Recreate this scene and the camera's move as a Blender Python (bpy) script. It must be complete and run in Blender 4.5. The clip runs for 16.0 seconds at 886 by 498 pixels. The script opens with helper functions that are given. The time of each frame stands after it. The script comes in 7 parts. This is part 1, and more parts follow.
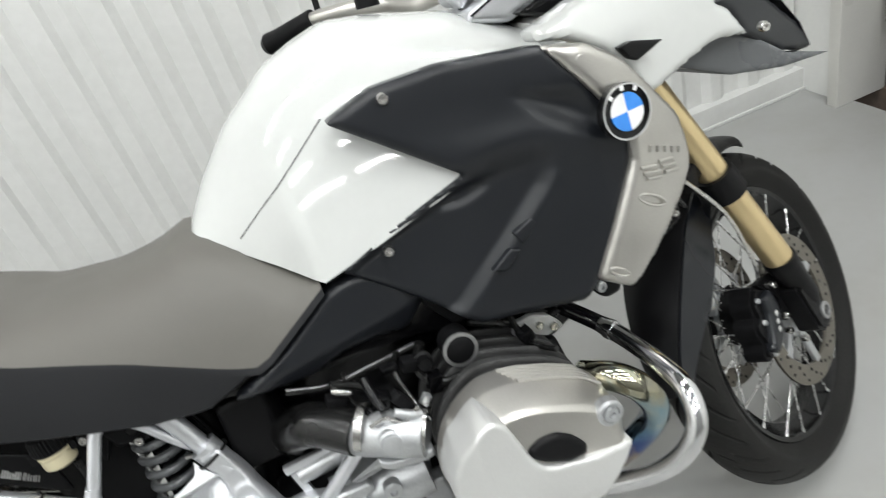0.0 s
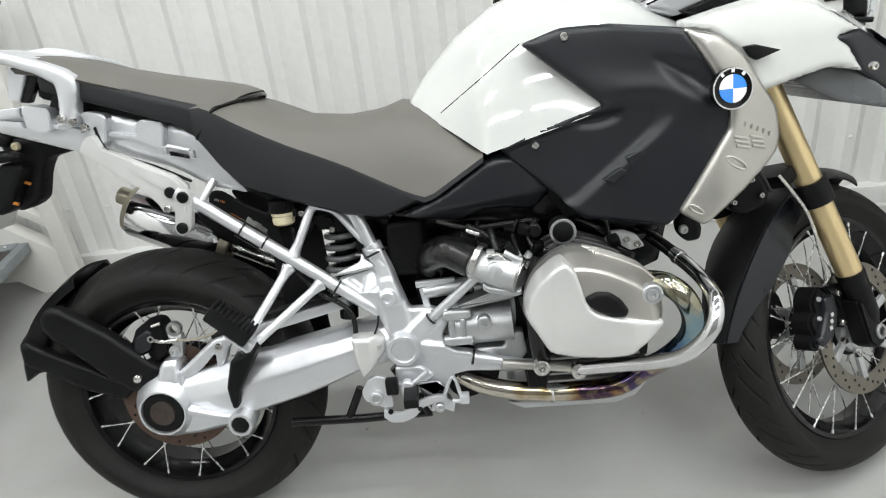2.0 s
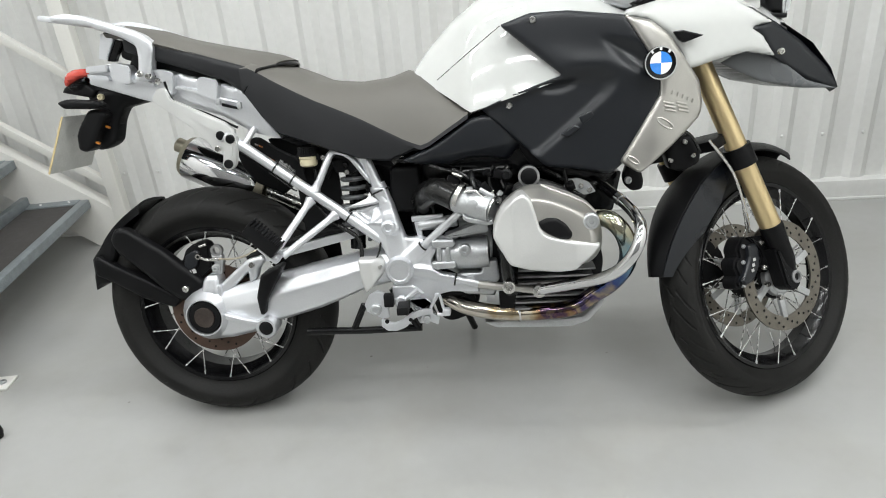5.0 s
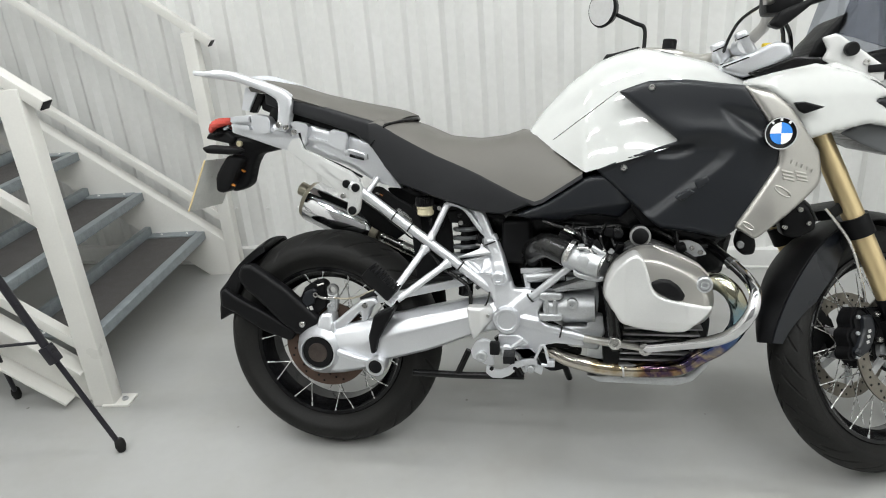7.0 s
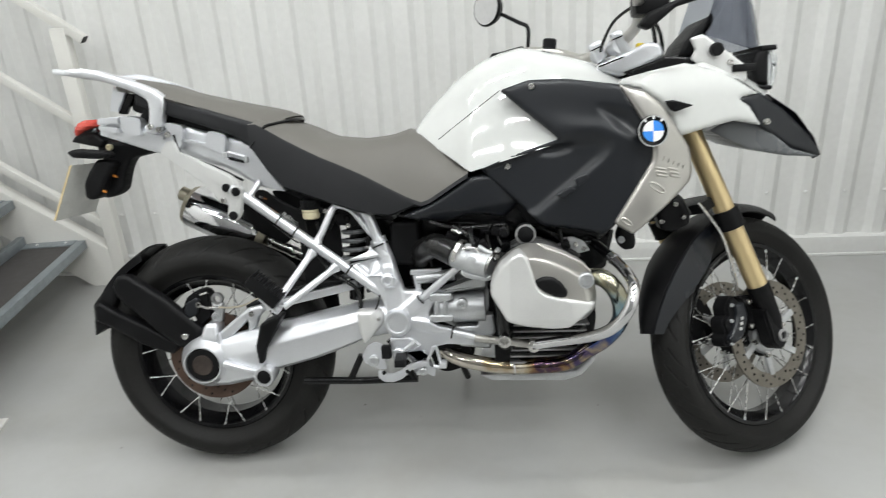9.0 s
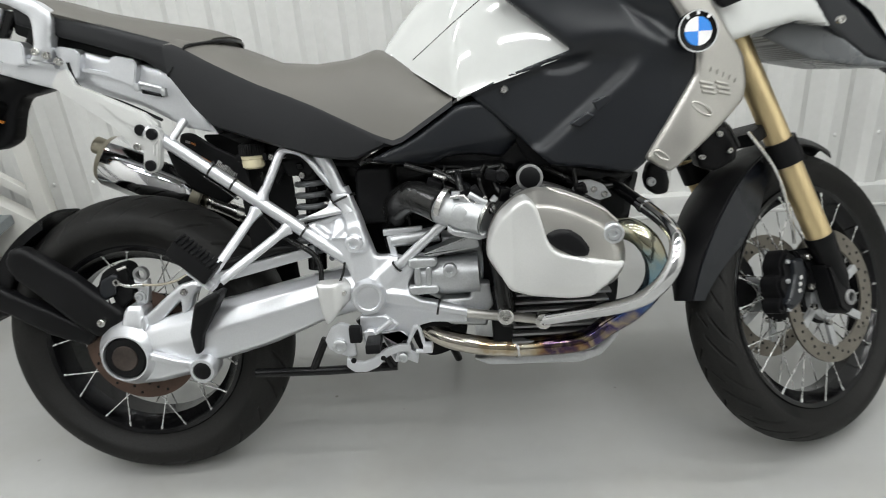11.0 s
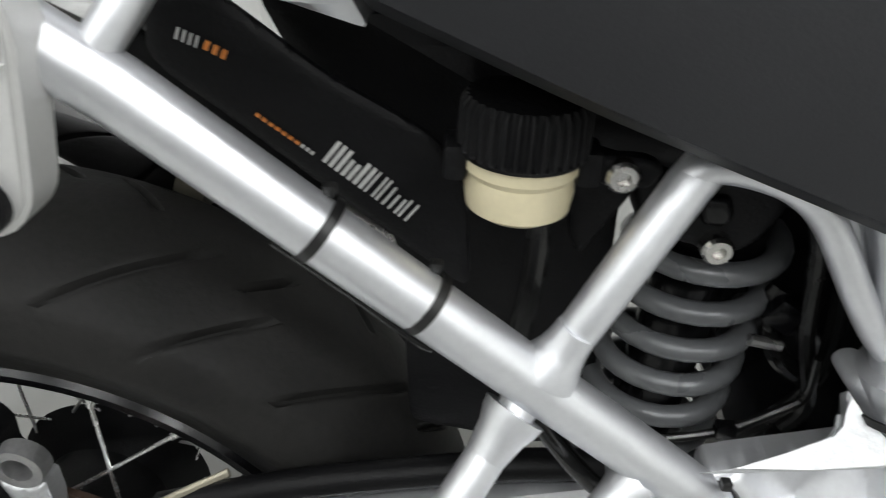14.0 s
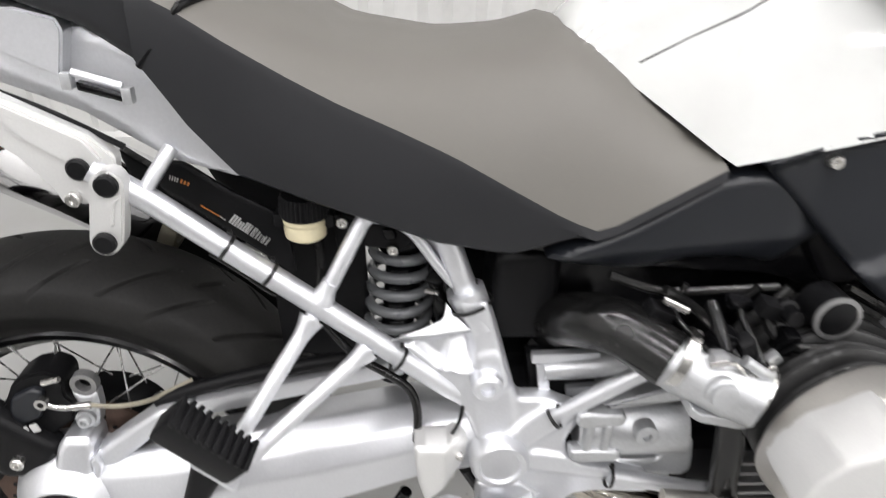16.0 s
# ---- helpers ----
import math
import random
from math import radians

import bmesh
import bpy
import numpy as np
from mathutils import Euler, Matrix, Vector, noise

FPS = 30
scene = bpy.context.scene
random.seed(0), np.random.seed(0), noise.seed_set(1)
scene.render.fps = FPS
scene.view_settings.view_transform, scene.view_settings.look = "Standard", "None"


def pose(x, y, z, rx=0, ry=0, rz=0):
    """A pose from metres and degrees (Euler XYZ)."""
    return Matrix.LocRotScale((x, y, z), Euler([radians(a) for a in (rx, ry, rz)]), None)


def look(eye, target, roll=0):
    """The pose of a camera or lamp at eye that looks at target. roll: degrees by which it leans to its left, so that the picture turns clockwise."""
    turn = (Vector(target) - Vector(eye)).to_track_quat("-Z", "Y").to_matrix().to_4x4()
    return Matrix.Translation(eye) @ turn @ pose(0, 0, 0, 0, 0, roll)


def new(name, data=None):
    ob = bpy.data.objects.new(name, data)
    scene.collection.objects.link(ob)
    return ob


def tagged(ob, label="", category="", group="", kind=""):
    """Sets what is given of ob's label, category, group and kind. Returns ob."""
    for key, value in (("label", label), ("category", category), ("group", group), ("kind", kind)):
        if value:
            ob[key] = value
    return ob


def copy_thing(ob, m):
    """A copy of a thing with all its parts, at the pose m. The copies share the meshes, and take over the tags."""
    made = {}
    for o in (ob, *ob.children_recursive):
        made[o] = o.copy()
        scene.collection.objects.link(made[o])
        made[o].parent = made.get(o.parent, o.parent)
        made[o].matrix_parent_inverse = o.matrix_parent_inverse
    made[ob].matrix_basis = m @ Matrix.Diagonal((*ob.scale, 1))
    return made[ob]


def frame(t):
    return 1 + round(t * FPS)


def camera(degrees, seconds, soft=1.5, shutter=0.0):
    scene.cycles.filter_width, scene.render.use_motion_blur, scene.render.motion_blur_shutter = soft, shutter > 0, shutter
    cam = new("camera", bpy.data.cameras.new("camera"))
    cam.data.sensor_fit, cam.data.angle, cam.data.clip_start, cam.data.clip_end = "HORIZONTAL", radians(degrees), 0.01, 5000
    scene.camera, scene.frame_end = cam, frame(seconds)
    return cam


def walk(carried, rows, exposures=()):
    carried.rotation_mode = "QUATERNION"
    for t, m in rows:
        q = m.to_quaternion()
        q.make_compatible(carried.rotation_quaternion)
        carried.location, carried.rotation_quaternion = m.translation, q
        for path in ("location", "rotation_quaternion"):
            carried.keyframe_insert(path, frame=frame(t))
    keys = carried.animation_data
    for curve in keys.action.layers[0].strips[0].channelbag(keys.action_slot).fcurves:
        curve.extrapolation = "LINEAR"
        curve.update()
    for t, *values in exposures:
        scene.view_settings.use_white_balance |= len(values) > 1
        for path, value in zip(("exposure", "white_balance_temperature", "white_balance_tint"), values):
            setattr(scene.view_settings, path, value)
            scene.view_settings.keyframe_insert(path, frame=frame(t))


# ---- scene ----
cam = camera(65.7, 16.0, 1.0, 0.5)
PATH = [
    (0, (0.81, -0.792, 1.345), (1.091, 0.875, 0.275), -18.3),
    (0.5, (0.814, -0.886, 1.316), (1.144, 0.766, 0.238), -15.2),
    (1, (0.861, -1.007, 1.303), (1.013, 0.703, 0.278), -11.7),
    (1.5, (0.848, -1.116, 1.319), (0.786, 0.654, 0.39), -10.2),
    (2, (0.761, -1.251, 1.315), (0.637, 0.521, 0.396), -6.8),
    (2.5, (0.806, -1.366, 1.336), (0.607, 0.427, 0.472), -9.0),
    (3, (0.907, -1.479, 1.303), (0.683, 0.297, 0.41), -7.3),
    (3.5, (0.894, -1.54, 1.305), (0.605, 0.222, 0.405), -7.4),
    (3.7, (0.89, -1.542, 1.299), (0.641, 0.217, 0.38), -7.9),
    (5.8, (0.835, -1.666, 1.325), (0.632, 0.126, 0.46), -4.9),
    (6, (0.826, -1.664, 1.351), (0.624, 0.122, 0.473), -5.7),
    (6.5, (0.806, -1.687, 1.37), (0.419, 0.11, 0.581), -5.9),
    (7, (0.779, -1.694, 1.369), (0.372, 0.11, 0.606), -4.8),
    (7.5, (0.77, -1.682, 1.366), (0.343, 0.114, 0.597), -4.3),
    (8, (0.768, -1.668, 1.364), (0.332, 0.11, 0.56), -4.2),
    (8.5, (0.774, -1.671, 1.354), (0.444, 0.135, 0.561), -3.4),
    (9, (0.842, -1.654, 1.362), (0.682, 0.178, 0.578), -3.6),
    (9.2, (0.853, -1.654, 1.361), (0.715, 0.187, 0.594), -3.2),
    (11.3, (0.793, -1.167, 1.156), (0.675, 0.612, 0.25), -5.0),
    (11.5, (0.693, -1.049, 1.236), (0.672, 0.677, 0.227), -1.7),
    (12, (0.491, -0.721, 1.177), (0.359, 0.851, -0.053), -0.2),
    (12.5, (0.353, -0.431, 1.046), (0.218, 1.013, -0.331), -3.1),
    (13, (0.301, -0.251, 0.963), (0.223, 1.2, -0.412), 1.9),
    (13.5, (0.286, -0.191, 0.935), (0.281, 1.252, -0.45), 4.3),
    (14, (0.32, -0.183, 0.93), (0.289, 1.241, -0.474), 2.5),
    (14.5, (0.348, -0.178, 0.918), (0.34, 1.239, -0.494), 2.4),
    (15, (0.356, -0.232, 0.972), (0.395, 1.178, -0.446), 4.2),
    (15.5, (0.382, -0.411, 1.181), (0.523, 1.073, -0.153), 4.0),
    (16, (0.455, -0.557, 1.219), (0.568, 0.975, -0.061), 2.9),
]
walk(cam, [(t, look(eye, target, roll)) for t, eye, target, roll in PATH], [(0.0, -0.02, 6500, 10), (1.5, 0.02, 6500, 10), (3.0, 0.06, 6500, 10), (3.7, 0.05, 6500, 10), (6.0, -0.02, 6500, 10), (9.2, -0.05, 6500, 10), (11.5, -0.2, 6500, 10), (12.2, -0.32, 6450, 9), (13.0, -0.3, 6450, 9), (13.8, -0.15, 6500, 10), (14.5, 0.05, 6550, 13), (15.2, 0.25, 6650, 16), (15.6, 0.22, 6750, 19), (16.0, 0.25, 6600, 16)])

# ---- light ----
world = bpy.data.worlds.new("world")
scene.world = world
world.use_nodes = True
world.node_tree.nodes["Background"].inputs[0].default_value = (0.8, 0.85, 0.9, 1)
world.node_tree.nodes["Background"].inputs[1].default_value = 0.3
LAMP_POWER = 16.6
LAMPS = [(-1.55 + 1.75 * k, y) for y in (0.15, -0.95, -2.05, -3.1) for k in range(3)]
CEILING = 3.6


# ---- materials ----
def material(name, color, rough=0.5, metal=0.0, var=0.12, scale=8.0, fine=120.0, bump=0.05, spec=0.5, coat=0.0, dark=None, rough_var=0.08, stretch=(1, 1, 1), bump_scale=None):
    m = bpy.data.materials.new(name)
    m.use_nodes = True
    nt = m.node_tree
    b = nt.nodes["Principled BSDF"]
    b.inputs["Metallic"].default_value = metal
    b.inputs["Specular IOR Level"].default_value = spec
    b.inputs["Coat Weight"].default_value = coat
    b.inputs["Coat Roughness"].default_value = 0.04
    tc = nt.nodes.new("ShaderNodeTexCoord")
    mp = nt.nodes.new("ShaderNodeMapping")
    mp.inputs["Scale"].default_value = stretch
    nt.links.new(tc.outputs["Object"], mp.inputs[0])
    n1 = nt.nodes.new("ShaderNodeTexNoise")
    n1.inputs["Scale"].default_value = scale
    n1.inputs["Detail"].default_value = 5
    n2 = nt.nodes.new("ShaderNodeTexNoise")
    n2.inputs["Scale"].default_value = fine
    n2.inputs["Detail"].default_value = 3
    nt.links.new(mp.outputs[0], n1.inputs["Vector"])
    nt.links.new(mp.outputs[0], n2.inputs["Vector"])
    mixn = nt.nodes.new("ShaderNodeMath")
    mixn.operation = "MULTIPLY_ADD"
    mixn.inputs[1].default_value = 0.35
    nt.links.new(n2.outputs[0], mixn.inputs[0])
    scl = nt.nodes.new("ShaderNodeMath")
    scl.operation = "MULTIPLY"
    scl.inputs[1].default_value = 0.65
    nt.links.new(n1.outputs[0], scl.inputs[0])
    nt.links.new(scl.outputs[0], mixn.inputs[2])
    ramp = nt.nodes.new("ShaderNodeValToRGB")
    c0 = dark if dark else tuple(c * (1 - var) for c in color)
    c1 = tuple(min(1.0, c * (1 + var)) for c in color)
    ramp.color_ramp.interpolation = "EASE"
    ramp.color_ramp.elements[0].position, ramp.color_ramp.elements[1].position = 0.30, 0.70
    ramp.color_ramp.elements[0].color, ramp.color_ramp.elements[1].color = (*c0, 1), (*c1, 1)
    nt.links.new(mixn.outputs[0], ramp.inputs[0])
    nt.links.new(ramp.outputs[0], b.inputs["Base Color"])
    rr = nt.nodes.new("ShaderNodeMapRange")
    rr.interpolation_type = "SMOOTHSTEP"
    rr.inputs[1].default_value, rr.inputs[2].default_value = 0.28, 0.72
    rr.inputs[3].default_value, rr.inputs[4].default_value = max(0.02, rough - rough_var), min(1, rough + rough_var)
    nt.links.new(n1.outputs[0], rr.inputs[0])
    nt.links.new(rr.outputs[0], b.inputs["Roughness"])
    if bump:
        bp = nt.nodes.new("ShaderNodeBump")
        bp.inputs["Strength"].default_value = bump
        bp.inputs["Distance"].default_value = 0.002
        src = n2
        if bump_scale:
            src = nt.nodes.new("ShaderNodeTexNoise")
            src.inputs["Scale"].default_value = bump_scale
            nt.links.new(mp.outputs[0], src.inputs["Vector"])
        nt.links.new(src.outputs[0], bp.inputs["Height"])
        nt.links.new(bp.outputs[0], b.inputs["Normal"])
    return m


WHITE = material("white_paint", (0.58, 0.59, 0.575), 0.08, 0, 0.02, 3, 60, 0.0, 0.5, 1.0, rough_var=0.03)
SILVER = material("silver_paint", (0.70, 0.71, 0.735), 0.39, 0.82, 0.05, 6, 300, 0.03, rough_var=0.05)
GUARDSILVER = material("silver_white_paint", (0.66, 0.66, 0.65), 0.42, 0.52, 0.04, 8, 400, 0.05)
SATIN = material("satin_aluminium", (0.51, 0.495, 0.465), 0.35, 0.88, 0.06, 10, 400, 0.04, rough_var=0.06)
CAST = material("cast_aluminium", (0.52, 0.53, 0.54), 0.42, 0.8, 0.12, 20, 250, 0.15)
CHROME = material("chrome", (0.66, 0.66, 0.67), 0.08, 1.0, 0.06, 8, 100, 0.0, rough_var=0.04)
STEEL = material("steel", (0.60, 0.59, 0.57), 0.25, 1.0, 0.1, 30, 300, 0.05)
SPOKE = material("spoke_steel", (0.74, 0.74, 0.73), 0.26, 0.9, 0.08, 40, 300, 0.0)
GOLD = material("gold_anodised", (0.72, 0.57, 0.32), 0.34, 0.8, 0.02, 10, 300, 0.02, rough_var=0.04)
BLACK = material("black_plastic", (0.0062, 0.0062, 0.0068), 0.42, 0, 0.3, 12, 500, 0.2, spec=0.15)
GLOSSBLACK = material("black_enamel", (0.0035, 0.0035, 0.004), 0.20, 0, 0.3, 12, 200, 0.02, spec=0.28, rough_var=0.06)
PANEL = material("dark_grey_panel", (0.0098, 0.0112, 0.0142), 0.33, 0, 0.1, 4, 700, 0.06, spec=0.42)
RUBBER = material("tyre_rubber", (0.0125, 0.0122, 0.0115), 0.58, 0, 0.25, 9, 200, 0.2, spec=0.20, dark=(0.008, 0.0079, 0.0076))
SEATGREY = material("grey_seat_vinyl", (0.118, 0.112, 0.100), 0.60, 0, 0.05, 5, 900, 0.10)
SEATBLACK = material("black_seat_vinyl", (0.015, 0.0155, 0.0172), 0.5, 0, 0.12, 5, 900, 0.08, spec=0.28)
SPRING = material("spring_grey", (0.125, 0.13, 0.135), 0.3, 0.2, 0.08, 20, 300, 0.03)
# grey base puts the glossy beak underside's reflection into the colour
SHEENGREY = material("grey_sheen_plastic", (0.10, 0.105, 0.11), 0.28, 0, 0.08, 8, 300, 0.03)
RESERVOIR = material("milky_plastic", (0.64, 0.575, 0.39), 0.4, 0, 0.06, 30, 300, 0.05)
DISC = material("brake_disc_steel", (0.205, 0.188, 0.160), 0.35, 0.9, 0.15, 25, 300, 0.1, stretch=(1, 1, 1))
RUSTDISC = material("worn_disc_steel", (0.10, 0.065, 0.05), 0.45, 0.7, 0.2, 25, 300, 0.1)
BROWN = material("brown_cap", (0.040, 0.030, 0.025), 0.45, 0.2, 0.3, 30, 200, 0.1)
BRONZE = material("bronze_clamp", (0.36, 0.33, 0.26), 0.38, 0.7, 0.12, 30, 300, 0.05)
ZIP = material("nylon_tie", (0.010, 0.010, 0.010), 0.35, 0, 0.1, 40, 300, 0.0)
HOSE = material("rubber_hose", (0.0060, 0.0060, 0.0060), 0.20, 0, 0.2, 30, 300, 0.1, spec=0.45)
REDLENS = material("red_lens", (0.72, 0.10, 0.075), 0.15, 0, 0.1, 30, 200, 0.0, coat=0.5)
AMBER = material("amber_lens", (0.45, 0.16, 0.025), 0.2, 0, 0.1, 30, 200, 0.0)
YELLOW = material("yellow_plastic", (0.75, 0.55, 0.03), 0.4, 0, 0.1, 30, 200, 0.0)
BLUE = material("blue_enamel", (0.02, 0.22, 0.72), 0.15, 0, 0.05, 30, 200, 0.0, coat=0.8)
ENAMELWHITE = material("white_enamel", (0.8, 0.8, 0.8), 0.15, 0, 0.03, 30, 200, 0.0, coat=0.8)
PLATEWHITE = material("number_plate_white", (0.60, 0.60, 0.57), 0.35, 0, 0.10, 20, 200, 0.0)
PLATEEDGE = material("number_plate_yellow_edge", (0.6, 0.48, 0.26), 0.4, 0, 0.05, 20, 200, 0.0)
PRINTLIGHT = material("light_print", (0.46, 0.46, 0.45), 0.5, 0, 0.04, 40, 300, 0.0)
PRINTORANGE = material("orange_print", (0.48, 0.16, 0.03), 0.5, 0, 0.04, 40, 300, 0.0)
WALLWHITE = material("white_coated_steel", (0.70, 0.70, 0.685), 0.38, 0, 0.03, 1.4, 40, 0.05, dark=(0.655, 0.655, 0.637))
PLASTER = material("white_plaster", (0.82, 0.82, 0.80), 0.6, 0, 0.03, 2, 80, 0.15)
# for the unseen front wall and ceiling: dark, to give metals contrast
GREYWALL = material("grey_painted_wall", (0.20, 0.20, 0.197), 0.6, 0, 0.06, 2, 80, 0.15)
GREYCEIL = material("grey_ceiling", (0.17, 0.17, 0.17), 0.7, 0, 0.06, 2, 80, 0.1)
STAIRWHITE = material("cream_white_gloss", (0.67, 0.66, 0.625), 0.35, 0, 0.03, 6, 120, 0.1)
GALV = material("galvanised_steel", (0.27, 0.30, 0.315), 0.42, 0.55, 0.18, 30, 200, 0.06)
TREADBLACK = material("dark_tread_inlay", (0.052, 0.048, 0.046), 0.75, 0, 0.15, 30, 500, 0.4)
DOORBROWN = material("dark_brown_wood", (0.035, 0.016, 0.009), 0.4, 0, 0.3, 4, 80, 0.08, stretch=(6, 6, 0.6))
CARPET = material("brown_carpet", (0.115, 0.085, 0.065), 0.9, 0, 0.25, 30, 400, 0.6)
TRIPODBLACK = material("black_tripod_tube", (0.014, 0.013, 0.018), 0.35, 0.2, 0.2, 30, 300, 0.05)
FINS = material("engine_fin_aluminium", (0.34, 0.34, 0.34), 0.45, 0.8, 0.12, 25, 300, 0.15)
DARKFIN = material("dark_fin_metal", (0.06, 0.06, 0.06), 0.5, 0.6, 0.2, 25, 300, 0.15)


def floor_material():
    m = material("grey_floor_paint", (0.365, 0.367, 0.358), 0.30, 0, 0.02, 0.9, 30, 0.05, rough_var=0.02)
    nt = m.node_tree
    b = nt.nodes["Principled BSDF"]
    old = b.inputs["Base Color"].links[0].from_socket
    tc = [n for n in nt.nodes if n.type == "TEX_COORD"][0]
    n = nt.nodes.new("ShaderNodeTexNoise")
    n.inputs["Scale"].default_value = 2.6
    n.inputs["Detail"].default_value = 4
    n.inputs["Roughness"].default_value = 0.65
    nt.links.new(tc.outputs["Object"], n.inputs["Vector"])
    r = nt.nodes.new("ShaderNodeValToRGB")
    r.color_ramp.interpolation = "EASE"
    r.color_ramp.elements[0].position, r.color_ramp.elements[1].position = 0.35, 0.85
    r.color_ramp.elements[0].color, r.color_ramp.elements[1].color = (1, 1, 1, 1), (0.90, 0.885, 0.85, 1)
    nt.links.new(n.outputs[0], r.inputs[0])
    mx = nt.nodes.new("ShaderNodeMix")
    mx.data_type, mx.blend_type = "RGBA", "MULTIPLY"
    mx.inputs[0].default_value = 1.0
    nt.links.new(old, mx.inputs[6])
    nt.links.new(r.outputs[0], mx.inputs[7])
    # sparse dark specks
    vo = nt.nodes.new("ShaderNodeTexVoronoi")
    vo.inputs["Scale"].default_value = 5.0
    nt.links.new(tc.outputs["Object"], vo.inputs["Vector"])
    sp = nt.nodes.new("ShaderNodeValToRGB")
    sp.color_ramp.elements[0].position, sp.color_ramp.elements[1].position = 0.018, 0.035
    sp.color_ramp.elements[0].color, sp.color_ramp.elements[1].color = (0.45, 0.43, 0.40, 1), (1, 1, 1, 1)
    nt.links.new(vo.outputs["Distance"], sp.inputs[0])
    mx2 = nt.nodes.new("ShaderNodeMix")
    mx2.data_type, mx2.blend_type = "RGBA", "MULTIPLY"
    mx2.inputs[0].default_value = 1.0
    nt.links.new(mx.outputs[2], mx2.inputs[6])
    nt.links.new(sp.outputs[0], mx2.inputs[7])
    nt.links.new(mx2.outputs[2], b.inputs["Base Color"])
    return m


FLOOR = floor_material()


def heat_chrome():
    m = material("heat_and_reflection_chrome", (0.75, 0.72, 0.66), 0.10, 1.0, 0.05, 8, 100, 0.0, rough_var=0.04)
    nt = m.node_tree
    b = nt.nodes["Principled BSDF"]
    tc = [n for n in nt.nodes if n.type == "TEX_COORD"][0]
    n = nt.nodes.new("ShaderNodeTexNoise")
    n.inputs["Scale"].default_value = 22
    n.inputs["Detail"].default_value = 4
    nt.links.new(tc.outputs["Object"], n.inputs["Vector"])
    sx = nt.nodes.new("ShaderNodeSeparateXYZ")
    nt.links.new(tc.outputs["Object"], sx.inputs[0])

    def math_node(op, a, b_, c=0.0):
        q = nt.nodes.new("ShaderNodeMath")
        q.operation = op
        for i, v in enumerate((a, b_, c)):
            if isinstance(v, (int, float)):
                q.inputs[i].default_value = v
            else:
                nt.links.new(v, q.inputs[i])
        return q.outputs[0]

    up = math_node("MULTIPLY_ADD", sx.outputs[2], 2.0, -0.62)
    along = math_node("MULTIPLY_ADD", sx.outputs[0], 0.9, -0.80)
    run = math_node("ADD", up, along)
    pos = math_node("MULTIPLY_ADD", n.outputs[0], 0.42, math_node("ADD", run, -0.15))
    r = nt.nodes.new("ShaderNodeValToRGB")
    # heat tints; the darkest bands also paint in reflections of dark surroundings
    cols = [(0.0, (0.58, 0.54, 0.47)), (0.07, (0.42, 0.34, 0.22)), (0.13, (0.24, 0.14, 0.07)), (0.18, (0.055, 0.03, 0.075)), (0.23, (0.38, 0.30, 0.17)), (0.29, (0.055, 0.04, 0.13)), (0.35, (0.32, 0.26, 0.18)), (0.43, (0.035, 0.055, 0.18)), (0.56, (0.12, 0.22, 0.31)), (0.68, (0.20, 0.31, 0.36)), (0.80, (0.40, 0.38, 0.28)), (0.95, (0.28, 0.28, 0.28))]
    e = r.color_ramp.elements
    e[0].position, e[0].color = cols[0][0], (*cols[0][1], 1)
    e[1].position, e[1].color = cols[-1][0], (*cols[-1][1], 1)
    for p, c in cols[1:-1]:
        k = e.new(p)
        k.color = (*c, 1)
    nt.links.new(pos, r.inputs[0])
    nt.links.new(r.outputs[0], b.inputs["Base Color"])
    return m


HEAT = heat_chrome()


def glass_material(name, tint, rough=0.02):
    m = bpy.data.materials.new(name)
    m.use_nodes = True
    b = m.node_tree.nodes["Principled BSDF"]
    b.inputs["Base Color"].default_value = (*tint, 1)
    b.inputs["Transmission Weight"].default_value = 1.0
    b.inputs["Roughness"].default_value = rough
    b.inputs["IOR"].default_value = 1.2
    return m


SMOKE = glass_material("smoked_screen", (0.46, 0.48, 0.53))
CLEAR = glass_material("clear_lens", (0.9, 0.93, 0.95))


def lamp_material():
    m = bpy.data.materials.new("lamp_diffuser")
    m.use_nodes = True
    b = m.node_tree.nodes["Principled BSDF"]
    b.inputs["Emission Color"].default_value = (0.97, 0.99, 0.985, 1)
    b.inputs["Emission Strength"].default_value = 6.0
    return m


LAMPGLOW = lamp_material()


# ---- mesh helpers ----
def finish(bm, name, mat, parent=None, label="", angle=35):
    me = bpy.data.meshes.new(name)
    bmesh.ops.recalc_face_normals(bm, faces=bm.faces)
    bm.to_mesh(me)
    bm.free()
    me.materials.append(mat)
    me.polygons.foreach_set("use_smooth", [True] * len(me.polygons))
    me.set_sharp_from_angle(angle=radians(angle))
    ob = new(name, me)
    if parent is not None:
        ob.parent = parent
    if label:
        ob["label"] = label
    return ob


def part(name, bm, mat, parent, label="", angle=35):
    return finish(bm, name, mat, parent, label, angle)


def frame_of(d):
    d = Vector(d).normalized()
    a = Vector((0, 0, 1)) if abs(d.z) < 0.9 else Vector((1, 0, 0))
    u = d.cross(a).normalized()
    return d, u, d.cross(u).normalized()


def smooth_path(pts, n=6):
    pts = [Vector(p) for p in pts]
    if len(pts) < 3:
        return pts
    out = []
    for i in range(len(pts) - 1):
        p0 = pts[max(i - 1, 0)]
        p1, p2 = pts[i], pts[i + 1]
        p3 = pts[min(i + 2, len(pts) - 1)]
        for k in range(n):
            t = k / n
            out.append(0.5 * ((2 * p1) + (p2 - p0) * t + (2 * p0 - 5 * p1 + 4 * p2 - p3) * t * t + (3 * p1 - p0 - 3 * p2 + p3) * t ** 3))
    out.append(pts[-1])
    return out


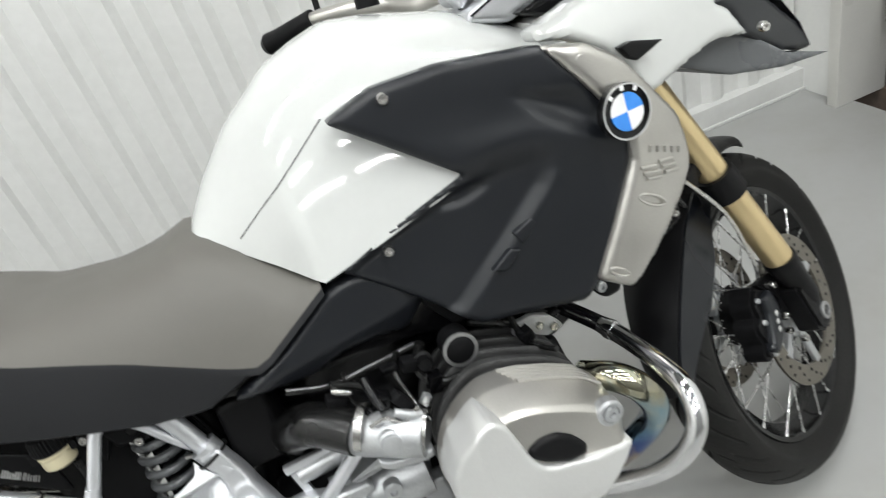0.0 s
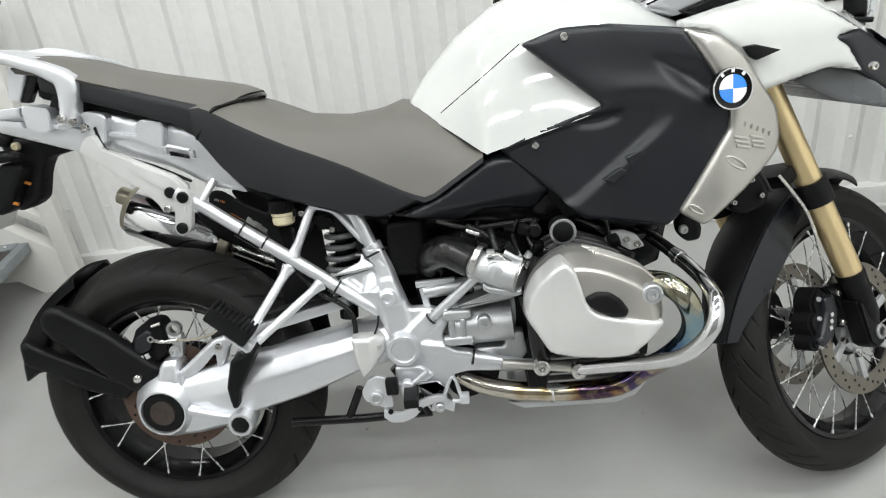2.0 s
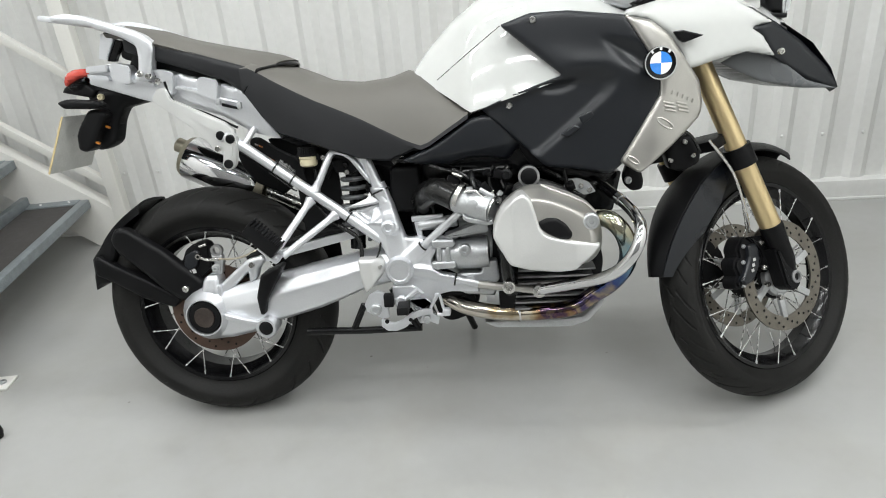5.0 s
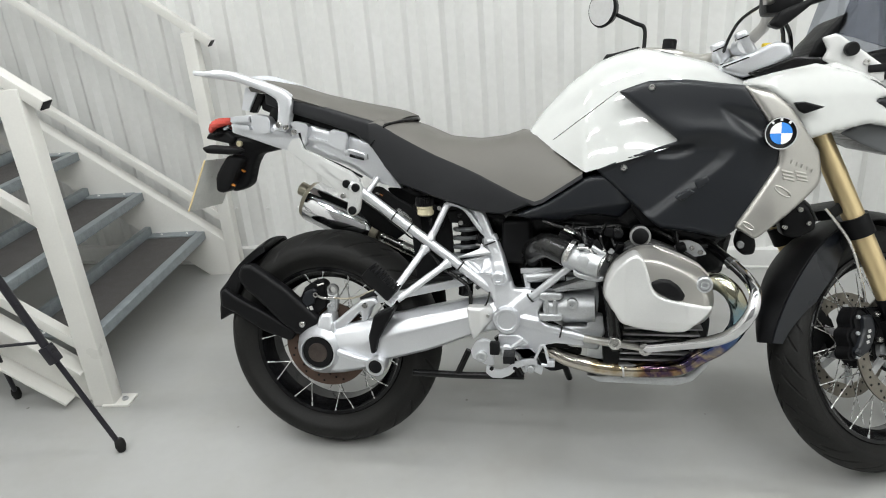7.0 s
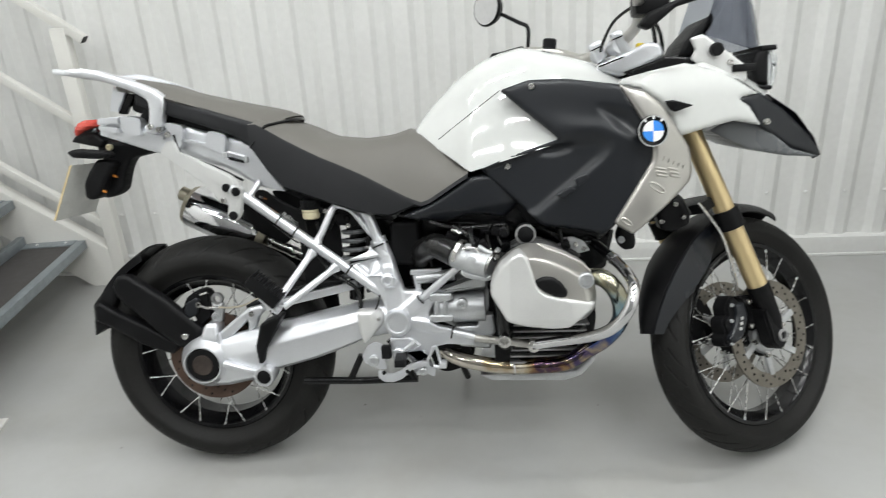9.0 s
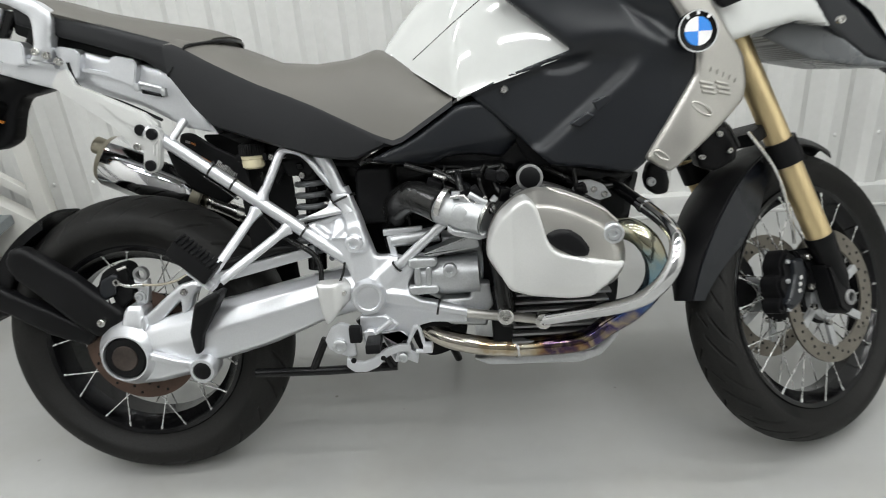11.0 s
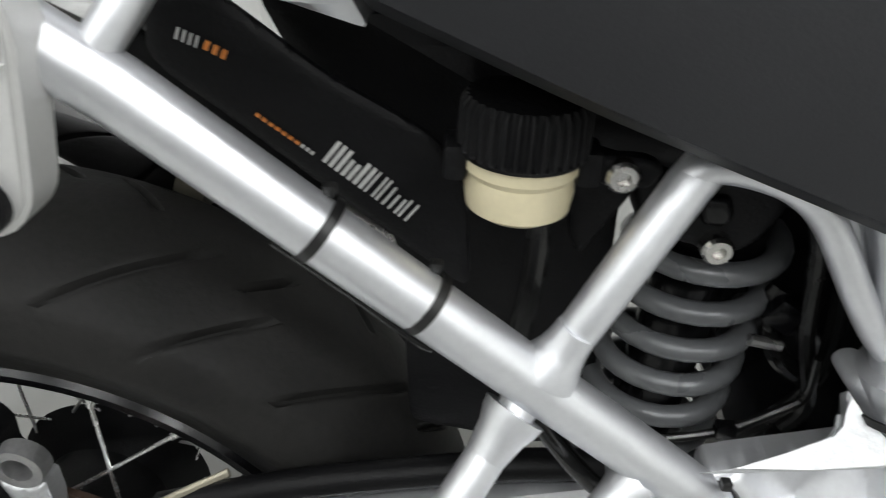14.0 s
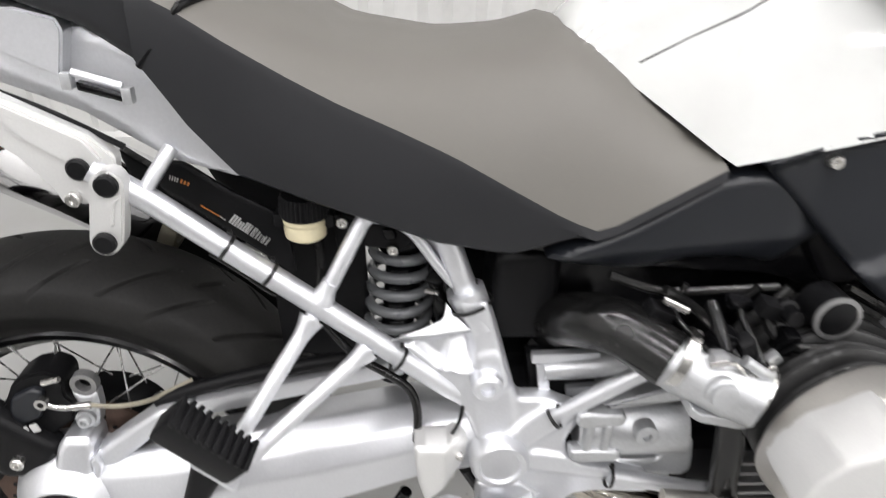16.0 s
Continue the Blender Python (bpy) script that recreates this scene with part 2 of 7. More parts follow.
def add_tube(bm, pts, r, n=14, smooth=0, taper=None):
    pts = smooth_path(pts, smooth) if smooth else [Vector(p) for p in pts]
    d, u, v = frame_of(pts[1] - pts[0])
    rings = []
    for i, p in enumerate(pts):
        t = (pts[min(i + 1, len(pts) - 1)] - pts[max(i - 1, 0)]).normalized()
        u = (u - t * u.dot(t)).normalized()
        v = t.cross(u)
        rr = r if taper is None else taper[0] + (taper[1] - taper[0]) * i / (len(pts) - 1)
        rings.append([bm.verts.new(p + rr * (math.cos(a) * u + math.sin(a) * v)) for a in (2 * math.pi * k / n for k in range(n))])
    for a, b in zip(rings, rings[1:]):
        for k in range(n):
            bm.faces.new((a[k], a[(k + 1) % n], b[(k + 1) % n], b[k]))
    bm.faces.new(rings[0][::-1])
    bm.faces.new(rings[-1])
    return bm


def tube(pts, r, n=14, smooth=0, taper=None):
    return add_tube(bmesh.new(), pts, r, n, smooth, taper)


def add_lathe(bm, prof, origin, axis, n=32, closed=False):
    """prof: (distance along the axis, radius)."""
    o = Vector(origin)
    d, u, v = frame_of(axis)
    rings = []
    for s, r in prof:
        if r < 1e-5:
            rings.append([bm.verts.new(o + d * s)])
        else:
            rings.append([bm.verts.new(o + d * s + r * (math.cos(a) * u + math.sin(a) * v)) for a in (2 * math.pi * k / n for k in range(n))])
    pairs = list(zip(rings, rings[1:]))
    if closed:
        pairs.append((rings[-1], rings[0]))
    for a, b in pairs:
        for k in range(n):
            q = (k + 1) % n
            if len(a) == 1 and len(b) == 1:
                continue
            if len(a) == 1:
                bm.faces.new((a[0], b[q], b[k]))
            elif len(b) == 1:
                bm.faces.new((a[k], a[q], b[0]))
            else:
                bm.faces.new((a[k], a[q], b[q], b[k]))
    if not closed:
        for ring, flip in ((rings[0], True), (rings[-1], False)):
            if len(ring) > 1:
                bm.faces.new(ring[::-1] if flip else ring)
    return bm


def lathe(prof, origin, axis, n=32, closed=False):
    return add_lathe(bmesh.new(), prof, origin, axis, n, closed)


def bolt(origin, axis, r=0.008, h=0.006):
    bm = lathe([(-0.004, r), (h * 0.6, r), (h, r * 0.8), (h, r * 0.45), (h * 0.35, r * 0.42), (h * 0.35, 0)], origin, axis, 16)
    return bm


def add_box(bm, c, size, rot=None, bevel=0.0):
    m = Matrix.Translation(c) @ (rot.to_4x4() if rot else Matrix.Identity(4)) @ Matrix.Diagonal((*size, 1))
    r = bmesh.ops.create_cube(bm, size=1, matrix=m)
    if bevel:
        es = list({e for v in r["verts"] for e in v.link_edges})
        bmesh.ops.bevel(bm, geom=es, offset=bevel, segments=2, affect="EDGES", profile=0.6)
    return bm


def box(c, size, rot=None, bevel=0.0):
    return add_box(bmesh.new(), c, size, rot, bevel)


def add_bar(bm, p0, p1, w, h, up=(0, 0, 1), bevel=0.002):
    """A square bar from p0 to p1, w wide and h high."""
    p0, p1 = Vector(p0), Vector(p1)
    d = (p1 - p0)
    x = d.normalized()
    z = (Vector(up) - x * x.dot(Vector(up))).normalized()
    y = z.cross(x)
    rot = Matrix((x, y, z)).transposed()
    return add_box(bm, (p0 + p1) / 2, (d.length, w, h), rot, bevel)


def edge_distance(poly, pts):
    p = np.array(pts, float)
    a = np.array(poly, float)
    b = np.roll(a, -1, 0)
    d = b - a
    k = np.clip(((p[:, None, :] - a[None]) * d[None]).sum(-1) / (np.maximum((d * d).sum(-1), 1e-12))[None], 0, 1)
    return np.sqrt(((p[:, None, :] - a[None] - k[..., None] * d[None]) ** 2).sum(-1)).min(1)


def rounded(poly, r=0.01, n=3, sharp=()):
    """The outline with its corners rounded."""
    out = []
    m = len(poly)
    for i, p in enumerate(poly):
        a, b, c = Vector(poly[i - 1]), Vector(p), Vector(poly[(i + 1) % m])
        la, lc = (a - b).length, (c - b).length
        q = min(r, 0.42 * la, 0.42 * lc)
        if i in sharp or q < 1e-4:
            out.append((b.x, b.y))
            continue
        s, e = b + (a - b) / la * q, b + (c - b) / lc * q
        for k in range(n + 1):
            t = k / n
            w = s * (1 - t) ** 2 + b * 2 * t * (1 - t) + e * t * t
            out.append((w.x, w.y))
    return out


def sheet(poly, y, thick, roll=0.006, cell=0.03, corner=0.01, soft=2, cells=42):
    """A shell of the side outline poly (x, z): its outer face lies at y(x, z) and rolls over at the rim by roll; the back lies thick behind, towards +y."""
    poly = rounded(poly, corner) if corner else list(poly)
    yf = y if callable(y) else (lambda x, z: y)
    xs = [p[0] for p in poly]
    zs = [p[1] for p in poly]
    span = math.sqrt((max(xs) - min(xs)) * (max(zs) - min(zs)))
    step = max(roll * 0.55, span / cells, 0.0015)
    bm = bmesh.new()
    bm.faces.new([bm.verts.new((x, 0, z)) for x, z in poly])
    for lo, hi, ax in ((min(xs), max(xs), (1, 0, 0)), (min(zs), max(zs), (0, 0, 1))):
        k = int((hi - lo) / step)
        for i in range(1, k + 1):
            c = lo + (hi - lo) * i / (k + 1)
            bmesh.ops.bisect_plane(bm, geom=bm.verts[:] + bm.edges[:] + bm.faces[:], plane_co=Vector(ax) * c, plane_no=ax, dist=1e-5)
    front = list(bm.verts)
    rim = [e for e in bm.edges if len(e.link_faces) == 1]
    outer = {v for e in rim for v in e.verts}
    dist = edge_distance(poly, [(v.co.x, v.co.z) for v in front])
    depth = max(thick, roll * 1.05)
    back = {}
    for v, d in zip(front, dist):
        base = yf(v.co.x, v.co.z)
        k = 0.0
        if roll and d < roll:
            q = 1 - d / roll
            k = roll * (1 - math.sqrt(max(0, 1 - q * q)))
        if v in outer:
            back[v] = bm.verts.new((v.co.x, base + depth, v.co.z))
        v.co.y = base + k
    inner = [(v, [e.other_vert(v) for e in v.link_edges]) for v in front if v not in outer]
    for _ in range(soft):
        new_y = [0.5 * v.co.y + 0.5 * sum(w.co.y for w in ring) / len(ring) for v, ring in inner]
        for (v, _r), q in zip(inner, new_y):
            v.co.y = q
    for e in rim:
        a, b = e.verts
        bm.faces.new((a, b, back[b], back[a]))
    edges = [e for e in bm.edges if len(e.link_faces) == 1]
    bmesh.ops.holes_fill(bm, edges=edges, sides=0)
    return bm


def inside(poly, x, z):
    """Distance from (x, z) to the outline, positive within it."""
    d = float(edge_distance(poly, [(x, z)])[0])
    hit = False
    for (ax_, az), (bx, bz) in zip(poly, poly[1:] + poly[:1]):
        if (az > z) != (bz > z) and x < ax_ + (bx - ax_) * (z - az) / (bz - az):
            hit = not hit
    return d if hit else -d


def step(v, lo, hi):
    v = max(0.0, min(1.0, (v - lo) / (hi - lo)))
    return v * v * (3 - 2 * v)


def slab(poly, y0, thick, bevel=0.0025, corner=0.004):
    """A flat plate of the side outline poly from y0 back to y0 + thick, with crisp bevelled rims."""
    pts = rounded(poly, corner, 2) if corner else list(poly)
    bm = bmesh.new()
    f = bm.faces.new([bm.verts.new((x, y0, z)) for x, z in pts])
    rim = bm.edges[:]
    ext = bmesh.ops.extrude_face_region(bm, geom=[f])
    bmesh.ops.translate(bm, verts=[v for v in ext["geom"] if isinstance(v, bmesh.types.BMVert)], vec=(0, thick, 0))
    bmesh.ops.recalc_face_normals(bm, faces=bm.faces[:])
    bmesh.ops.bevel(bm, geom=[e for e in rim if e.is_valid], offset=bevel, segments=2, affect="EDGES")
    return bm


def resampled(poly, n):
    pts = [Vector(p) for p in poly]
    pts.append(pts[0])
    seg = [(b - a).length for a, b in zip(pts, pts[1:])]
    total, out, i, acc = sum(seg), [], 0, 0.0
    for k in range(n):
        want = total * k / n
        while acc + seg[i] < want:
            acc += seg[i]
            i += 1
        out.append(pts[i].lerp(pts[i + 1], (want - acc) / seg[i]))
    return out


def mirror_y(bm):
    for v in bm.verts:
        v.co.y = -v.co.y
    bmesh.ops.reverse_faces(bm, faces=bm.faces[:])
    return bm


def add_skin(bm, rings, closed=True, caps=True):
    vs = [[bm.verts.new(p) for p in r] for r in rings]
    n = len(vs[0])
    for a, b in zip(vs, vs[1:]):
        for k in range(n if closed else n - 1):
            q = (k + 1) % n
            bm.faces.new((a[k], a[q], b[q], b[k]))
    if caps and closed:
        bm.faces.new(vs[0][::-1])
        bm.faces.new(vs[-1])
    return bm


def at(table, x):
    """Piecewise smooth value at x of a table of (x, value)."""
    if x <= table[0][0]:
        return table[0][1]
    for (a, va), (b, vb) in zip(table, table[1:]):
        if x <= b:
            t = (x - a) / (b - a)
            return va + (vb - va) * t
    return table[-1][1]


def empty(name, m):
    ob = new(name)
    ob.matrix_world = m
    ob.empty_display_size = 0.1
    return ob


# ---- the room ----
WALL_Y = 1.36
X_RIGHT = 2.77


def room():
    bm = bmesh.new()
    add_box(bm, (0.15, -1.15, -0.05), (5.3, 5.3, 0.1))
    tagged(finish(bm, "floor", FLOOR), "smooth grey painted concrete floor with faint scuffs", "floor", kind="structure")
    # corrugated cladding
    pitch, deep = 0.168, 0.022
    prof = []
    x = -2.6
    while x < X_RIGHT:
        prof += [(x, 0.0), (x + 0.066, 0.0), (x + 0.096, -deep), (x + 0.138, -deep)]
        x += pitch
    prof = [p for p in prof if p[0] <= X_RIGHT] + [(X_RIGHT, 0.0)]
    bm = bmesh.new()
    low = [bm.verts.new((a, WALL_Y + deep + b, 0.085)) for a, b in prof]
    top = [bm.verts.new((a, WALL_Y + deep + b, CEILING)) for a, b in prof]
    lowb = [bm.verts.new((a, WALL_Y + 0.12, 0.085)) for a, b in prof]
    topb = [bm.verts.new((a, WALL_Y + 0.12, CEILING)) for a, b in prof]
    for k in range(len(prof) - 1):
        bm.faces.new((low[k], low[k + 1], top[k + 1], top[k]))
        bm.faces.new((lowb[k + 1], lowb[k], topb[k], topb[k + 1]))
        bm.faces.new((low[k + 1], low[k], lowb[k], lowb[k + 1]))
        bm.faces.new((top[k], top[k + 1], topb[k + 1], topb[k]))
    wall = tagged(finish(bm, "wall_back", WALLWHITE, angle=20), "white ribbed steel wall cladding with small screws", "wall", kind="structure")
    x = -2.6 + 0.117
    while x < X_RIGHT - 0.03:
        for z in (0.30, 1.75):
            part("screw", lathe([(-0.003, 0.008), (0.002, 0.008), (0.006, 0.005), (0.0065, 0)], (x, WALL_Y, z), (0, -1, 0), 10), WALLWHITE, wall)
        x += pitch
    bm = box((0.1, WALL_Y + 0.045, 0.045), (5.4, 0.15, 0.09), None, 0.003)
    add_box(bm, (0.1, WALL_Y - 0.034, 0.006), (5.4, 0.012, 0.012), None, 0.003)
    tagged(finish(bm, "baseboard", WALLWHITE), "white sheet-metal base flashing along the wall", "baseboard", kind="structure")
    # right wall, with the doorway
    bm = bmesh.new()
    add_box(bm, (X_RIGHT + 0.08, 1.33, CEILING / 2), (0.16, 0.34, CEILING))
    add_box(bm, (X_RIGHT + 0.08, -1.75, CEILING / 2), (0.16, 4.1, CEILING))
    add_box(bm, (X_RIGHT + 0.08, 0.73, (2.1 + CEILING) / 2), (0.16, 0.86, CEILING - 2.1))
    tagged(finish(bm, "wall_right", PLASTER), "plain white plastered wall with a doorway", "wall", kind="structure")
    bm = bmesh.new()
    add_box(bm, (X_RIGHT + 0.06, 1.135, 1.06), (0.22, 0.05, 2.12), None, 0.004)
    add_box(bm, (X_RIGHT + 0.06, 0.325, 1.06), (0.22, 0.05, 2.12), None, 0.004)
    add_box(bm, (X_RIGHT + 0.06, 0.73, 2.12), (0.22, 0.76, 0.05), None, 0.004)
    tagged(finish(bm, "door_frame", STAIRWHITE), "white gloss painted door frame", "door frame", kind="structure")
    door = tagged(empty("door_1", pose(X_RIGHT + 0.17, 1.10, 0.0)), "dark brown wooden door standing open", "door", kind="structure")
    part("leaf", box((0.40, -0.025, 1.03), (0.80, 0.045, 2.03), None, 0.003), DOORBROWN, door)
    hinge = part("hinge", box((-0.02, -0.03, 0.33), (0.07, 0.03, 0.10), None, 0.002), STEEL, door, "worn steel hinge")
    part("hinge_pin", lathe([(-0.055, 0.008), (0.055, 0.008)], (-0.015, -0.048, 0.33), (0, 0, 1), 12), STEEL, hinge)
    bm = box((X_RIGHT + 1.16, 0.5, -0.045), (2.0, 3.0, 0.1))
    tagged(finish(bm, "floor_next_room", CARPET), "worn brown carpet in the next room", "floor", kind="structure")
    bm = bmesh.new()
    add_box(bm, (X_RIGHT + 2.2, 0.5, CEILING / 2), (0.1, 3.0, CEILING))
    add_box(bm, (X_RIGHT + 1.2, 2.05, CEILING / 2), (2.1, 0.1, CEILING))
    add_box(bm, (X_RIGHT + 1.2, -1.05, CEILING / 2), (2.1, 0.1, CEILING))
    add_box(bm, (X_RIGHT + 1.2, 0.5, CEILING + 0.05), (2.1, 3.2, 0.1))
    tagged(finish(bm, "wall_next_room", DOORBROWN), "dark brown walls of the next room", "wall", kind="structure")
    tagged(finish(box((-2.5 - 0.06, -1.15, CEILING / 2), (0.12, 5.3, CEILING)), "wall_left", PLASTER), "plain white wall", "wall", kind="structure")
    # unseen front wall and ceiling, added dark to limit bounce light
    tagged(finish(box((0.15, -3.85, CEILING / 2), (5.4, 0.1, CEILING)), "wall_front", GREYWALL), "unseen wall behind the camera, grey to hold down bounce light", "wall", kind="structure")
    tagged(finish(box((0.15, -1.15, CEILING + 0.06), (5.5, 5.5, 0.12)), "ceiling", GREYCEIL), "unseen ceiling, grey to hold down bounce light", "ceiling", kind="structure")
    first = None
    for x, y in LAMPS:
        if first is None:
            first = tagged(empty("ceiling_light", pose(x, y, CEILING)), "white linear fluorescent batten on the ceiling", "ceiling light", "ceiling lights")
            part("housing", box((0, 0, -0.03), (1.2, 0.16, 0.06), None, 0.004), PLASTER, first)
            part("diffuser", box((0, 0, -0.072), (1.14, 0.11, 0.022), None, 0.006), LAMPGLOW, first)
        else:
            copy_thing(first, pose(x, y, CEILING))
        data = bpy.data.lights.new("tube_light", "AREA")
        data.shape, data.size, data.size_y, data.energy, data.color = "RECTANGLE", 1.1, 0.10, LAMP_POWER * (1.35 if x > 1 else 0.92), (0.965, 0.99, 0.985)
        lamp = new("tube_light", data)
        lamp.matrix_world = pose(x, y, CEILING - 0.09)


room()


# ---- the staircase ----
def staircase():
    run, rise, slope = 0.268, 0.218, 0.79
    width = 1.09
    ux, uy = -0.992, -0.126
    m = Matrix(((ux, uy, 0, -0.905), (uy, -ux, 0, 0.15), (0, 0, 1, 0), (0, 0, 0, 1)))
    st = tagged(empty("staircase", m), "open steel staircase with cream-white stringers, handrails and galvanised treads", "staircase")
    steps = 6
    last = 0.1 + run * (steps - 1) + 0.25

    def line(s, z0):
        return z0 + slope * s

    sides = ((-0.035, 0.018, 0.08, 0.100, 0.205, 0.658, 1.133, -0.078), (width, -0.080, 0.062, 0.222, 0.345, 0.825, 1.262, -0.172))
    for n, post, wide, top, low, mid, rail, end in sides:
        o = 1 if n > 0.5 else -1
        s0 = post - wide / 2
        foot_end = (0.20 - top) / slope if o < 0 else 0.06
        prof = [(s0, 0.0), (foot_end, 0.0), (last, line(last, top - 0.20)), (last, line(last, top)), (s0, line(s0, top))]
        bm = bmesh.new()
        a = [bm.verts.new((s, n - 0.006 - o * 0.02, z)) for s, z in prof]
        b = [bm.verts.new((s, n + 0.006 - o * 0.02, z)) for s, z in prof]
        bm.faces.new(a)
        bm.faces.new(b[::-1])
        for k in range(5):
            q = (k + 1) % 5
            bm.faces.new((a[k], b[k], b[q], a[q]))
        add_bar(bm, (s0 + wide, n + o * 0.014, line(s0 + wide, top - 0.004)), (last, n + o * 0.014, line(last, top - 0.004)), 0.07, 0.010)
        add_bar(bm, (foot_end + 0.02, n + o * 0.014, line(foot_end + 0.02, top - 0.196)), (last, n + o * 0.014, line(last, top - 0.196)), 0.07, 0.010)
        part("stringer", bm, STAIRWHITE, st)
        part("post", add_bar(bmesh.new(), (post, n, 0.0), (post, n, line(post, rail) - 0.02), 0.06, wide, (1, 0, 0), 0.005), STAIRWHITE, st)
        part("handrail", add_bar(bmesh.new(), (end, n, line(end, rail)), (last, n, line(last, rail)), 0.05, 0.035, (0, 0, 1), 0.004), STAIRWHITE, st)
        part("rail_end_cap", add_bar(bmesh.new(), (end - 0.002, n, line(end, rail) - 0.0015), (end + 0.003, n, line(end, rail) + 0.002), 0.044, 0.03, (0, 0, 1), 0.001), BLACK, st, "black plastic rail end cap")
        for z0 in (mid, low):
            part("rail", add_bar(bmesh.new(), (post, n, line(post, z0)), (last, n, line(last, z0)), 0.04, 0.035, (0, 0, 1), 0.004), STAIRWHITE, st)
        foot = part("foot_plate", box((s0 - 0.005, n - o * 0.012 - 0.012, 0.004), (0.10, 0.075, 0.008), None, 0.002), STAIRWHITE, st)
        part("anchor_bolt", bolt((s0 - 0.026, n - o * 0.012 - 0.012, 0.008), (0, 0, 1), 0.011, 0.009), CAST, foot)
    for k in range(steps):
        s, z = 0.040 + run * k, 0.240 + rise * k
        w = width - 0.055
        bm = bmesh.new()
        mid_n = width / 2 - 0.002
        add_box(bm, (s + 0.02, mid_n, z - 0.02), (0.04, w, 0.04), None, 0.003)
        add_box(bm, (s + 0.285, mid_n, z + 0.005), (0.03, w, 0.07), None, 0.003)
        for n in (0.025 + 0.03, width - 0.055):
            add_box(bm, (s + 0.155, n, z - 0.004), (0.23, 0.06, 0.012), None, 0.002)
        tread = part("tread", bm, GALV, st, "galvanised steel tread frame")
        part("tread_inlay", box((s + 0.155, mid_n, z - 0.010), (0.228, w - 0.10, 0.012)), TREADBLACK, tread, "dark anti-slip tread inlay")
        for n in (0.055, width - 0.055):
            for ds in (0.08, 0.21):
                part("bolt", bolt((s + ds, n, z + 0.002), (0, 0, 1), 0.006, 0.005), ENAMELWHITE, tread)


staircase()


# ---- the tripod ----
def tripod():
    tp = tagged(empty("tripod", pose(-1.062, -0.194, 0)), "black folding camera tripod standing on the floor", "tripod")
    hub = Vector((0, 0, 1.05))
    part("centre_column", lathe([(0.35, 0.012), (1.15, 0.012)], (0, 0, 0), (0, 0, 1), 14), TRIPODBLACK, tp)
    part("spider", lathe([(1.0, 0.02), (1.01, 0.04), (1.09, 0.04), (1.10, 0.02)], (0, 0, 0), (0, 0, 1), 20), TRIPODBLACK, tp)
    for ang in (LEG_A, LEG_A + 120, LEG_A + 240):
        c, s = math.cos(radians(ang)), math.sin(radians(ang))
        foot = Vector((0.3775 * c, 0.3775 * s, 0.02))
        knee = hub.lerp(foot, 0.66)
        leg = part("leg", tube([hub + Vector((0.03 * c, 0.03 * s, 0)), knee], 0.013), TRIPODBLACK, tp)
        part("lower_leg", tube([knee, foot], 0.0085), TRIPODBLACK, leg)
        d = (foot - hub).normalized()
        part("leg_lock", add_bar(bmesh.new(), knee - d * 0.03, knee + d * 0.03, 0.036, 0.03, (0, 0, 1), 0.004), TRIPODBLACK, leg)
        part("rubber_foot", lathe([(-0.02, 0.0), (-0.018, 0.012), (0.0, 0.017), (0.02, 0.015), (0.028, 0.009)], foot, (0, 0, 1), 16), RUBBER, leg)
        part("brace", add_bar(bmesh.new(), (0.02 * c, 0.02 * s, 0.40), tuple(hub.lerp(foot, 0.62)), 0.010, 0.006, (0, 0, 1), 0.001), TRIPODBLACK, tp)


LEG_A = 8.2
tripod()


# ---- the motorcycle ----
LEANING = 12.0
bike = tagged(empty("motorcycle", pose(0.005, 0.005, 0, -LEANING, 0, 0)), "white, black and silver adventure motorcycle leaning on its side stand", "motorcycle")
R_REAR, R_FRONT = 0.336, 0.334
REAR = Vector((0, 0, 0.331))
FRONT = Vector((1.546, 0.004, 0.339))
STEER, RAKE = 34.0, 24.2
PIVOT = FRONT - Vector((0.06, 0, 0))
AXIS = Vector((-math.sin(radians(RAKE)), 0, math.cos(radians(RAKE))))
TURNED = Matrix.Translation(PIVOT) @ Matrix.Rotation(radians(STEER), 4, AXIS) @ Matrix.Translation(-PIVOT)


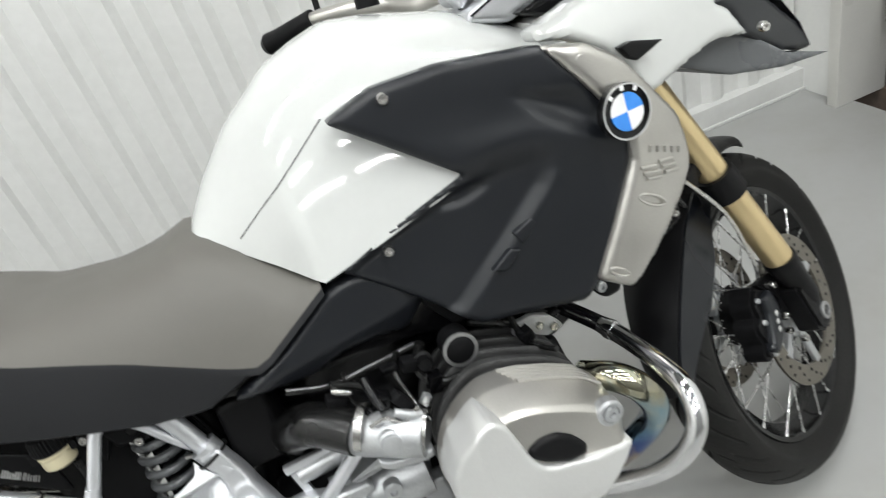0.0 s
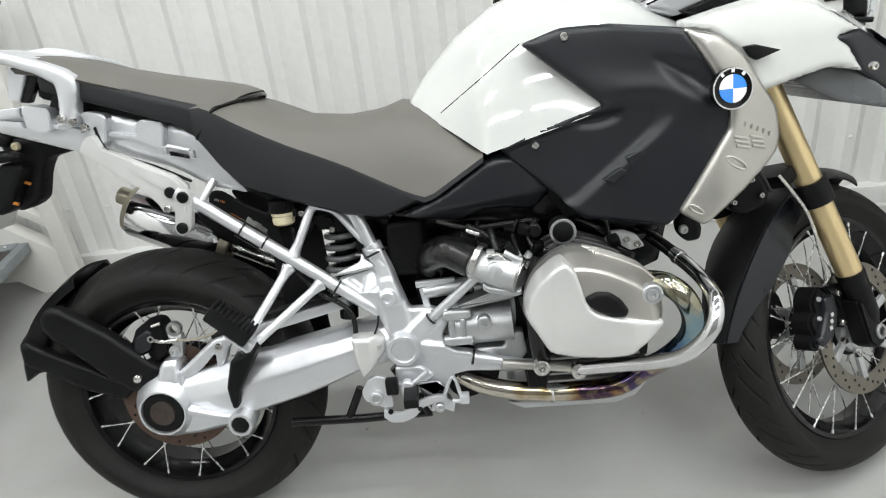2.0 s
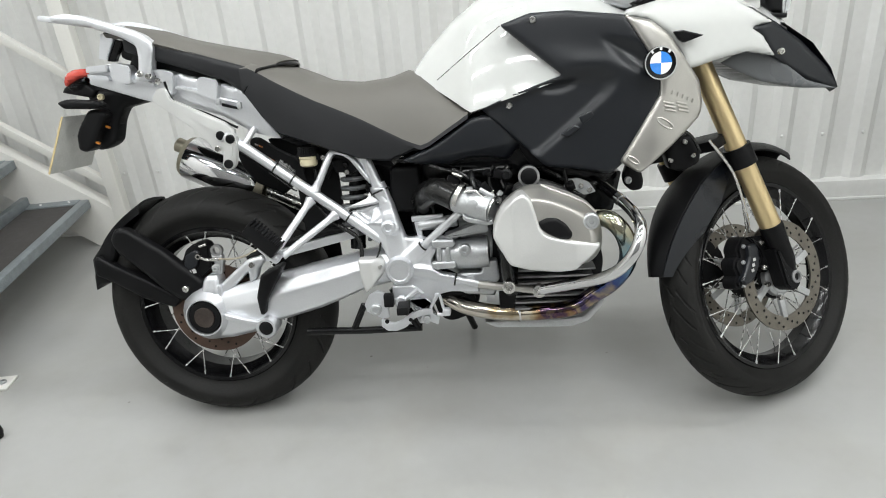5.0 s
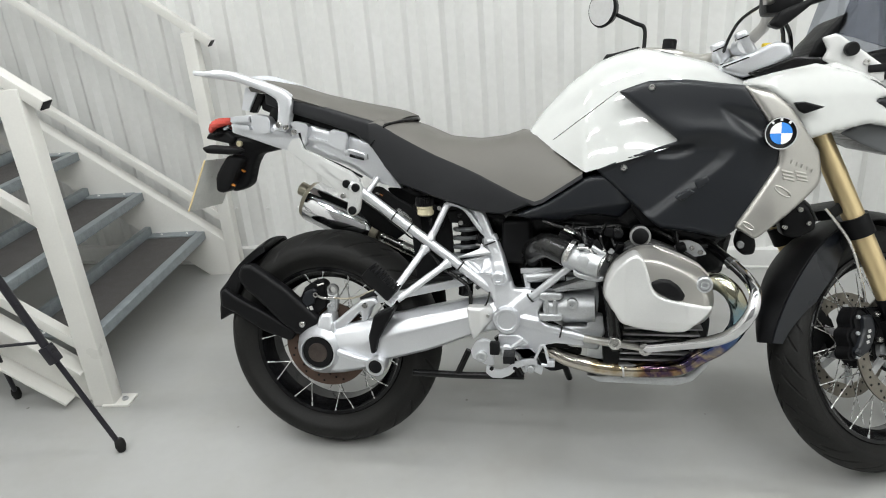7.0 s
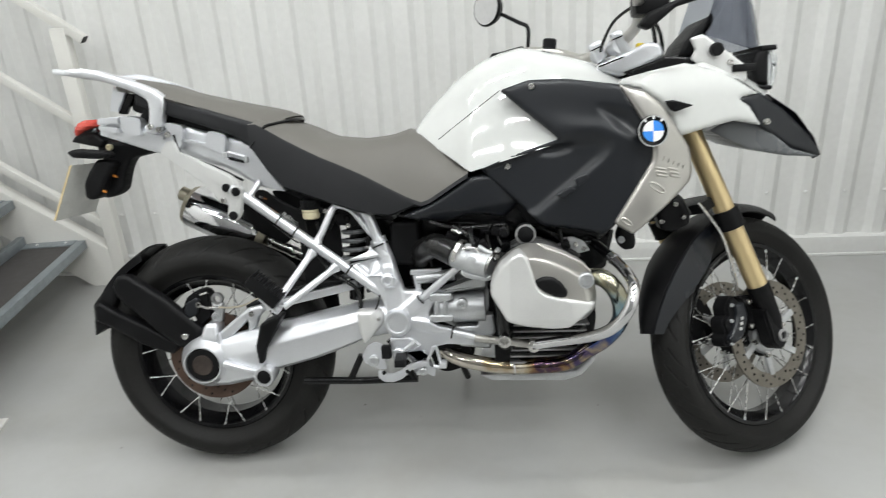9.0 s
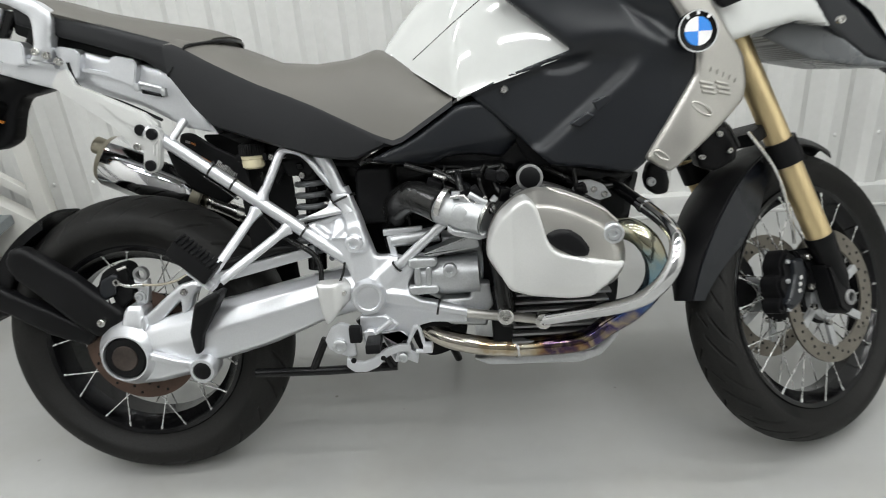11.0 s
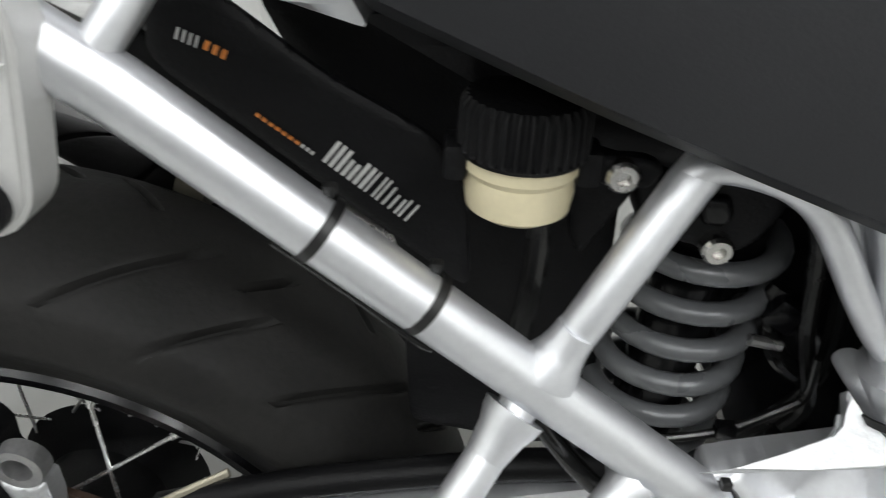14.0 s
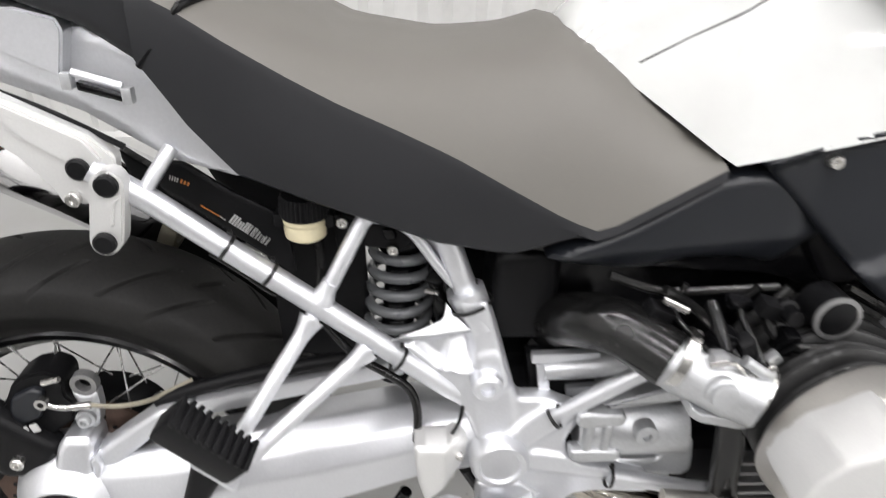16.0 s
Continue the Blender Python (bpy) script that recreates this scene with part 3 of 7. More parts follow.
def tyre_mesh(radius, half, rim_r, rim_h, grooves, slant):
    """A tyre about the y axis with slanted tread grooves; its grid runs along the grooves."""
    n, m = grooves * 60, 61
    a = np.linspace(0, 2 * np.pi, n, endpoint=False)[:, None]
    t = np.linspace(-1, 1, m)[None, :]
    w, side = np.abs(t), np.where(t > 0, 1.0, -1.0)
    drop = 0.034 * half / 0.075
    q = np.clip(w / 0.62, 0, 1)
    q2 = np.clip((w - 0.62) / 0.38, 0, 1)
    s2 = np.clip((q2 - 0.25) / 0.75, 0, 1)
    s2 = s2 * s2 * (3 - 2 * s2)
    y = np.where(w < 0.62, half * 0.92 * q, half * (0.92 + 0.08 * np.sin(np.pi * np.minimum(q2 * 1.4, 1))) * (1 - s2) + rim_h * s2)
    r = np.where(w < 0.62, radius - drop * q ** 2.2, radius - drop - (radius - drop - rim_r + 0.004) * q2 ** 0.92) + 0 * a
    pitch = 2 * np.pi / grooves
    for shift, lo, hi, wide in ((0.0, 0.12, 0.60, 0.0034), (0.5, 0.30, 0.66, 0.0034), (0.27, 0.02, 0.26, 0.0024)):
        ph = (a + side * 0.2 * pitch * (w > 0.01) + shift * pitch) % pitch
        d = np.minimum(ph, pitch - ph) * radius
        cut = np.clip(1.7 - d / wide, 0, 1) * np.clip((w - lo) / 0.05, 0, 1) * np.clip((hi - w) / 0.05, 0, 1)
        r = r - 0.006 * cut
    for ww in (0.68, 0.80, 0.93):
        r = r + 0.0012 * np.exp(-((w - ww) / 0.008) ** 2)
    b = a - slant * np.minimum(w, 0.66) ** 1.3
    x, z, yy = r * np.cos(b), r * np.sin(b), (side * y + 0 * a)
    verts = np.stack([x, yy, z], -1).reshape(-1, 3).tolist()
    faces = [(i * m + k, i * m + k + 1, ((i + 1) % n) * m + k + 1, ((i + 1) % n) * m + k) for i in range(n) for k in range(m - 1)]
    me = bpy.data.meshes.new("tyre")
    me.from_pydata(verts, [], faces)
    bm = bmesh.new()
    bm.from_mesh(me)
    bpy.data.meshes.remove(me)
    return bm


def wheel(name, centre, m, radius, half, rim_r, h, grooves, slant, label, hub_r=0.056):
    w = empty(name, Matrix.Identity(4))
    w.parent = bike
    w.matrix_local = m @ Matrix.Translation(centre)
    w["label"] = label
    part("tyre", tyre_mesh(radius, half, rim_r, h, grooves, slant), RUBBER, w, "black road-pattern tyre", 28)
    bm = bmesh.new()
    add_lathe(bm, [(-h, rim_r + 0.007), (-h - 0.005, rim_r + 0.002), (-h - 0.002, rim_r - 0.007), (-h * 0.75, rim_r - 0.014), (-h * 0.45, rim_r - 0.032), (h * 0.45, rim_r - 0.032), (h * 0.75, rim_r - 0.014), (h + 0.002, rim_r - 0.007), (h + 0.005, rim_r + 0.002), (h, rim_r + 0.007), (h * 0.7, rim_r + 0.001), (h * 0.4, rim_r - 0.018), (-h * 0.4, rim_r - 0.018), (-h * 0.7, rim_r + 0.001)], (0, 0, 0), (0, 1, 0), 96, True)
    part("rim", bm, GLOSSBLACK, w, "gloss black spoked rim")
    bm = bmesh.new()
    add_lathe(bm, [(-0.06, 0.0), (-0.06, hub_r * 0.8), (-0.052, hub_r), (-0.044, hub_r * 0.8), (-0.03, hub_r * 0.62), (0.03, hub_r * 0.62), (0.044, hub_r * 0.8), (0.052, hub_r), (0.06, hub_r * 0.8), (0.06, 0.0)], (0, 0, 0), (0, 1, 0), 40)
    hub = part("hub", bm, BLACK, w, "black wheel hub")
    # spokes share one mesh per lean
    count = 20
    for side in (-1, 1):
        for lean in (-1, 1):
            a0 = Vector((hub_r - 0.006, side * 0.050, 0))
            b0 = Matrix.Rotation(lean * 0.62, 3, "Y") @ Vector((rim_r - 0.004, side * (h - 0.001), 0))
            bm = tube([a0, b0], 0.0015, 8)
            add_lathe(bm, [(-0.012, 0.0027), (0.004, 0.0027)], b0, b0 - a0, 8)
            me_ob = part("spoke", bm, SPOKE, w)
            for k in range(count // 2):
                turn = Matrix.Rotation(2 * math.pi * (k + 0.25 * side) / (count // 2) - lean * 0.16, 4, "Y")
                if k == 0:
                    me_ob.matrix_local = turn
                else:
                    o = me_ob.copy()
                    scene.collection.objects.link(o)
                    o.parent = w
                    o.matrix_local = turn
    return w


def brake_disc(y, r0, r1, mat, parent, label, holes=36):
    bm = lathe([(y - 0.0025, r1), (y - 0.0025, r0), (y + 0.0025, r0), (y + 0.0025, r1)], (0, 0, 0), (0, 1, 0), 72, True)
    plain = len(bm.faces)
    for k in range(holes):
        a = 2 * math.pi * k / holes
        rr = r0 + (r1 - r0) * (0.25 + 0.25 * (k % 3))
        for s in (-1, 1):
            add_lathe(bm, [(0, 0.0035), (0.0006 * s, 0.0035), (0.0006 * s, 0)], (rr * math.cos(a), y + s * 0.0026, rr * math.sin(a)), (0, 1, 0), 8)
    bm.faces.ensure_lookup_table()
    for f in bm.faces[plain:]:
        f.material_index = 1
    d = part("brake_disc", bm, mat, parent, label)
    d.data.materials.append(GLOSSBLACK)
    return d


rear_wheel = wheel("rear_wheel", Vector((0.014, -0.010, 0.335)), Matrix.Identity(4), R_REAR, 0.082, 0.228, 0.058, 13, -0.55, "spoked rear wheel with black rim", 0.086)
brake_disc(-0.066, 0.085, 0.132, RUSTDISC, rear_wheel, "brownish worn rear brake disc")
part("rim_label", box((-0.11, -0.018, -0.184), (0.05, 0.030, 0.001), Euler((0, radians(31), 0)).to_matrix()), PLATEWHITE, rear_wheel, "pale paper label on the rim")
front_wheel = wheel("front_wheel", FRONT, TURNED, R_FRONT, 0.057, 0.252, 0.034, 16, -0.55, "spoked front wheel with black rim, turned to its left", 0.064)
for y in (-0.078, 0.078):
    dsk = brake_disc(y, 0.109, 0.148, DISC, front_wheel, "drilled steel front brake disc", 48)
    sg = 1 if y > 0 else -1
    bm = lathe([(0.05 * sg, 0.058), (y * 0.88, 0.054), (y * 0.97, 0.046), (y * 0.97, 0.030), (y * 0.90, 0.024), (y * 0.90, 0.016)], (0, 0, 0), (0, 1, 0), 36)
    carrier = part("disc_carrier", bm, CAST, front_wheel, "shiny cast aluminium disc carrier")
    for k in range(6):
        a = 2 * math.pi * k / 6 + 0.3
        u_, v_ = Vector((math.cos(a), 0, math.sin(a))), Vector((-math.sin(a), 0, math.cos(a)))
        bm = add_bar(bmesh.new(), u_ * 0.036 + Vector((0, y * 0.86, 0)), u_ * 0.112 + v_ * 0.020 + Vector((0, y, 0)), 0.010, 0.020, tuple(v_), 0.004)
        part("carrier_arm", bm, CAST, carrier)
        part("bolt", bolt(u_ * 0.060 + Vector((0, y * 0.96, 0)), (0, sg, 0), 0.0075, 0.008), STEEL, carrier)


def turned(ob):
    ob.matrix_local = TURNED
    return ob


# final drive and swing arm
bm = lathe([(-0.03, 0.05), (-0.05, 0.085), (-0.09, 0.088), (-0.125, 0.075), (-0.145, 0.062), (-0.155, 0.0555), (-0.1605, 0.0525), (-0.160, 0.049), (-0.150, 0.047), (-0.150, 0.0)], REAR + Vector((0.012, 0, 0.002)), (0, 1, 0), 48)
final = part("final_drive", bm, SILVER, bike, "silver cast final drive housing")
part("cap", lathe([(-0.151, 0.0), (-0.158, 0.030), (-0.159, 0.044), (-0.151, 0.048)], REAR + Vector((0.012, 0, 0.002)), (0, 1, 0), 40), BLACK, final, "black hub cap")
part("cap_bore", lathe([(-0.1560, 0.0), (-0.1575, 0.014), (-0.1600, 0.024), (-0.1605, 0.028), (-0.154, 0.030)], REAR + Vector((0.012, 0, 0.002)), (0, 1, 0), 32), BROWN, final, "brown plug in the hub cap")
neck = part("hub_neck", sheet([(0.000, 0.386), (0.008, 0.428), (0.018, 0.441), (0.048, 0.441), (0.053, 0.429), (0.050, 0.384)], lambda x, z: -0.128 - 0.010 * step(z, 0.44, 0.39), 0.06, 0.008, 0.02, 0.006), SILVER, final)
part("neck_rib", sheet([(0.050, 0.412), (0.058, 0.420), (0.062, 0.400), (0.056, 0.380), (0.050, 0.384)], -0.136, 0.03, 0.003, 1, 0.003), SILVER, final)
TOPS = [(0.030, 0.400), (0.080, 0.405), (0.160, 0.423), (0.225, 0.438), (0.290, 0.453), (0.350, 0.466), (0.410, 0.479), (0.470, 0.492), (0.547, 0.508)]
LOWS = [(0.018, 0.258), (0.068, 0.262), (0.136, 0.279), (0.200, 0.309), (0.265, 0.326), (0.328, 0.343), (0.393, 0.366), (0.460, 0.392), (0.539, 0.410)]
rings = []
for (xa, za), (xb, zb) in zip(TOPS, LOWS):
    cx, cz, hz = (xa + xb) / 2, (za + zb) / 2, (za - zb) / 2
    near = max(0, min(1, (cx - 0.03) / 0.16))
    y0, hy = -0.112, 0.026 + 0.024 * near
    form = rounded([(-0.15, 1.0), (-0.80, 0.72), (-1.10, 0.22), (-0.98, -0.78), (-0.45, -1.0), (0.85, -0.92), (1.0, 0.0), (0.85, 0.92)], 0.10, 3)
    ring = [(cx, y0 + hy * u_, cz + hz * v_) for u_, v_ in form]
    rings.append(ring)
arm = part("swing_arm", add_skin(bmesh.new(), rings), SILVER, bike, "silver cast single-sided swing arm", 30)
RIB2 = [(0.076, 0.347), (0.13, 0.33), (0.185, 0.318), (0.168, 0.308), (0.121, 0.317), (0.074, 0.331)]
part("rib", sheet(RIB2, -0.172, 0.02, 0.004, 0.02, 0.003), SILVER, arm)
c2 = Vector(((0.194, -0.185, 0.308)))
boss = part("link_boss", lathe([(0.05, 0.026), (0.0, 0.029), (-0.006, 0.026), (-0.006, 0.020), (0.004, 0.018), (0.004, 0)], c2, (0, 1, 0), 32), SILVER, arm)
part("boss_cap", lathe([(0.006, 0.019), (-0.004, 0.019), (-0.007, 0.014), (-0.007, 0)], c2, (0, 1, 0), 28), BLACK, arm, "round black rubber cap")
link = part("torque_arm", add_bar(bmesh.new(), ((0.189, -0.11, 0.484)), ((0.449, -0.1, 0.54)), 0.022, 0.024, (0, 0, 1), 0.006), SILVER, bike, "silver torque reaction arm")
LUG = [(0.042, 0.377), (0.039, 0.403), (0.095, 0.448), (0.141, 0.483), (0.18, 0.492), (0.192, 0.476), (0.171, 0.46), (0.158, 0.427), (0.137, 0.411), (0.141, 0.451), (0.078, 0.393)]
part("arm_lug", sheet(LUG, -0.125, 0.03, 0.007, 0.02, 0.006), SILVER, link)
part("bolt", bolt(Vector(((0.154, -0.128, 0.469))), (0, -1, 0), 0.008, 0.006), STEEL, link)
BOOT = [(0.196, 0.455), (0.247, 0.478), (0.255, 0.473), (0.204, 0.384), (0.193, 0.344), (0.182, 0.344), (0.177, 0.392)]
part("strap_cover", sheet(BOOT, -0.186, 0.05, 0.006, 0.03, 0.005), BLACK, arm, "black rubber gaiter flap")

# rear caliper
CALB = [(-0.05, 0.486), (-0.036, 0.514), (-0.017, 0.527), (0.008, 0.533), (0.022, 0.527), (0.027, 0.517), (0.025, 0.495), (0.035, 0.484), (0.028, 0.457), (0.006, 0.44), (-0.011, 0.422), (-0.037, 0.421), (-0.053, 0.445), (-0.067, 0.461), (-0.06, 0.478)]
cal = part("rear_caliper", slab(CALB, -0.106, 0.045, 0.003, 0.004), BLACK, bike, "black rear brake caliper")
part("piston_block", sheet([(-0.036, 0.50), (-0.008, 0.514), (0.004, 0.508), (-0.008, 0.466), (-0.036, 0.455), (-0.044, 0.475)], -0.116, 0.02, 0.004, 0.02, 0.005), PANEL, cal)
for k in range(3):
    part("marking", add_bar(bmesh.new(), (-0.045 + 0.013 * k, -0.1195, 0.4455 + 0.0045 * k), (-0.036 + 0.013 * k, -0.1195, 0.4485 + 0.0045 * k), 0.002, 0.012, (0, 0, 1), 0), PRINTLIGHT, cal, "pale block marking")
part("caliper_bracket", lathe([(-0.006, 0.010), (-0.006, 0.0165), (0.006, 0.017), (0.006, 0.010)], (0.046, -0.092, 0.506), (0, 1, 0), 28, True), FINS, cal, "grey cast caliper bracket ring")
part("bracket_arm", sheet([(0.028, 0.498), (0.046, 0.489), (0.060, 0.494), (0.060, 0.470), (0.054, 0.440), (0.030, 0.425), (0.022, 0.44), (0.036, 0.465)], -0.100, 0.02, 0.005, 0.03, 0.004), CAST, cal)
part("bolt", lathe([(0.004, 0.0125), (-0.002, 0.0125), (-0.003, 0.009), (-0.008, 0.0085), (-0.010, 0.007), (-0.010, 0.004), (-0.006, 0.003), (-0.006, 0)], (0.042, -0.104, 0.457), (0, 1, 0), 20), CAST, cal)
part("bolt", bolt(Vector((0.030, -0.106, 0.429)), (0, -1, 0), 0.010, 0.006), STEEL, cal)
part("bleed_screw", tube([(0.008, -0.115, 0.524), (0.029, -0.115, 0.530)], 0.004, 8), STEEL, cal)
part("banjo", lathe([(-0.005, 0.004), (-0.005, 0.008), (0.004, 0.008), (0.004, 0.004)], (0.004, -0.120, 0.497), (0, 1, 0), 20, True), STEEL, cal)
part("banjo", tube([(0.006, -0.12, 0.495), (0.019, -0.118, 0.488), (0.031, -0.115, 0.485), (0.058, -0.112, 0.486)], 0.0038, 10, 4), STEEL, cal)
part("hose_ferrule", tube([(0.036, -0.114, 0.485), (0.057, -0.112, 0.486)], 0.0052, 12), STEEL, cal)
part("brake_hose", tube([(0.056, -0.112, 0.486), (0.09, -0.112, 0.484), (0.127, -0.108, 0.489), (0.155, -0.10, 0.500), (0.18, -0.09, 0.508)], 0.0030, 8, 6), BRONZE, bike, "olive-grey braided brake hose")
part("hose_cover", tube([(0.135, -0.1, 0.482), (0.196, -0.1, 0.504), (0.255, -0.1, 0.521), (0.312, -0.1, 0.534), (0.367, -0.1, 0.545), (0.41, -0.1, 0.548)], 0.010, 12, 4), BLACK, bike, "black rubber sleeve along the torque arm")

# hugger and rear mudguard bracket
HUG = [(-0.222, 0.585), (-0.193, 0.586), (-0.093, 0.516), (0.009, 0.424), (-0.012, 0.378), (-0.063, 0.373), (-0.111, 0.409), (-0.168, 0.466), (-0.226, 0.519), (-0.24, 0.553)]
part("mudguard_arm", sheet(HUG, -0.128, 0.03, 0.009, 0.04, 0.010), BLACK, bike, "black plastic mudguard stay")
HUGLOW = [(-0.311, 0.493), (-0.294, 0.508), (-0.264, 0.486), (-0.165, 0.434), (-0.069, 0.378), (-0.094, 0.348), (-0.175, 0.376), (-0.268, 0.432), (-0.309, 0.451)]
part("mudguard_arm", sheet(HUGLOW, -0.112, 0.03, 0.007, 0.04, 0.008), BLACK, bike, "black plastic mudguard stay")
HUGTIP = [(-0.322, 0.496), (-0.261, 0.561), (-0.214, 0.575), (-0.244, 0.523), (-0.273, 0.46), (-0.273, 0.425), (-0.302, 0.42), (-0.33, 0.4), (-0.325, 0.445)]
part("mudguard_flap", sheet(HUGTIP, -0.095, 0.19, 0.008, 0.04, 0.008), BLACK, bike, "black plastic mudguard flap")
rings = []
for k in range(15):
    a = radians(119.5 + 38.5 * k / 14)
    r = R_REAR + 0.022
    w = 0.085 + 0.01 * math.sin(math.pi * k / 14)
    ring = [(REAR.x + (r - 0.028) * math.cos(a), -w, REAR.z + (r - 0.028) * math.sin(a))]
    for t in (-1, -0.85, -0.4, 0, 0.4, 0.85, 1):
        q = r + 0.004 - 0.012 * t * t
        ring.append((REAR.x + q * math.cos(a), w * t, REAR.z + q * math.sin(a)))
    ring.append((REAR.x + (r - 0.028) * math.cos(a), w, REAR.z + (r - 0.028) * math.sin(a)))
    for t in (0.8, 0, -0.8):
        q = r - 0.002 - 0.012 * t * t
        ring.append((REAR.x + q * math.cos(a), w * t, REAR.z + q * math.sin(a)))
    rings.append(ring)
hugger = part("rear_hugger", add_skin(bmesh.new(), rings), BLACK, bike, "black plastic wheel hugger")
part("bolt", bolt(Vector(((-0.041, -0.132, 0.409))), (0, -1, 0), 0.009, 0.006), STEEL, hugger)

# rear frame tubes
T = 0.0135
bm = tube([((0.142, -0.155, 0.82)), ((0.193, -0.15, 0.784)), ((0.418, -0.152, 0.611)), ((0.5, -0.153, 0.547)), ((0.535, -0.147, 0.520))], T)
rail = part("frame_tube", bm, SILVER, bike, "silver painted rear frame tube")
part("frame_tube", tube([(0.357, -0.15, 0.661), (0.364, -0.148, 0.673), (0.404, -0.138, 0.754), (0.414, -0.13, 0.763)], 0.0094), SILVER, bike)
part("weld", lathe([(-0.020, 0.0094), (-0.012, 0.0100), (-0.006, 0.0114), (0.0, 0.0138), (0.006, 0.0150)], ((0.361, -0.15, 0.67)), Vector(((0.357, -0.15, 0.661))) - Vector(((0.403, -0.14, 0.755))), 20), SILVER, bike)
part("frame_tube", tube([(0.399, -0.138, 0.748), (0.407, -0.138, 0.76), (0.423, -0.138, 0.761), (0.445, -0.138, 0.754), (0.462, -0.138, 0.74), (0.485, -0.138, 0.707), (0.502, -0.138, 0.685), (0.516, -0.138, 0.672)], 0.0068, 12, 5), SILVER, bike)
part("frame_gusset", sheet([(0.456, 0.747), (0.479, 0.744), (0.492, 0.729), (0.512, 0.67), (0.5, 0.683), (0.483, 0.71), (0.467, 0.733)], -0.131, 0.008, 0.003, 1, 0.006), SILVER, bike)
part("frame_tube", tube([(0.487, -0.136, 0.752), (0.501, -0.136, 0.723), (0.515, -0.136, 0.684), (0.534, -0.136, 0.632)], 0.0142, 18, 3), SILVER, bike)
part("frame_tube", tube([(0.188, -0.15, 0.795), (0.211, -0.135, 0.829), (0.214, -0.13, 0.834)], 0.0078), SILVER, bike)
for seg in ([((0.349, -0.152, 0.646)), ((0.263, -0.238, 0.527))], [((0.412, -0.155, 0.605)), ((0.282, -0.236, 0.517))]):
    part("footrest_stay", tube(seg, 0.0095), SILVER, bike)
    a_, b_ = Vector(seg[0]), Vector(seg[1])
    part("weld", lathe([(0.006, 0.0150), (0.011, 0.0140), (0.017, 0.0118), (0.026, 0.0102), (0.030, 0.0096)], a_ - (b_ - a_).normalized() * 0.002, b_ - a_, 24), SILVER, bike)
peg_hub = Vector(((0.27, -0.245, 0.52)))
part("footrest_joint", box(peg_hub, (0.022, 0.03, 0.03), Euler((0, radians(35), 0)).to_matrix(), 0.005), SILVER, bike)
peg0, peg1 = Vector((0.214, -0.272, 0.606)), Vector((0.284, -0.272, 0.540))
along = (peg1 - peg0).normalized()
face = Vector((0.66, -0.22, 0.72))
face = (face - along * along.dot(face)).normalized()
across = face.cross(along)
peg = part("passenger_footrest", add_bar(bmesh.new(), peg0, peg1, 0.034, 0.040, tuple(face), 0.006), BLACK, bike, "ribbed black rubber folded passenger footrest")
for k in range(10):
    q = peg0.lerp(peg1, (k + 0.5) / 10) + face * 0.0215
    part("rubber_rib", add_bar(bmesh.new(), q - across * 0.018, q + across * 0.018, 0.0052, 0.007, tuple(face), 0.001), BLACK, peg)
part("peg_plate", add_bar(bmesh.new(), peg0.lerp(peg1, 0.55) - face * 0.023, peg1 + along * 0.012 - face * 0.023, 0.030, 0.005, tuple(face), 0.001), SILVER, peg, "silver plate under the rubber")

# pivot casting
def cast_y(x, z):
    return -0.146 - 0.024 * max(0, min(1, (0.63 - z) / 0.17))


CASTING = [(x, z) for x, y, z in [(0.444, -0.156, 0.605), (0.482, -0.155, 0.613), (0.524, -0.152, 0.626), (0.5257, -0.152, 0.634), (0.5187, -0.152, 0.637), (0.507, -0.150, 0.645), (0.4985, -0.148, 0.657), (0.505, -0.148, 0.666), (0.522, -0.146, 0.669), (0.543, -0.146, 0.67), (0.56, -0.15, 0.623), (0.587, -0.16, 0.533), (0.632, -0.16, 0.533), (0.658, -0.162, 0.524), (0.672, -0.166, 0.509), (0.66, -0.168, 0.489), (0.65, -0.168, 0.472), (0.656, -0.168, 0.454), (0.673, -0.168, 0.44), (0.76, -0.168, 0.421), (0.772, -0.168, 0.382), (0.697, -0.168, 0.387), (0.667, -0.168, 0.381), (0.643, -0.168, 0.342), (0.573, -0.168, 0.364), (0.545, -0.168, 0.419), (0.541, -0.168, 0.471), (0.526, -0.164, 0.509), (0.505, -0.16, 0.543), (0.444, -0.156, 0.593)]]
POCKET = [(0.452, 0.608), (0.530, 0.627), (0.534, 0.61), (0.530, 0.585), (0.505, 0.572), (0.488, 0.577)]
FACET = [(0.492, 0.574), (0.502, 0.616), (0.511, 0.620), (0.525, 0.607), (0.532, 0.572)]


def band(x, z, a, b, half, edge):
    """1 on a bar from a to b of the given half width, falling to 0 over edge."""
    return step(-float(edge_distance([a, b], [(x, z)])[0]), -half - edge, -half)


def cast_relief(x, z):
    y = cast_y(x, z) - 0.004
    y -= 0.012 * band(x, z, (0.529, 0.668), (0.556, 0.565), 0.013, 0.011) + 0.003 * band(x, z, (0.550, 0.58), (0.568, 0.46), 0.020, 0.010)
    y -= 0.007 * band(x, z, (0.580, 0.470), (0.650, 0.525), 0.012, 0.012)
    y -= 0.007 * band(x, z, (0.590, 0.450), (0.735, 0.424), 0.010, 0.010)
    y += 0.010 * step(0.514 - x, 0, 0.014) * step(z, 0.635, 0.648)
    y -= 0.40 * max(0, 0.617 - z) * step(inside(FACET, x, z), -0.002, 0.006)
    return y + 0.012 * step(inside(POCKET, x, z), 0.0, 0.010)


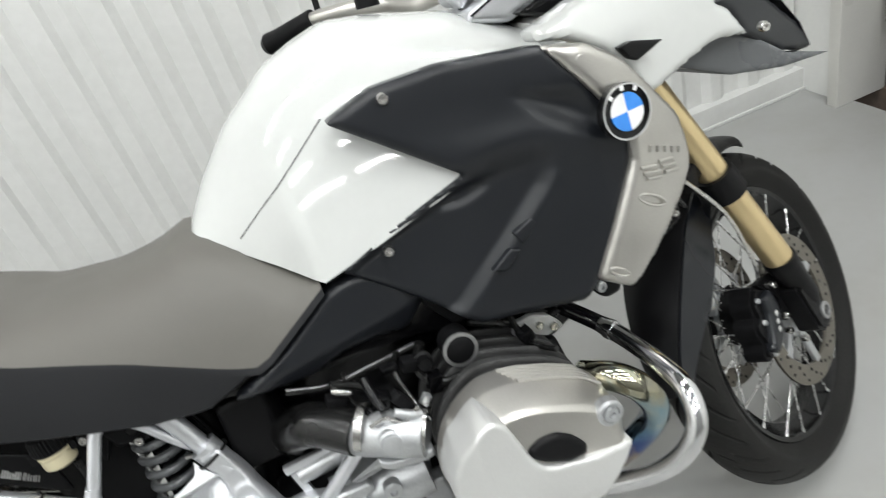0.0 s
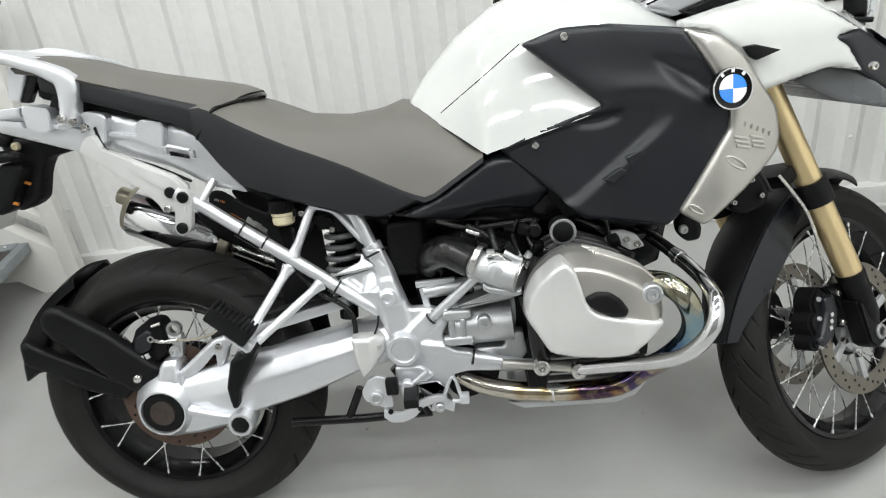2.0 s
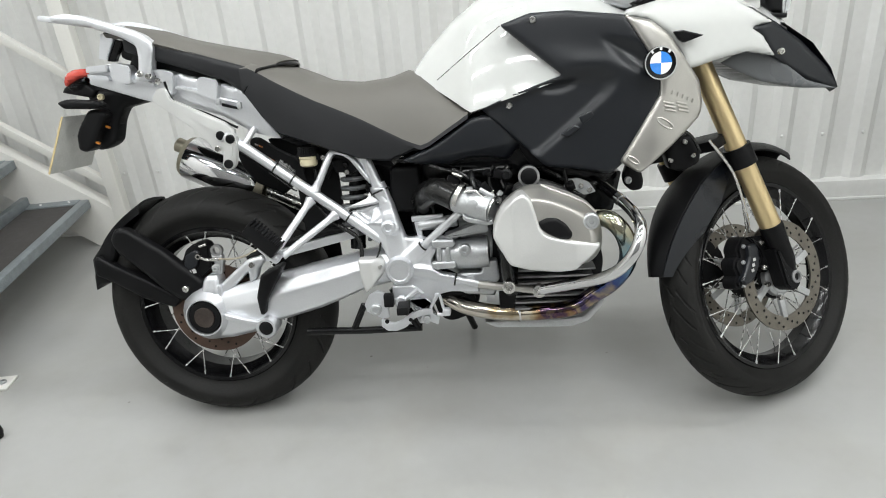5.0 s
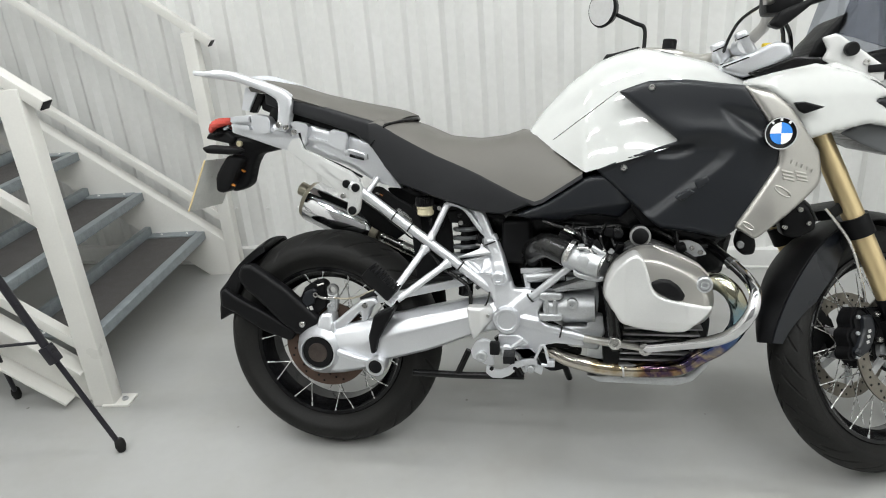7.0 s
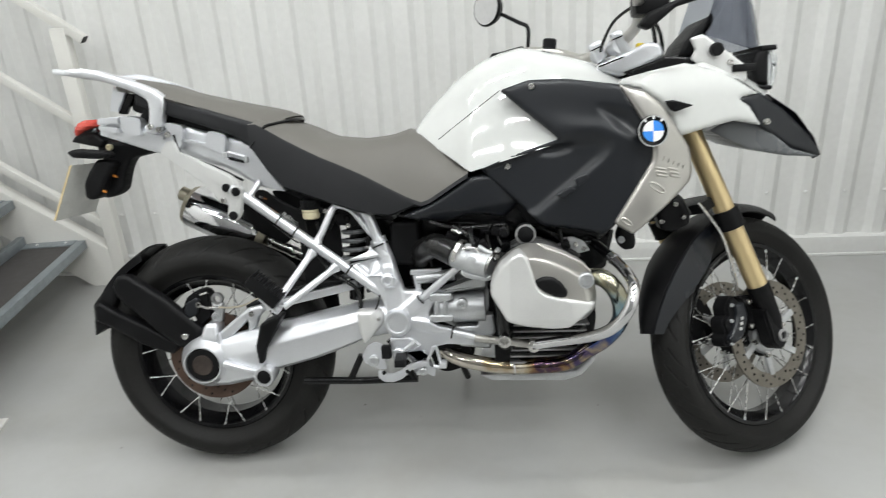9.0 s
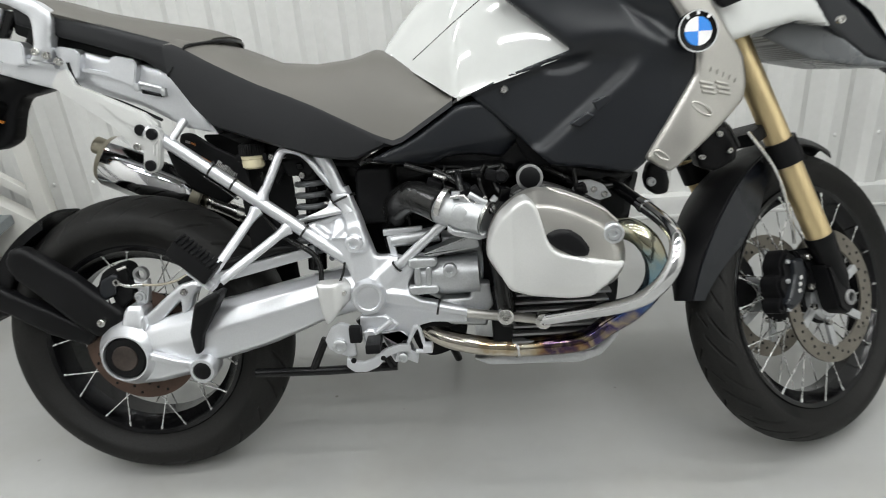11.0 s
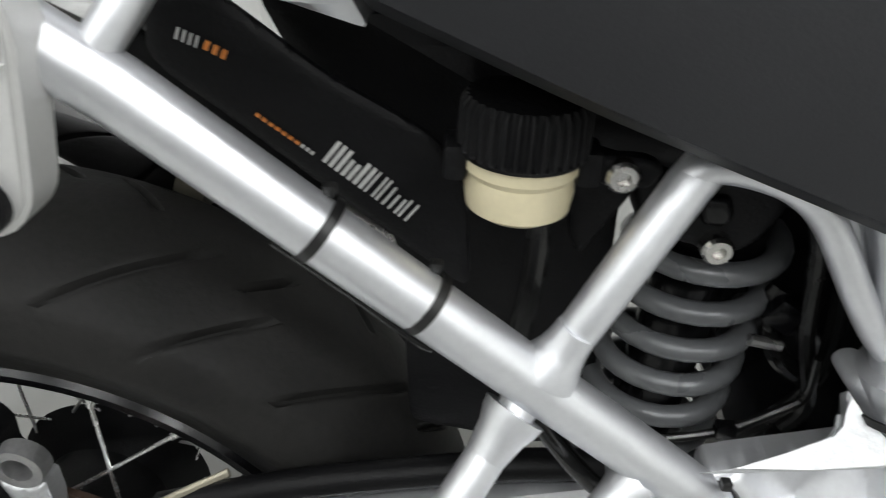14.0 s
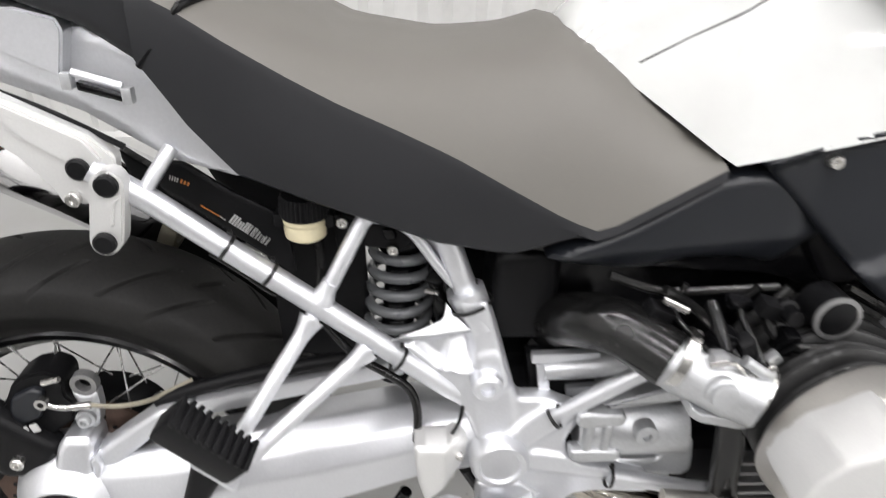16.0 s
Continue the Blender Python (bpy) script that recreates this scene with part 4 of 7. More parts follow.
cast = part("frame_casting", sheet(CASTING, cast_relief, 0.022, 0.005, 0.03, 0.008, 1, 110), SILVER, bike, "silver cast frame plate")
def prism(pts, off):
    """A flat facet given by its corners, thickened along off."""
    bm = bmesh.new()
    top = [bm.verts.new(Vector(p)) for p in pts]
    low = [bm.verts.new(Vector(p) + Vector(off)) for p in pts]
    bm.faces.new(top)
    bm.faces.new(low[::-1])
    for k in range(len(top)):
        j = (k + 1) % len(top)
        bm.faces.new((top[j], top[k], low[k], low[j]))
    bmesh.ops.bevel(bm, geom=bm.edges[:], offset=0.0012, segments=2, affect="EDGES")
    return bm


SHELF = [(0.434, -0.1633, 0.621), (0.482, -0.1628, 0.627), (0.527, -0.1622, 0.633), (0.5187, -0.1585, 0.6365), (0.507, -0.1506, 0.6449), (0.498, -0.140, 0.657), (0.498, -0.1474, 0.6479), (0.4967, -0.1512, 0.643), (0.4926, -0.1542, 0.6389), (0.4734, -0.1576, 0.6325), (0.4481, -0.1622, 0.624)]


# facet of the silver casting, coloured darker to tone down its lamp reflection
part("web_facet", prism(SHELF, (0, 0.005, -0.007)), CAST, cast, "", 28)
part("column_collar", tube([(0.520, -0.139, 0.673), (0.529, -0.141, 0.652), (0.540, -0.146, 0.625)], 0.0215, 28, 4, (0.0215, 0.019)), SILVER, cast)
pd = Vector(((0.568, -0.190, 0.453)))
disc = part("pivot_cover", lathe([(0.03, 0.038), (0.0, 0.036), (-0.006, 0.032), (-0.006, 0.026), (-0.002, 0.024), (-0.002, 0)], pd, (0, 1, 0), 40), SILVER, cast, "round silver pivot cover")
pb = Vector(((0.547, -0.182, 0.566)))
part("bolt", lathe([(0.02, 0.02), (-0.002, 0.018), (-0.006, 0.014), (-0.006, 0.009), (0.002, 0.008), (0.002, 0)], pb, (0, 1, 0), 28), SILVER, cast)
part("frame_tube", tube([(0.631, -0.17, 0.511), (0.735, -0.19, 0.602)], 0.0105), SILVER, bike)
part("frame_tube", tube([(0.71, -0.18, 0.423), (0.813, -0.18, 0.399), (0.85, -0.18, 0.395)], 0.0105), SILVER, bike)
CONE = [(0.462, 0.489), (0.519, 0.487), (0.529, 0.476), (0.527, 0.446), (0.488, 0.407), (0.477, 0.399), (0.468, 0.431)]
cone = part("hose_guard", sheet(CONE, lambda x, z: -0.200 + 0.9 * max(0, x - 0.500), 0.04, 0.007, 0.02, 0.005), GUARDSILVER, bike, "silver-white cone-shaped guard")
for p in ((0.518, 0.464), (0.508, 0.436)):
    part("screw", bolt(Vector((p[0], -0.186, p[1])), (0, -1, 0), 0.005, 0.004), STEEL, cone)

# zip ties
def tie(p, d, r):
    d = Vector(d).normalized()
    bm = lathe([(-0.0022, r + 0.0002), (-0.0022, r + 0.0014), (0.0022, r + 0.0014), (0.0022, r + 0.0002)], p, d, 28, True)
    add_box(bm, Vector(p) + Vector((0.004, 0.004, r + 0.002)), (0.005, 0.005, 0.005), None, 0.001)
    return part("cable_tie", bm, ZIP, bike, "black nylon cable tie")


r0, r1 = Vector(((0.193, -0.15, 0.784))), Vector(((0.324, -0.15, 0.684)))
for q in ([(0.263, -0.15, 0.732), (0.304, -0.15, 0.698)]):
    k = (Vector(q) - r0).dot((r1 - r0).normalized())
    tie(r0 + (r1 - r0).normalized() * k, r1 - r0, T)
for p0, p1, r in ((((0.444, -0.165, 0.595)), ((0.49, -0.165, 0.56)), 0.0145), (((0.631, -0.175, 0.513)), ((0.734, -0.175, 0.598)), 0.0125), (((0.71, -0.18, 0.42)), ((0.813, -0.18, 0.398)), 0.013), (((0.5275, -0.1405, 0.6545)), ((0.5355, -0.1435, 0.6345)), 0.0245)):
    tie(p0, Vector(p1) - Vector(p0), r)

# spring and shock
s0, s1 = Vector(((0.45, -0.055, 0.687))), Vector(((0.437, -0.055, 0.499)))
shaft = (s1 - s0).normalized()
part("shock_body", lathe([(-0.06, 0.026), (-0.02, 0.030), (0.006, 0.030), (0.008, 0.021), (0.2, 0.021)], s0, shaft, 28), GLOSSBLACK, bike, "black rear shock absorber body")
d, u, v = frame_of(shaft)
coil = []
for k in range(180):
    a = 2 * math.pi * k / 24 + 2.2
    coil.append(s0 + shaft * (-0.012 + 0.0248 * k / 24) + 0.0375 * (math.cos(a) * u + math.sin(a) * v))
part("coil_spring", tube(coil, 0.0066, 12), SPRING, bike, "grey steel coil spring")
SHOCKCAP = [(0.394, 0.737), (0.46, 0.743), (0.468, 0.725), (0.462, 0.712), (0.457, 0.703), (0.448, 0.698), (0.437, 0.695), (0.428, 0.702), (0.404, 0.703)]
top_cap = part("shock_mount", sheet(SHOCKCAP, -0.098, 0.03, 0.004, 1.0, 0.006), BLACK, bike, "black shock top mount")
part("mount_step", sheet([(0.424, 0.729), (0.438, 0.731), (0.442, 0.72), (0.438, 0.714), (0.428, 0.715)], -0.103, 0.01, 0.003, 1.0, 0.004), GLOSSBLACK, top_cap)
part("bolt", bolt(Vector(((0.437, -0.102, 0.704))), (0, -1, 0), 0.0075, 0.005), STEEL, top_cap)
INNERF = [(0.478, 0.728), (0.519, 0.73), (0.559, 0.618), (0.565, 0.555), (0.549, 0.523), (0.515, 0.51), (0.507, 0.551), (0.513, 0.598), (0.492, 0.662)]
part("inner_fender", sheet(INNERF, -0.03, 0.03, 0.004, 1.0, 0.01), BLACK, bike, "black inner fender")
for seg, rr in (([(0.475, -0.09, 0.737), (0.491, -0.09, 0.7), (0.502, -0.09, 0.647), (0.518, -0.09, 0.6), (0.51, -0.09, 0.578)], 0.0045), ([(0.486, -0.08, 0.67), (0.483, -0.08, 0.653), (0.498, -0.08, 0.623), (0.518, -0.08, 0.608)], 0.006), ([(0.442, -0.1, 0.574), (0.472, -0.1, 0.583), (0.498, -0.1, 0.601), (0.509, -0.1, 0.613), (0.507, -0.1, 0.64)], 0.0028), ([(0.503, -0.075, 0.714), (0.521, -0.075, 0.665), (0.528, -0.075, 0.612), (0.515, -0.075, 0.577), (0.494, -0.075, 0.554)], 0.005)):
    part("wiring_hose", tube(seg, rr, 10, 5), HOSE, bike)
part("connector", box(((0.488, -0.085, 0.657)), (0.02, 0.014, 0.016), Euler((0, 0.6, 0)).to_matrix(), 0.003), GLOSSBLACK, bike)
part("hose_fitting", tube([(0.475, -0.088, 0.64), (0.492, -0.088, 0.637)], 0.0035, 10), STEEL, bike)
part("connector", box(((0.473, -0.1, 0.584)), (0.012, 0.008, 0.010), None, 0.002), GLOSSBLACK, bike)
part("vent_hose", tube([(0.350, -0.13, 0.633), (0.390, -0.14, 0.585), (0.431, -0.145, 0.558), (0.457, -0.15, 0.538), (0.467, -0.155, 0.507), (0.466, -0.165, 0.470)], 0.0055, 12, 6), HOSE, bike, "black hose under the frame tube")
part("cable", tube([(0.521, -0.165, 0.525), (0.517, -0.17, 0.504), (0.505, -0.172, 0.479)], 0.0024, 8, 4), HOSE, bike)
part("cable", tube([(0.241, -0.142, 0.719), (0.272, -0.142, 0.695), (0.299, -0.142, 0.672), (0.308, -0.142, 0.667)], 0.0022, 8, 4), HOSE, bike)

# fluid reservoir
rc = Vector(((0.341, -0.115, 0.758)))
res = part("reservoir", lathe([(-0.001, 0.0240), (-0.010, 0.0245), (-0.013, 0.0225), (-0.020, 0.0235), (-0.028, 0.0225), (-0.032, 0.017), (-0.033, 0)], rc, (0, 0, 1), 40), RESERVOIR, bike, "milky yellow brake fluid reservoir")
rings = []
for zz, rr, dp in ((-0.004, 0.0262, 0), (-0.002, 0.0272, 0.0), (-0.001, 0.0276, 0.0022), (0.017, 0.0268, 0.0022), (0.020, 0.0245, 0.001), (0.021, 0.021, 0.0), (0.0212, 0.002, 0.0)):
    rings.append([(rc.x + (rr - dp * (k % 4 > 1)) * math.cos(2 * math.pi * k / 128), rc.y + (rr - dp * (k % 4 > 1)) * math.sin(2 * math.pi * k / 128), rc.z + zz) for k in range(128)])
bm = add_skin(bmesh.new(), rings)
part("reservoir_lid", bm, BLACK, res, "ribbed black screw lid")
for sg in (-1, 1):
    part("reservoir_clamp", box(rc + Vector((sg * 0.0275, 0.0, -0.008)), (0.010, 0.02, 0.016), None, 0.003), BLACK, res)
part("fluid_hose", tube([(0.353, -0.105, 0.717), (0.354, -0.105, 0.693), (0.352, -0.105, 0.664), (0.348, -0.105, 0.635)], 0.006, 10, 4), HOSE, bike)
BRKT = [(0.371, 0.755), (0.392, 0.755), (0.4, 0.751), (0.395, 0.741), (0.373, 0.742)]
part("bracket_back", sheet([(0.368, 0.742), (0.407, 0.739), (0.396, 0.716), (0.378, 0.684), (0.371, 0.697)], -0.085, 0.008, 0.002, 1.0, 0.004), BLACK, bike)
mt = part("reservoir_bracket", sheet(BRKT, -0.121, 0.008, 0.002, 1.0, 0.004), BLACK, bike)
part("bolt", bolt(Vector(((0.382, -0.122, 0.748))), (0, -1, 0), 0.0072, 0.004), STEEL, mt, "bright pan-head screw")

# splash plate behind the tube
MUD = [(0.186, 0.807), (0.182, 0.781), (0.189, 0.772), (0.215, 0.753), (0.25, 0.725), (0.325, 0.667), (0.319, 0.725), (0.305, 0.749), (0.256, 0.775), (0.232, 0.793), (0.211, 0.808)]
mud = part("splash_plate", sheet(MUD, -0.099, 0.006, 0.002, 1.0, 0.012), BLACK, bike, "black plastic splash plate with pale and orange print")
MUDLOW = [(0.216, 0.8), (0.315, 0.795), (0.4, 0.724), (0.409, 0.545), (0.383, 0.512), (0.293, 0.527), (0.284, 0.665)]
part("splash_plate_lower", sheet(MUDLOW, -0.055, 0.006, 0.002, 1.0, 0.01), BLACK, mud)

GUARDIN = [(0.039, 0.703), (0.164, 0.602), (0.33, 0.473), (0.339, 0.341), (0.284, 0.211), (0.193, 0.205), (0.149, 0.435), (0.039, 0.614)]
part("inner_mudguard", sheet(GUARDIN, 0.15, 0.006, 0.002, 1.0, 0.02), BLACK, bike, "black inner mudguard over the tyre")


def printed(t0, t1, h, mat, y, label, n=1, gap=0.25):
    """Unreadable print as plain upright bars on a line from t0 to t1."""
    a, b = Vector(t0), Vector(t1)
    d = b - a
    for k in range(n):
        p = a + d * ((k + 0.08) / n)
        q = a + d * ((k + 1 - gap) / n)
        part("print", add_bar(bmesh.new(), p, q, 0.0012, h, (0, 0, 1), 0), mat, mud, label)


dirp = (Vector((0.297, -0.1, 0.709)) - Vector((0.255, -0.1, 0.741))).normalized()
upp = Vector((0, 1, 0)).cross(dirp)
upp = upp if upp.z > 0 else -upp
pen = 0.0
for wide, high, bold in ((0.0085, 0.0125, 1), (0.0052, 0.0092, 1), (0.0052, 0.0125, 1), (0.0050, 0.0125, 0), (0.0022, 0.0125, 0), (0.0022, 0.0110, 0), (0.0046, 0.0088, 0), (0.0048, 0.0105, 0)):
    base_ = Vector((0.254, -0.1, 0.7365)) + dirp * pen
    n_ = 2 if wide > 0.004 else 1
    t_ = (0.0019 if bold else 0.0010)
    for j in range(n_ + (wide > 0.008)):
        o_ = t_ / 2 + j * (wide - t_) / max(1, n_ - 1 + (wide > 0.008))
        part("print", add_bar(bmesh.new(), base_ + dirp * o_, base_ + dirp * o_ + upp * high, 0.0012, t_, tuple(dirp), 0), PRINTLIGHT, mud, "pale print bars")
    pen += wide + 0.0014
printed(((0.226, -0.1, 0.757)), ((0.245, -0.1, 0.7435)), 0.0014, PRINTORANGE, 0, "thin orange print bar", 7, 0.25)
printed(((0.245, -0.1, 0.7435)), ((0.251, -0.1, 0.739)), 0.0014, PRINTLIGHT, 0, "thin pale print bar", 3, 0.3)
printed(((0.197, -0.1, 0.790)), ((0.207, -0.1, 0.786)), 0.005, PRINTLIGHT, 0, "pale print bars", 4, 0.6)
printed(((0.208, -0.1, 0.786)), ((0.218, -0.1, 0.781)), 0.004, PRINTORANGE, 0, "orange print bars", 3, 0.4)

# luggage bracket
BRACKET = [(-0.038, 0.92), (-0.019, 0.947), (0, 0.95), (0.012, 0.919), (0.078, 0.888), (0.144, 0.855), (0.168, 0.833), (0.164, 0.806), (0.137, 0.782), (0.108, 0.781), (0.102, 0.797), (0.075, 0.831), (0.028, 0.868)]
brk = part("luggage_bracket", slab(BRACKET, -0.155, 0.016, 0.0025, 0.004), GUARDSILVER, bike, "silver cast luggage bracket")
part("bracket_face", slab([(0.054, 0.886), (0.067, 0.889), (0.142, 0.852), (0.157, 0.831), (0.141, 0.816), (0.088, 0.849)], -0.1595, 0.008, 0.002, 0.003), GUARDSILVER, brk)
TAB = [(0.148, 0.817), (0.155, 0.824), (0.167, 0.828), (0.178, 0.822), (0.18, 0.809), (0.169, 0.749), (0.16, 0.738), (0.148, 0.734), (0.138, 0.739), (0.135, 0.749)]
part("bracket_tab", slab(TAB, -0.178, 0.02, 0.0025, 0.008), GUARDSILVER, brk)
RIM = [(0.165, 0.794), (0.174, 0.801), (0.176, 0.8), (0.168, 0.792), (0.164, 0.769), (0.16, 0.769)]
part("bracket_rib", sheet(RIM, -0.181, 0.006, 0.0015, 1, 0.002), GUARDSILVER, brk)
for p in ([(0.133, -0.16, 0.822), (0.165, -0.18, 0.813), (0.152, -0.18, 0.751)]):
    part("rubber_plug", lathe([(0.004, 0.0115), (-0.003, 0.0115), (-0.005, 0.009), (-0.005, 0)], p, (0, 1, 0), 20), BLACK, brk, "round black rubber plug")
part("bolt", bolt(Vector(((0.121, -0.16, 0.789))), (0, -1, 0), 0.0075, 0.004), STEEL, brk)

# silencer
m0, m1 = Vector(((-0.090, 0.125, 0.745))), Vector(((0.118, 0.11, 0.646)))
ax = (m1 - m0)
ln = ax.length
muff = part("silencer", lathe([(-0.006, 0.052), (0.0, 0.062), (0.006, 0.066), (ln - 0.02, 0.064), (ln, 0.054), (ln + 0.015, 0.034), (ln + 0.015, 0.0)], m0, ax, 40), CHROME, bike, "polished chrome silencer")
part("end_cone", lathe([(0.004, 0.065), (-0.010, 0.059), (-0.018, 0.042), (-0.018, 0.0)], m0, ax, 36), BRONZE, muff, "bronze-grey end cap")
part("outlet", lathe([(-0.010, 0.022), (-0.036, 0.022), (-0.038, 0.019), (-0.034, 0.017), (-0.012, 0.017)], m0 + Vector((-0.002, 0, 0.024)), ax, 24), BRONZE, muff, "bronze-coloured outlet pipe")
part("link_pipe", lathe([(ln - 0.01, 0.020), (ln + 0.26, 0.020)], m0, ax, 24), STEEL, muff, "steel link pipe")
part("clamp", lathe([(ln - 0.004, 0.050), (ln - 0.004, 0.054), (ln + 0.022, 0.048), (ln + 0.022, 0.034)], m0, ax, 36, True), BRONZE, muff, "bronze-grey clamp band")
SHIELD = [(0.080, 0.765), (0.150, 0.715), (0.234, 0.648), (0.206, 0.628), (0.132, 0.665), (0.095, 0.710)]
part("heat_shield", sheet(SHIELD, 0.055, 0.02, 0.004, 1.0, 0.006), BLACK, muff, "black silencer shield")

# tail
TAIL = [(-0.215, 1.015), (-0.142, 1.019), (-0.097, 1.009), (-0.085, 0.987), (-0.041, 0.974), (-0.018, 0.995), (0.01, 0.987), (0.078, 0.967), (0.129, 0.956), (0.214, 0.927), (0.228, 0.888), (0.28, 0.803), (0.21, 0.821), (0.131, 0.868), (0.051, 0.896), (-0.005, 0.918), (-0.049, 0.913), (-0.09, 0.926), (-0.219, 0.971)]
tail = part("tail_panel", sheet(TAIL, lambda x, z: -0.116 - 0.06 * max(0, x), 0.05, 0.005, 0.05, 0.004), SILVER, bike, "silver tail side panel with recesses")
for seg in ([(-0.144, 1.013), (-0.132, 1.019), (-0.092, 1.01), (-0.088, 0.999), (-0.091, 0.966), (-0.113, 0.963), (-0.142, 0.976)], [(-0.027, 0.992), (-0.015, 0.996), (0.018, 0.988), (0.024, 0.979), (0.015, 0.934), (0.004, 0.925), (-0.008, 0.931)], [(0.079, 0.93), (0.087, 0.966), (0.098, 0.97), (0.135, 0.961), (0.139, 0.95), (0.129, 0.906)], [(-0.206, 1.014), (-0.148, 1.016), (-0.15, 0.998), (-0.208, 0.999)]):
    part("panel_block", slab(seg, -0.140 - 0.06 * max(0, seg[0][0]), 0.03, 0.0025, 0.003), SILVER, tail)
for seg in ([(-0.208, 0.996), (-0.157, 0.989), (-0.152, 0.975), (-0.175, 0.977), (-0.209, 0.987)], [(-0.091, 0.978), (-0.035, 0.962), (-0.035, 0.954), (-0.091, 0.969)], [(0.023, 0.952), (0.079, 0.938), (0.078, 0.93), (0.019, 0.945)]):
    part("slot_lip", slab(seg, -0.134 - 0.06 * max(0, seg[0][0]), 0.02, 0.0015, 0.002), SILVER, tail)
latch = part("latch_bar", tube([(0.142, -0.15, 0.914), (0.186, -0.15, 0.901)], 0.004, 10), SILVER, tail)
for p in ([(0.137, -0.15, 0.906), (0.19, -0.15, 0.893)]):
    part("latch_end", box(p, (0.010, 0.012, 0.016), None, 0.002), CAST, tail)
part("panel_slot", sheet([(0.139, 0.902), (0.18, 0.889), (0.18, 0.883), (0.139, 0.894)], -0.140, 0.01, 0.001, 1, 0.001), GLOSSBLACK, tail)
for p in ([(-0.031, -0.16, 0.979), (-0.009, -0.16, 0.966)]):
    part("bolt", bolt(Vector(p), (0, -1, 0), 0.008, 0.006), STEEL, tail)
part("bolt", bolt(Vector(((-0.05, -0.165, 0.987))), (0, -1, 0), 0.008, 0.005), STEEL, tail)
# thin black tube laid in as the shadow line above the bracket
part("bracket_shadow", tube([(-0.002, -0.14, 0.964), (0.006, -0.14, 0.929), (0.024, -0.14, 0.909), (0.104, -0.14, 0.875), (0.173, -0.14, 0.838)], 0.0032, 10, 5), BLACK, bike, "thin black tube for the shadow line along the luggage bracket")
RACKSIDE = [(-0.268, 1.141), (-0.268, 1.128), (-0.168, 1.108), (-0.089, 1.077), (-0.057, 1.056), (-0.052, 1.04), (-0.060, 0.986), (-0.072, 0.972), (-0.036, 0.968), (-0.026, 0.99), (-0.012, 1.045), (-0.013, 1.062), (-0.035, 1.081), (-0.071, 1.097), (-0.136, 1.12), (-0.186, 1.137), (-0.223, 1.143)]
rack = part("rear_rack", sheet(RACKSIDE, -0.158, 0.03, 0.006, 0.04, 0.006), SILVER, bike, "silver cast luggage rack with grab handles")
part("rack_side", mirror_y(sheet(RACKSIDE, -0.158, 0.03, 0.006, 0.04, 0.006)), SILVER, rack)
RACKLEG = [(-0.171, 1.096), (-0.136, 1.082), (-0.165, 1.029), (-0.188, 1.033)]
part("rack_leg", slab(RACKLEG, -0.105, 0.02, 0.002, 0.003), SILVER, rack)
part("rack_leg", slab([(-0.139, 1.078), (-0.116, 1.074), (-0.148, 1.023), (-0.169, 1.026)], -0.098, 0.014, 0.002, 0.003), GLOSSBLACK, rack, "dark inner rack stay")
part("seat_tail", slab([(-0.127, 1.07), (-0.076, 1.063), (-0.083, 1.019), (-0.11, 1.022), (-0.137, 1.033)], -0.09, 0.18, 0.006, 0.010), BLACK, bike, "black seat tail under the rack")
x0, z0 = [(-0.325, 1.147)][0]
x1, z1 = [(-0.134, 1.113)][0]
bm = add_bar(bmesh.new(), (x0 + 0.012, 0, z0 - 0.006), (x1 + 0.01, 0, z1 - 0.008), 0.27, 0.014, (0, 0, 1), 0.005)
part("rack_plate", bm, SILVER, rack)
LAMP = [(-0.334, 0.981), (-0.324, 1.002), (-0.304, 1.013), (-0.258, 1.014), (-0.26, 0.994), (-0.3, 0.985), (-0.329, 0.969)]
tl = part("tail_light", sheet(LAMP, -0.06, 0.12, 0.016, 0.03, 0.012), REDLENS, bike, "red tail light lens")
LAMPB = [(-0.331, 0.97), (-0.272, 0.977), (-0.243, 0.954), (-0.254, 0.935), (-0.342, 0.955)]
part("lamp_clear", sheet([(-0.327, 0.969), (-0.300, 0.985), (-0.262, 0.994), (-0.260, 0.976), (-0.28, 0.956), (-0.312, 0.951)], -0.056, 0.11, 0.010, 0.03, 0.008), SMOKE, tl, "dark clear lower lens")
part("lamp_base", sheet(LAMPB, -0.052, 0.10, 0.006, 1, 0.006), BLACK, tl)
HOLD = [(-0.28, 0.946), (-0.225, 0.959), (-0.161, 0.95), (-0.086, 0.922), (-0.18, 0.904), (-0.199, 0.873), (-0.217, 0.816), (-0.236, 0.803), (-0.265, 0.793), (-0.287, 0.800), (-0.285, 0.850), (-0.262, 0.892)]
hold = part("plate_holder", sheet(HOLD, -0.045, 0.05, 0.012, 0.04, 0.010), BLACK, bike, "black plastic number plate holder")
SIGNAL = [(-0.327, 0.929), (-0.299, 0.937), (-0.212, 0.928), (-0.197, 0.916), (-0.231, 0.907), (-0.311, 0.913)]
part("turn_signal", sheet(SIGNAL, -0.11, 0.03, 0.008, 0.03, 0.008), BLACK, hold)
part("bolt", bolt(Vector(((-0.227, -0.06, 0.937))), (0, -1, 0), 0.009, 0.006), RESERVOIR, hold)
for p in ([(-0.222, -0.06, 0.857), (-0.250, -0.075, 0.817)]):
    part("reflector", box(p, (0.013, 0.008, 0.006), Euler((0, radians(25), 0)).to_matrix(), 0.002), AMBER, hold)
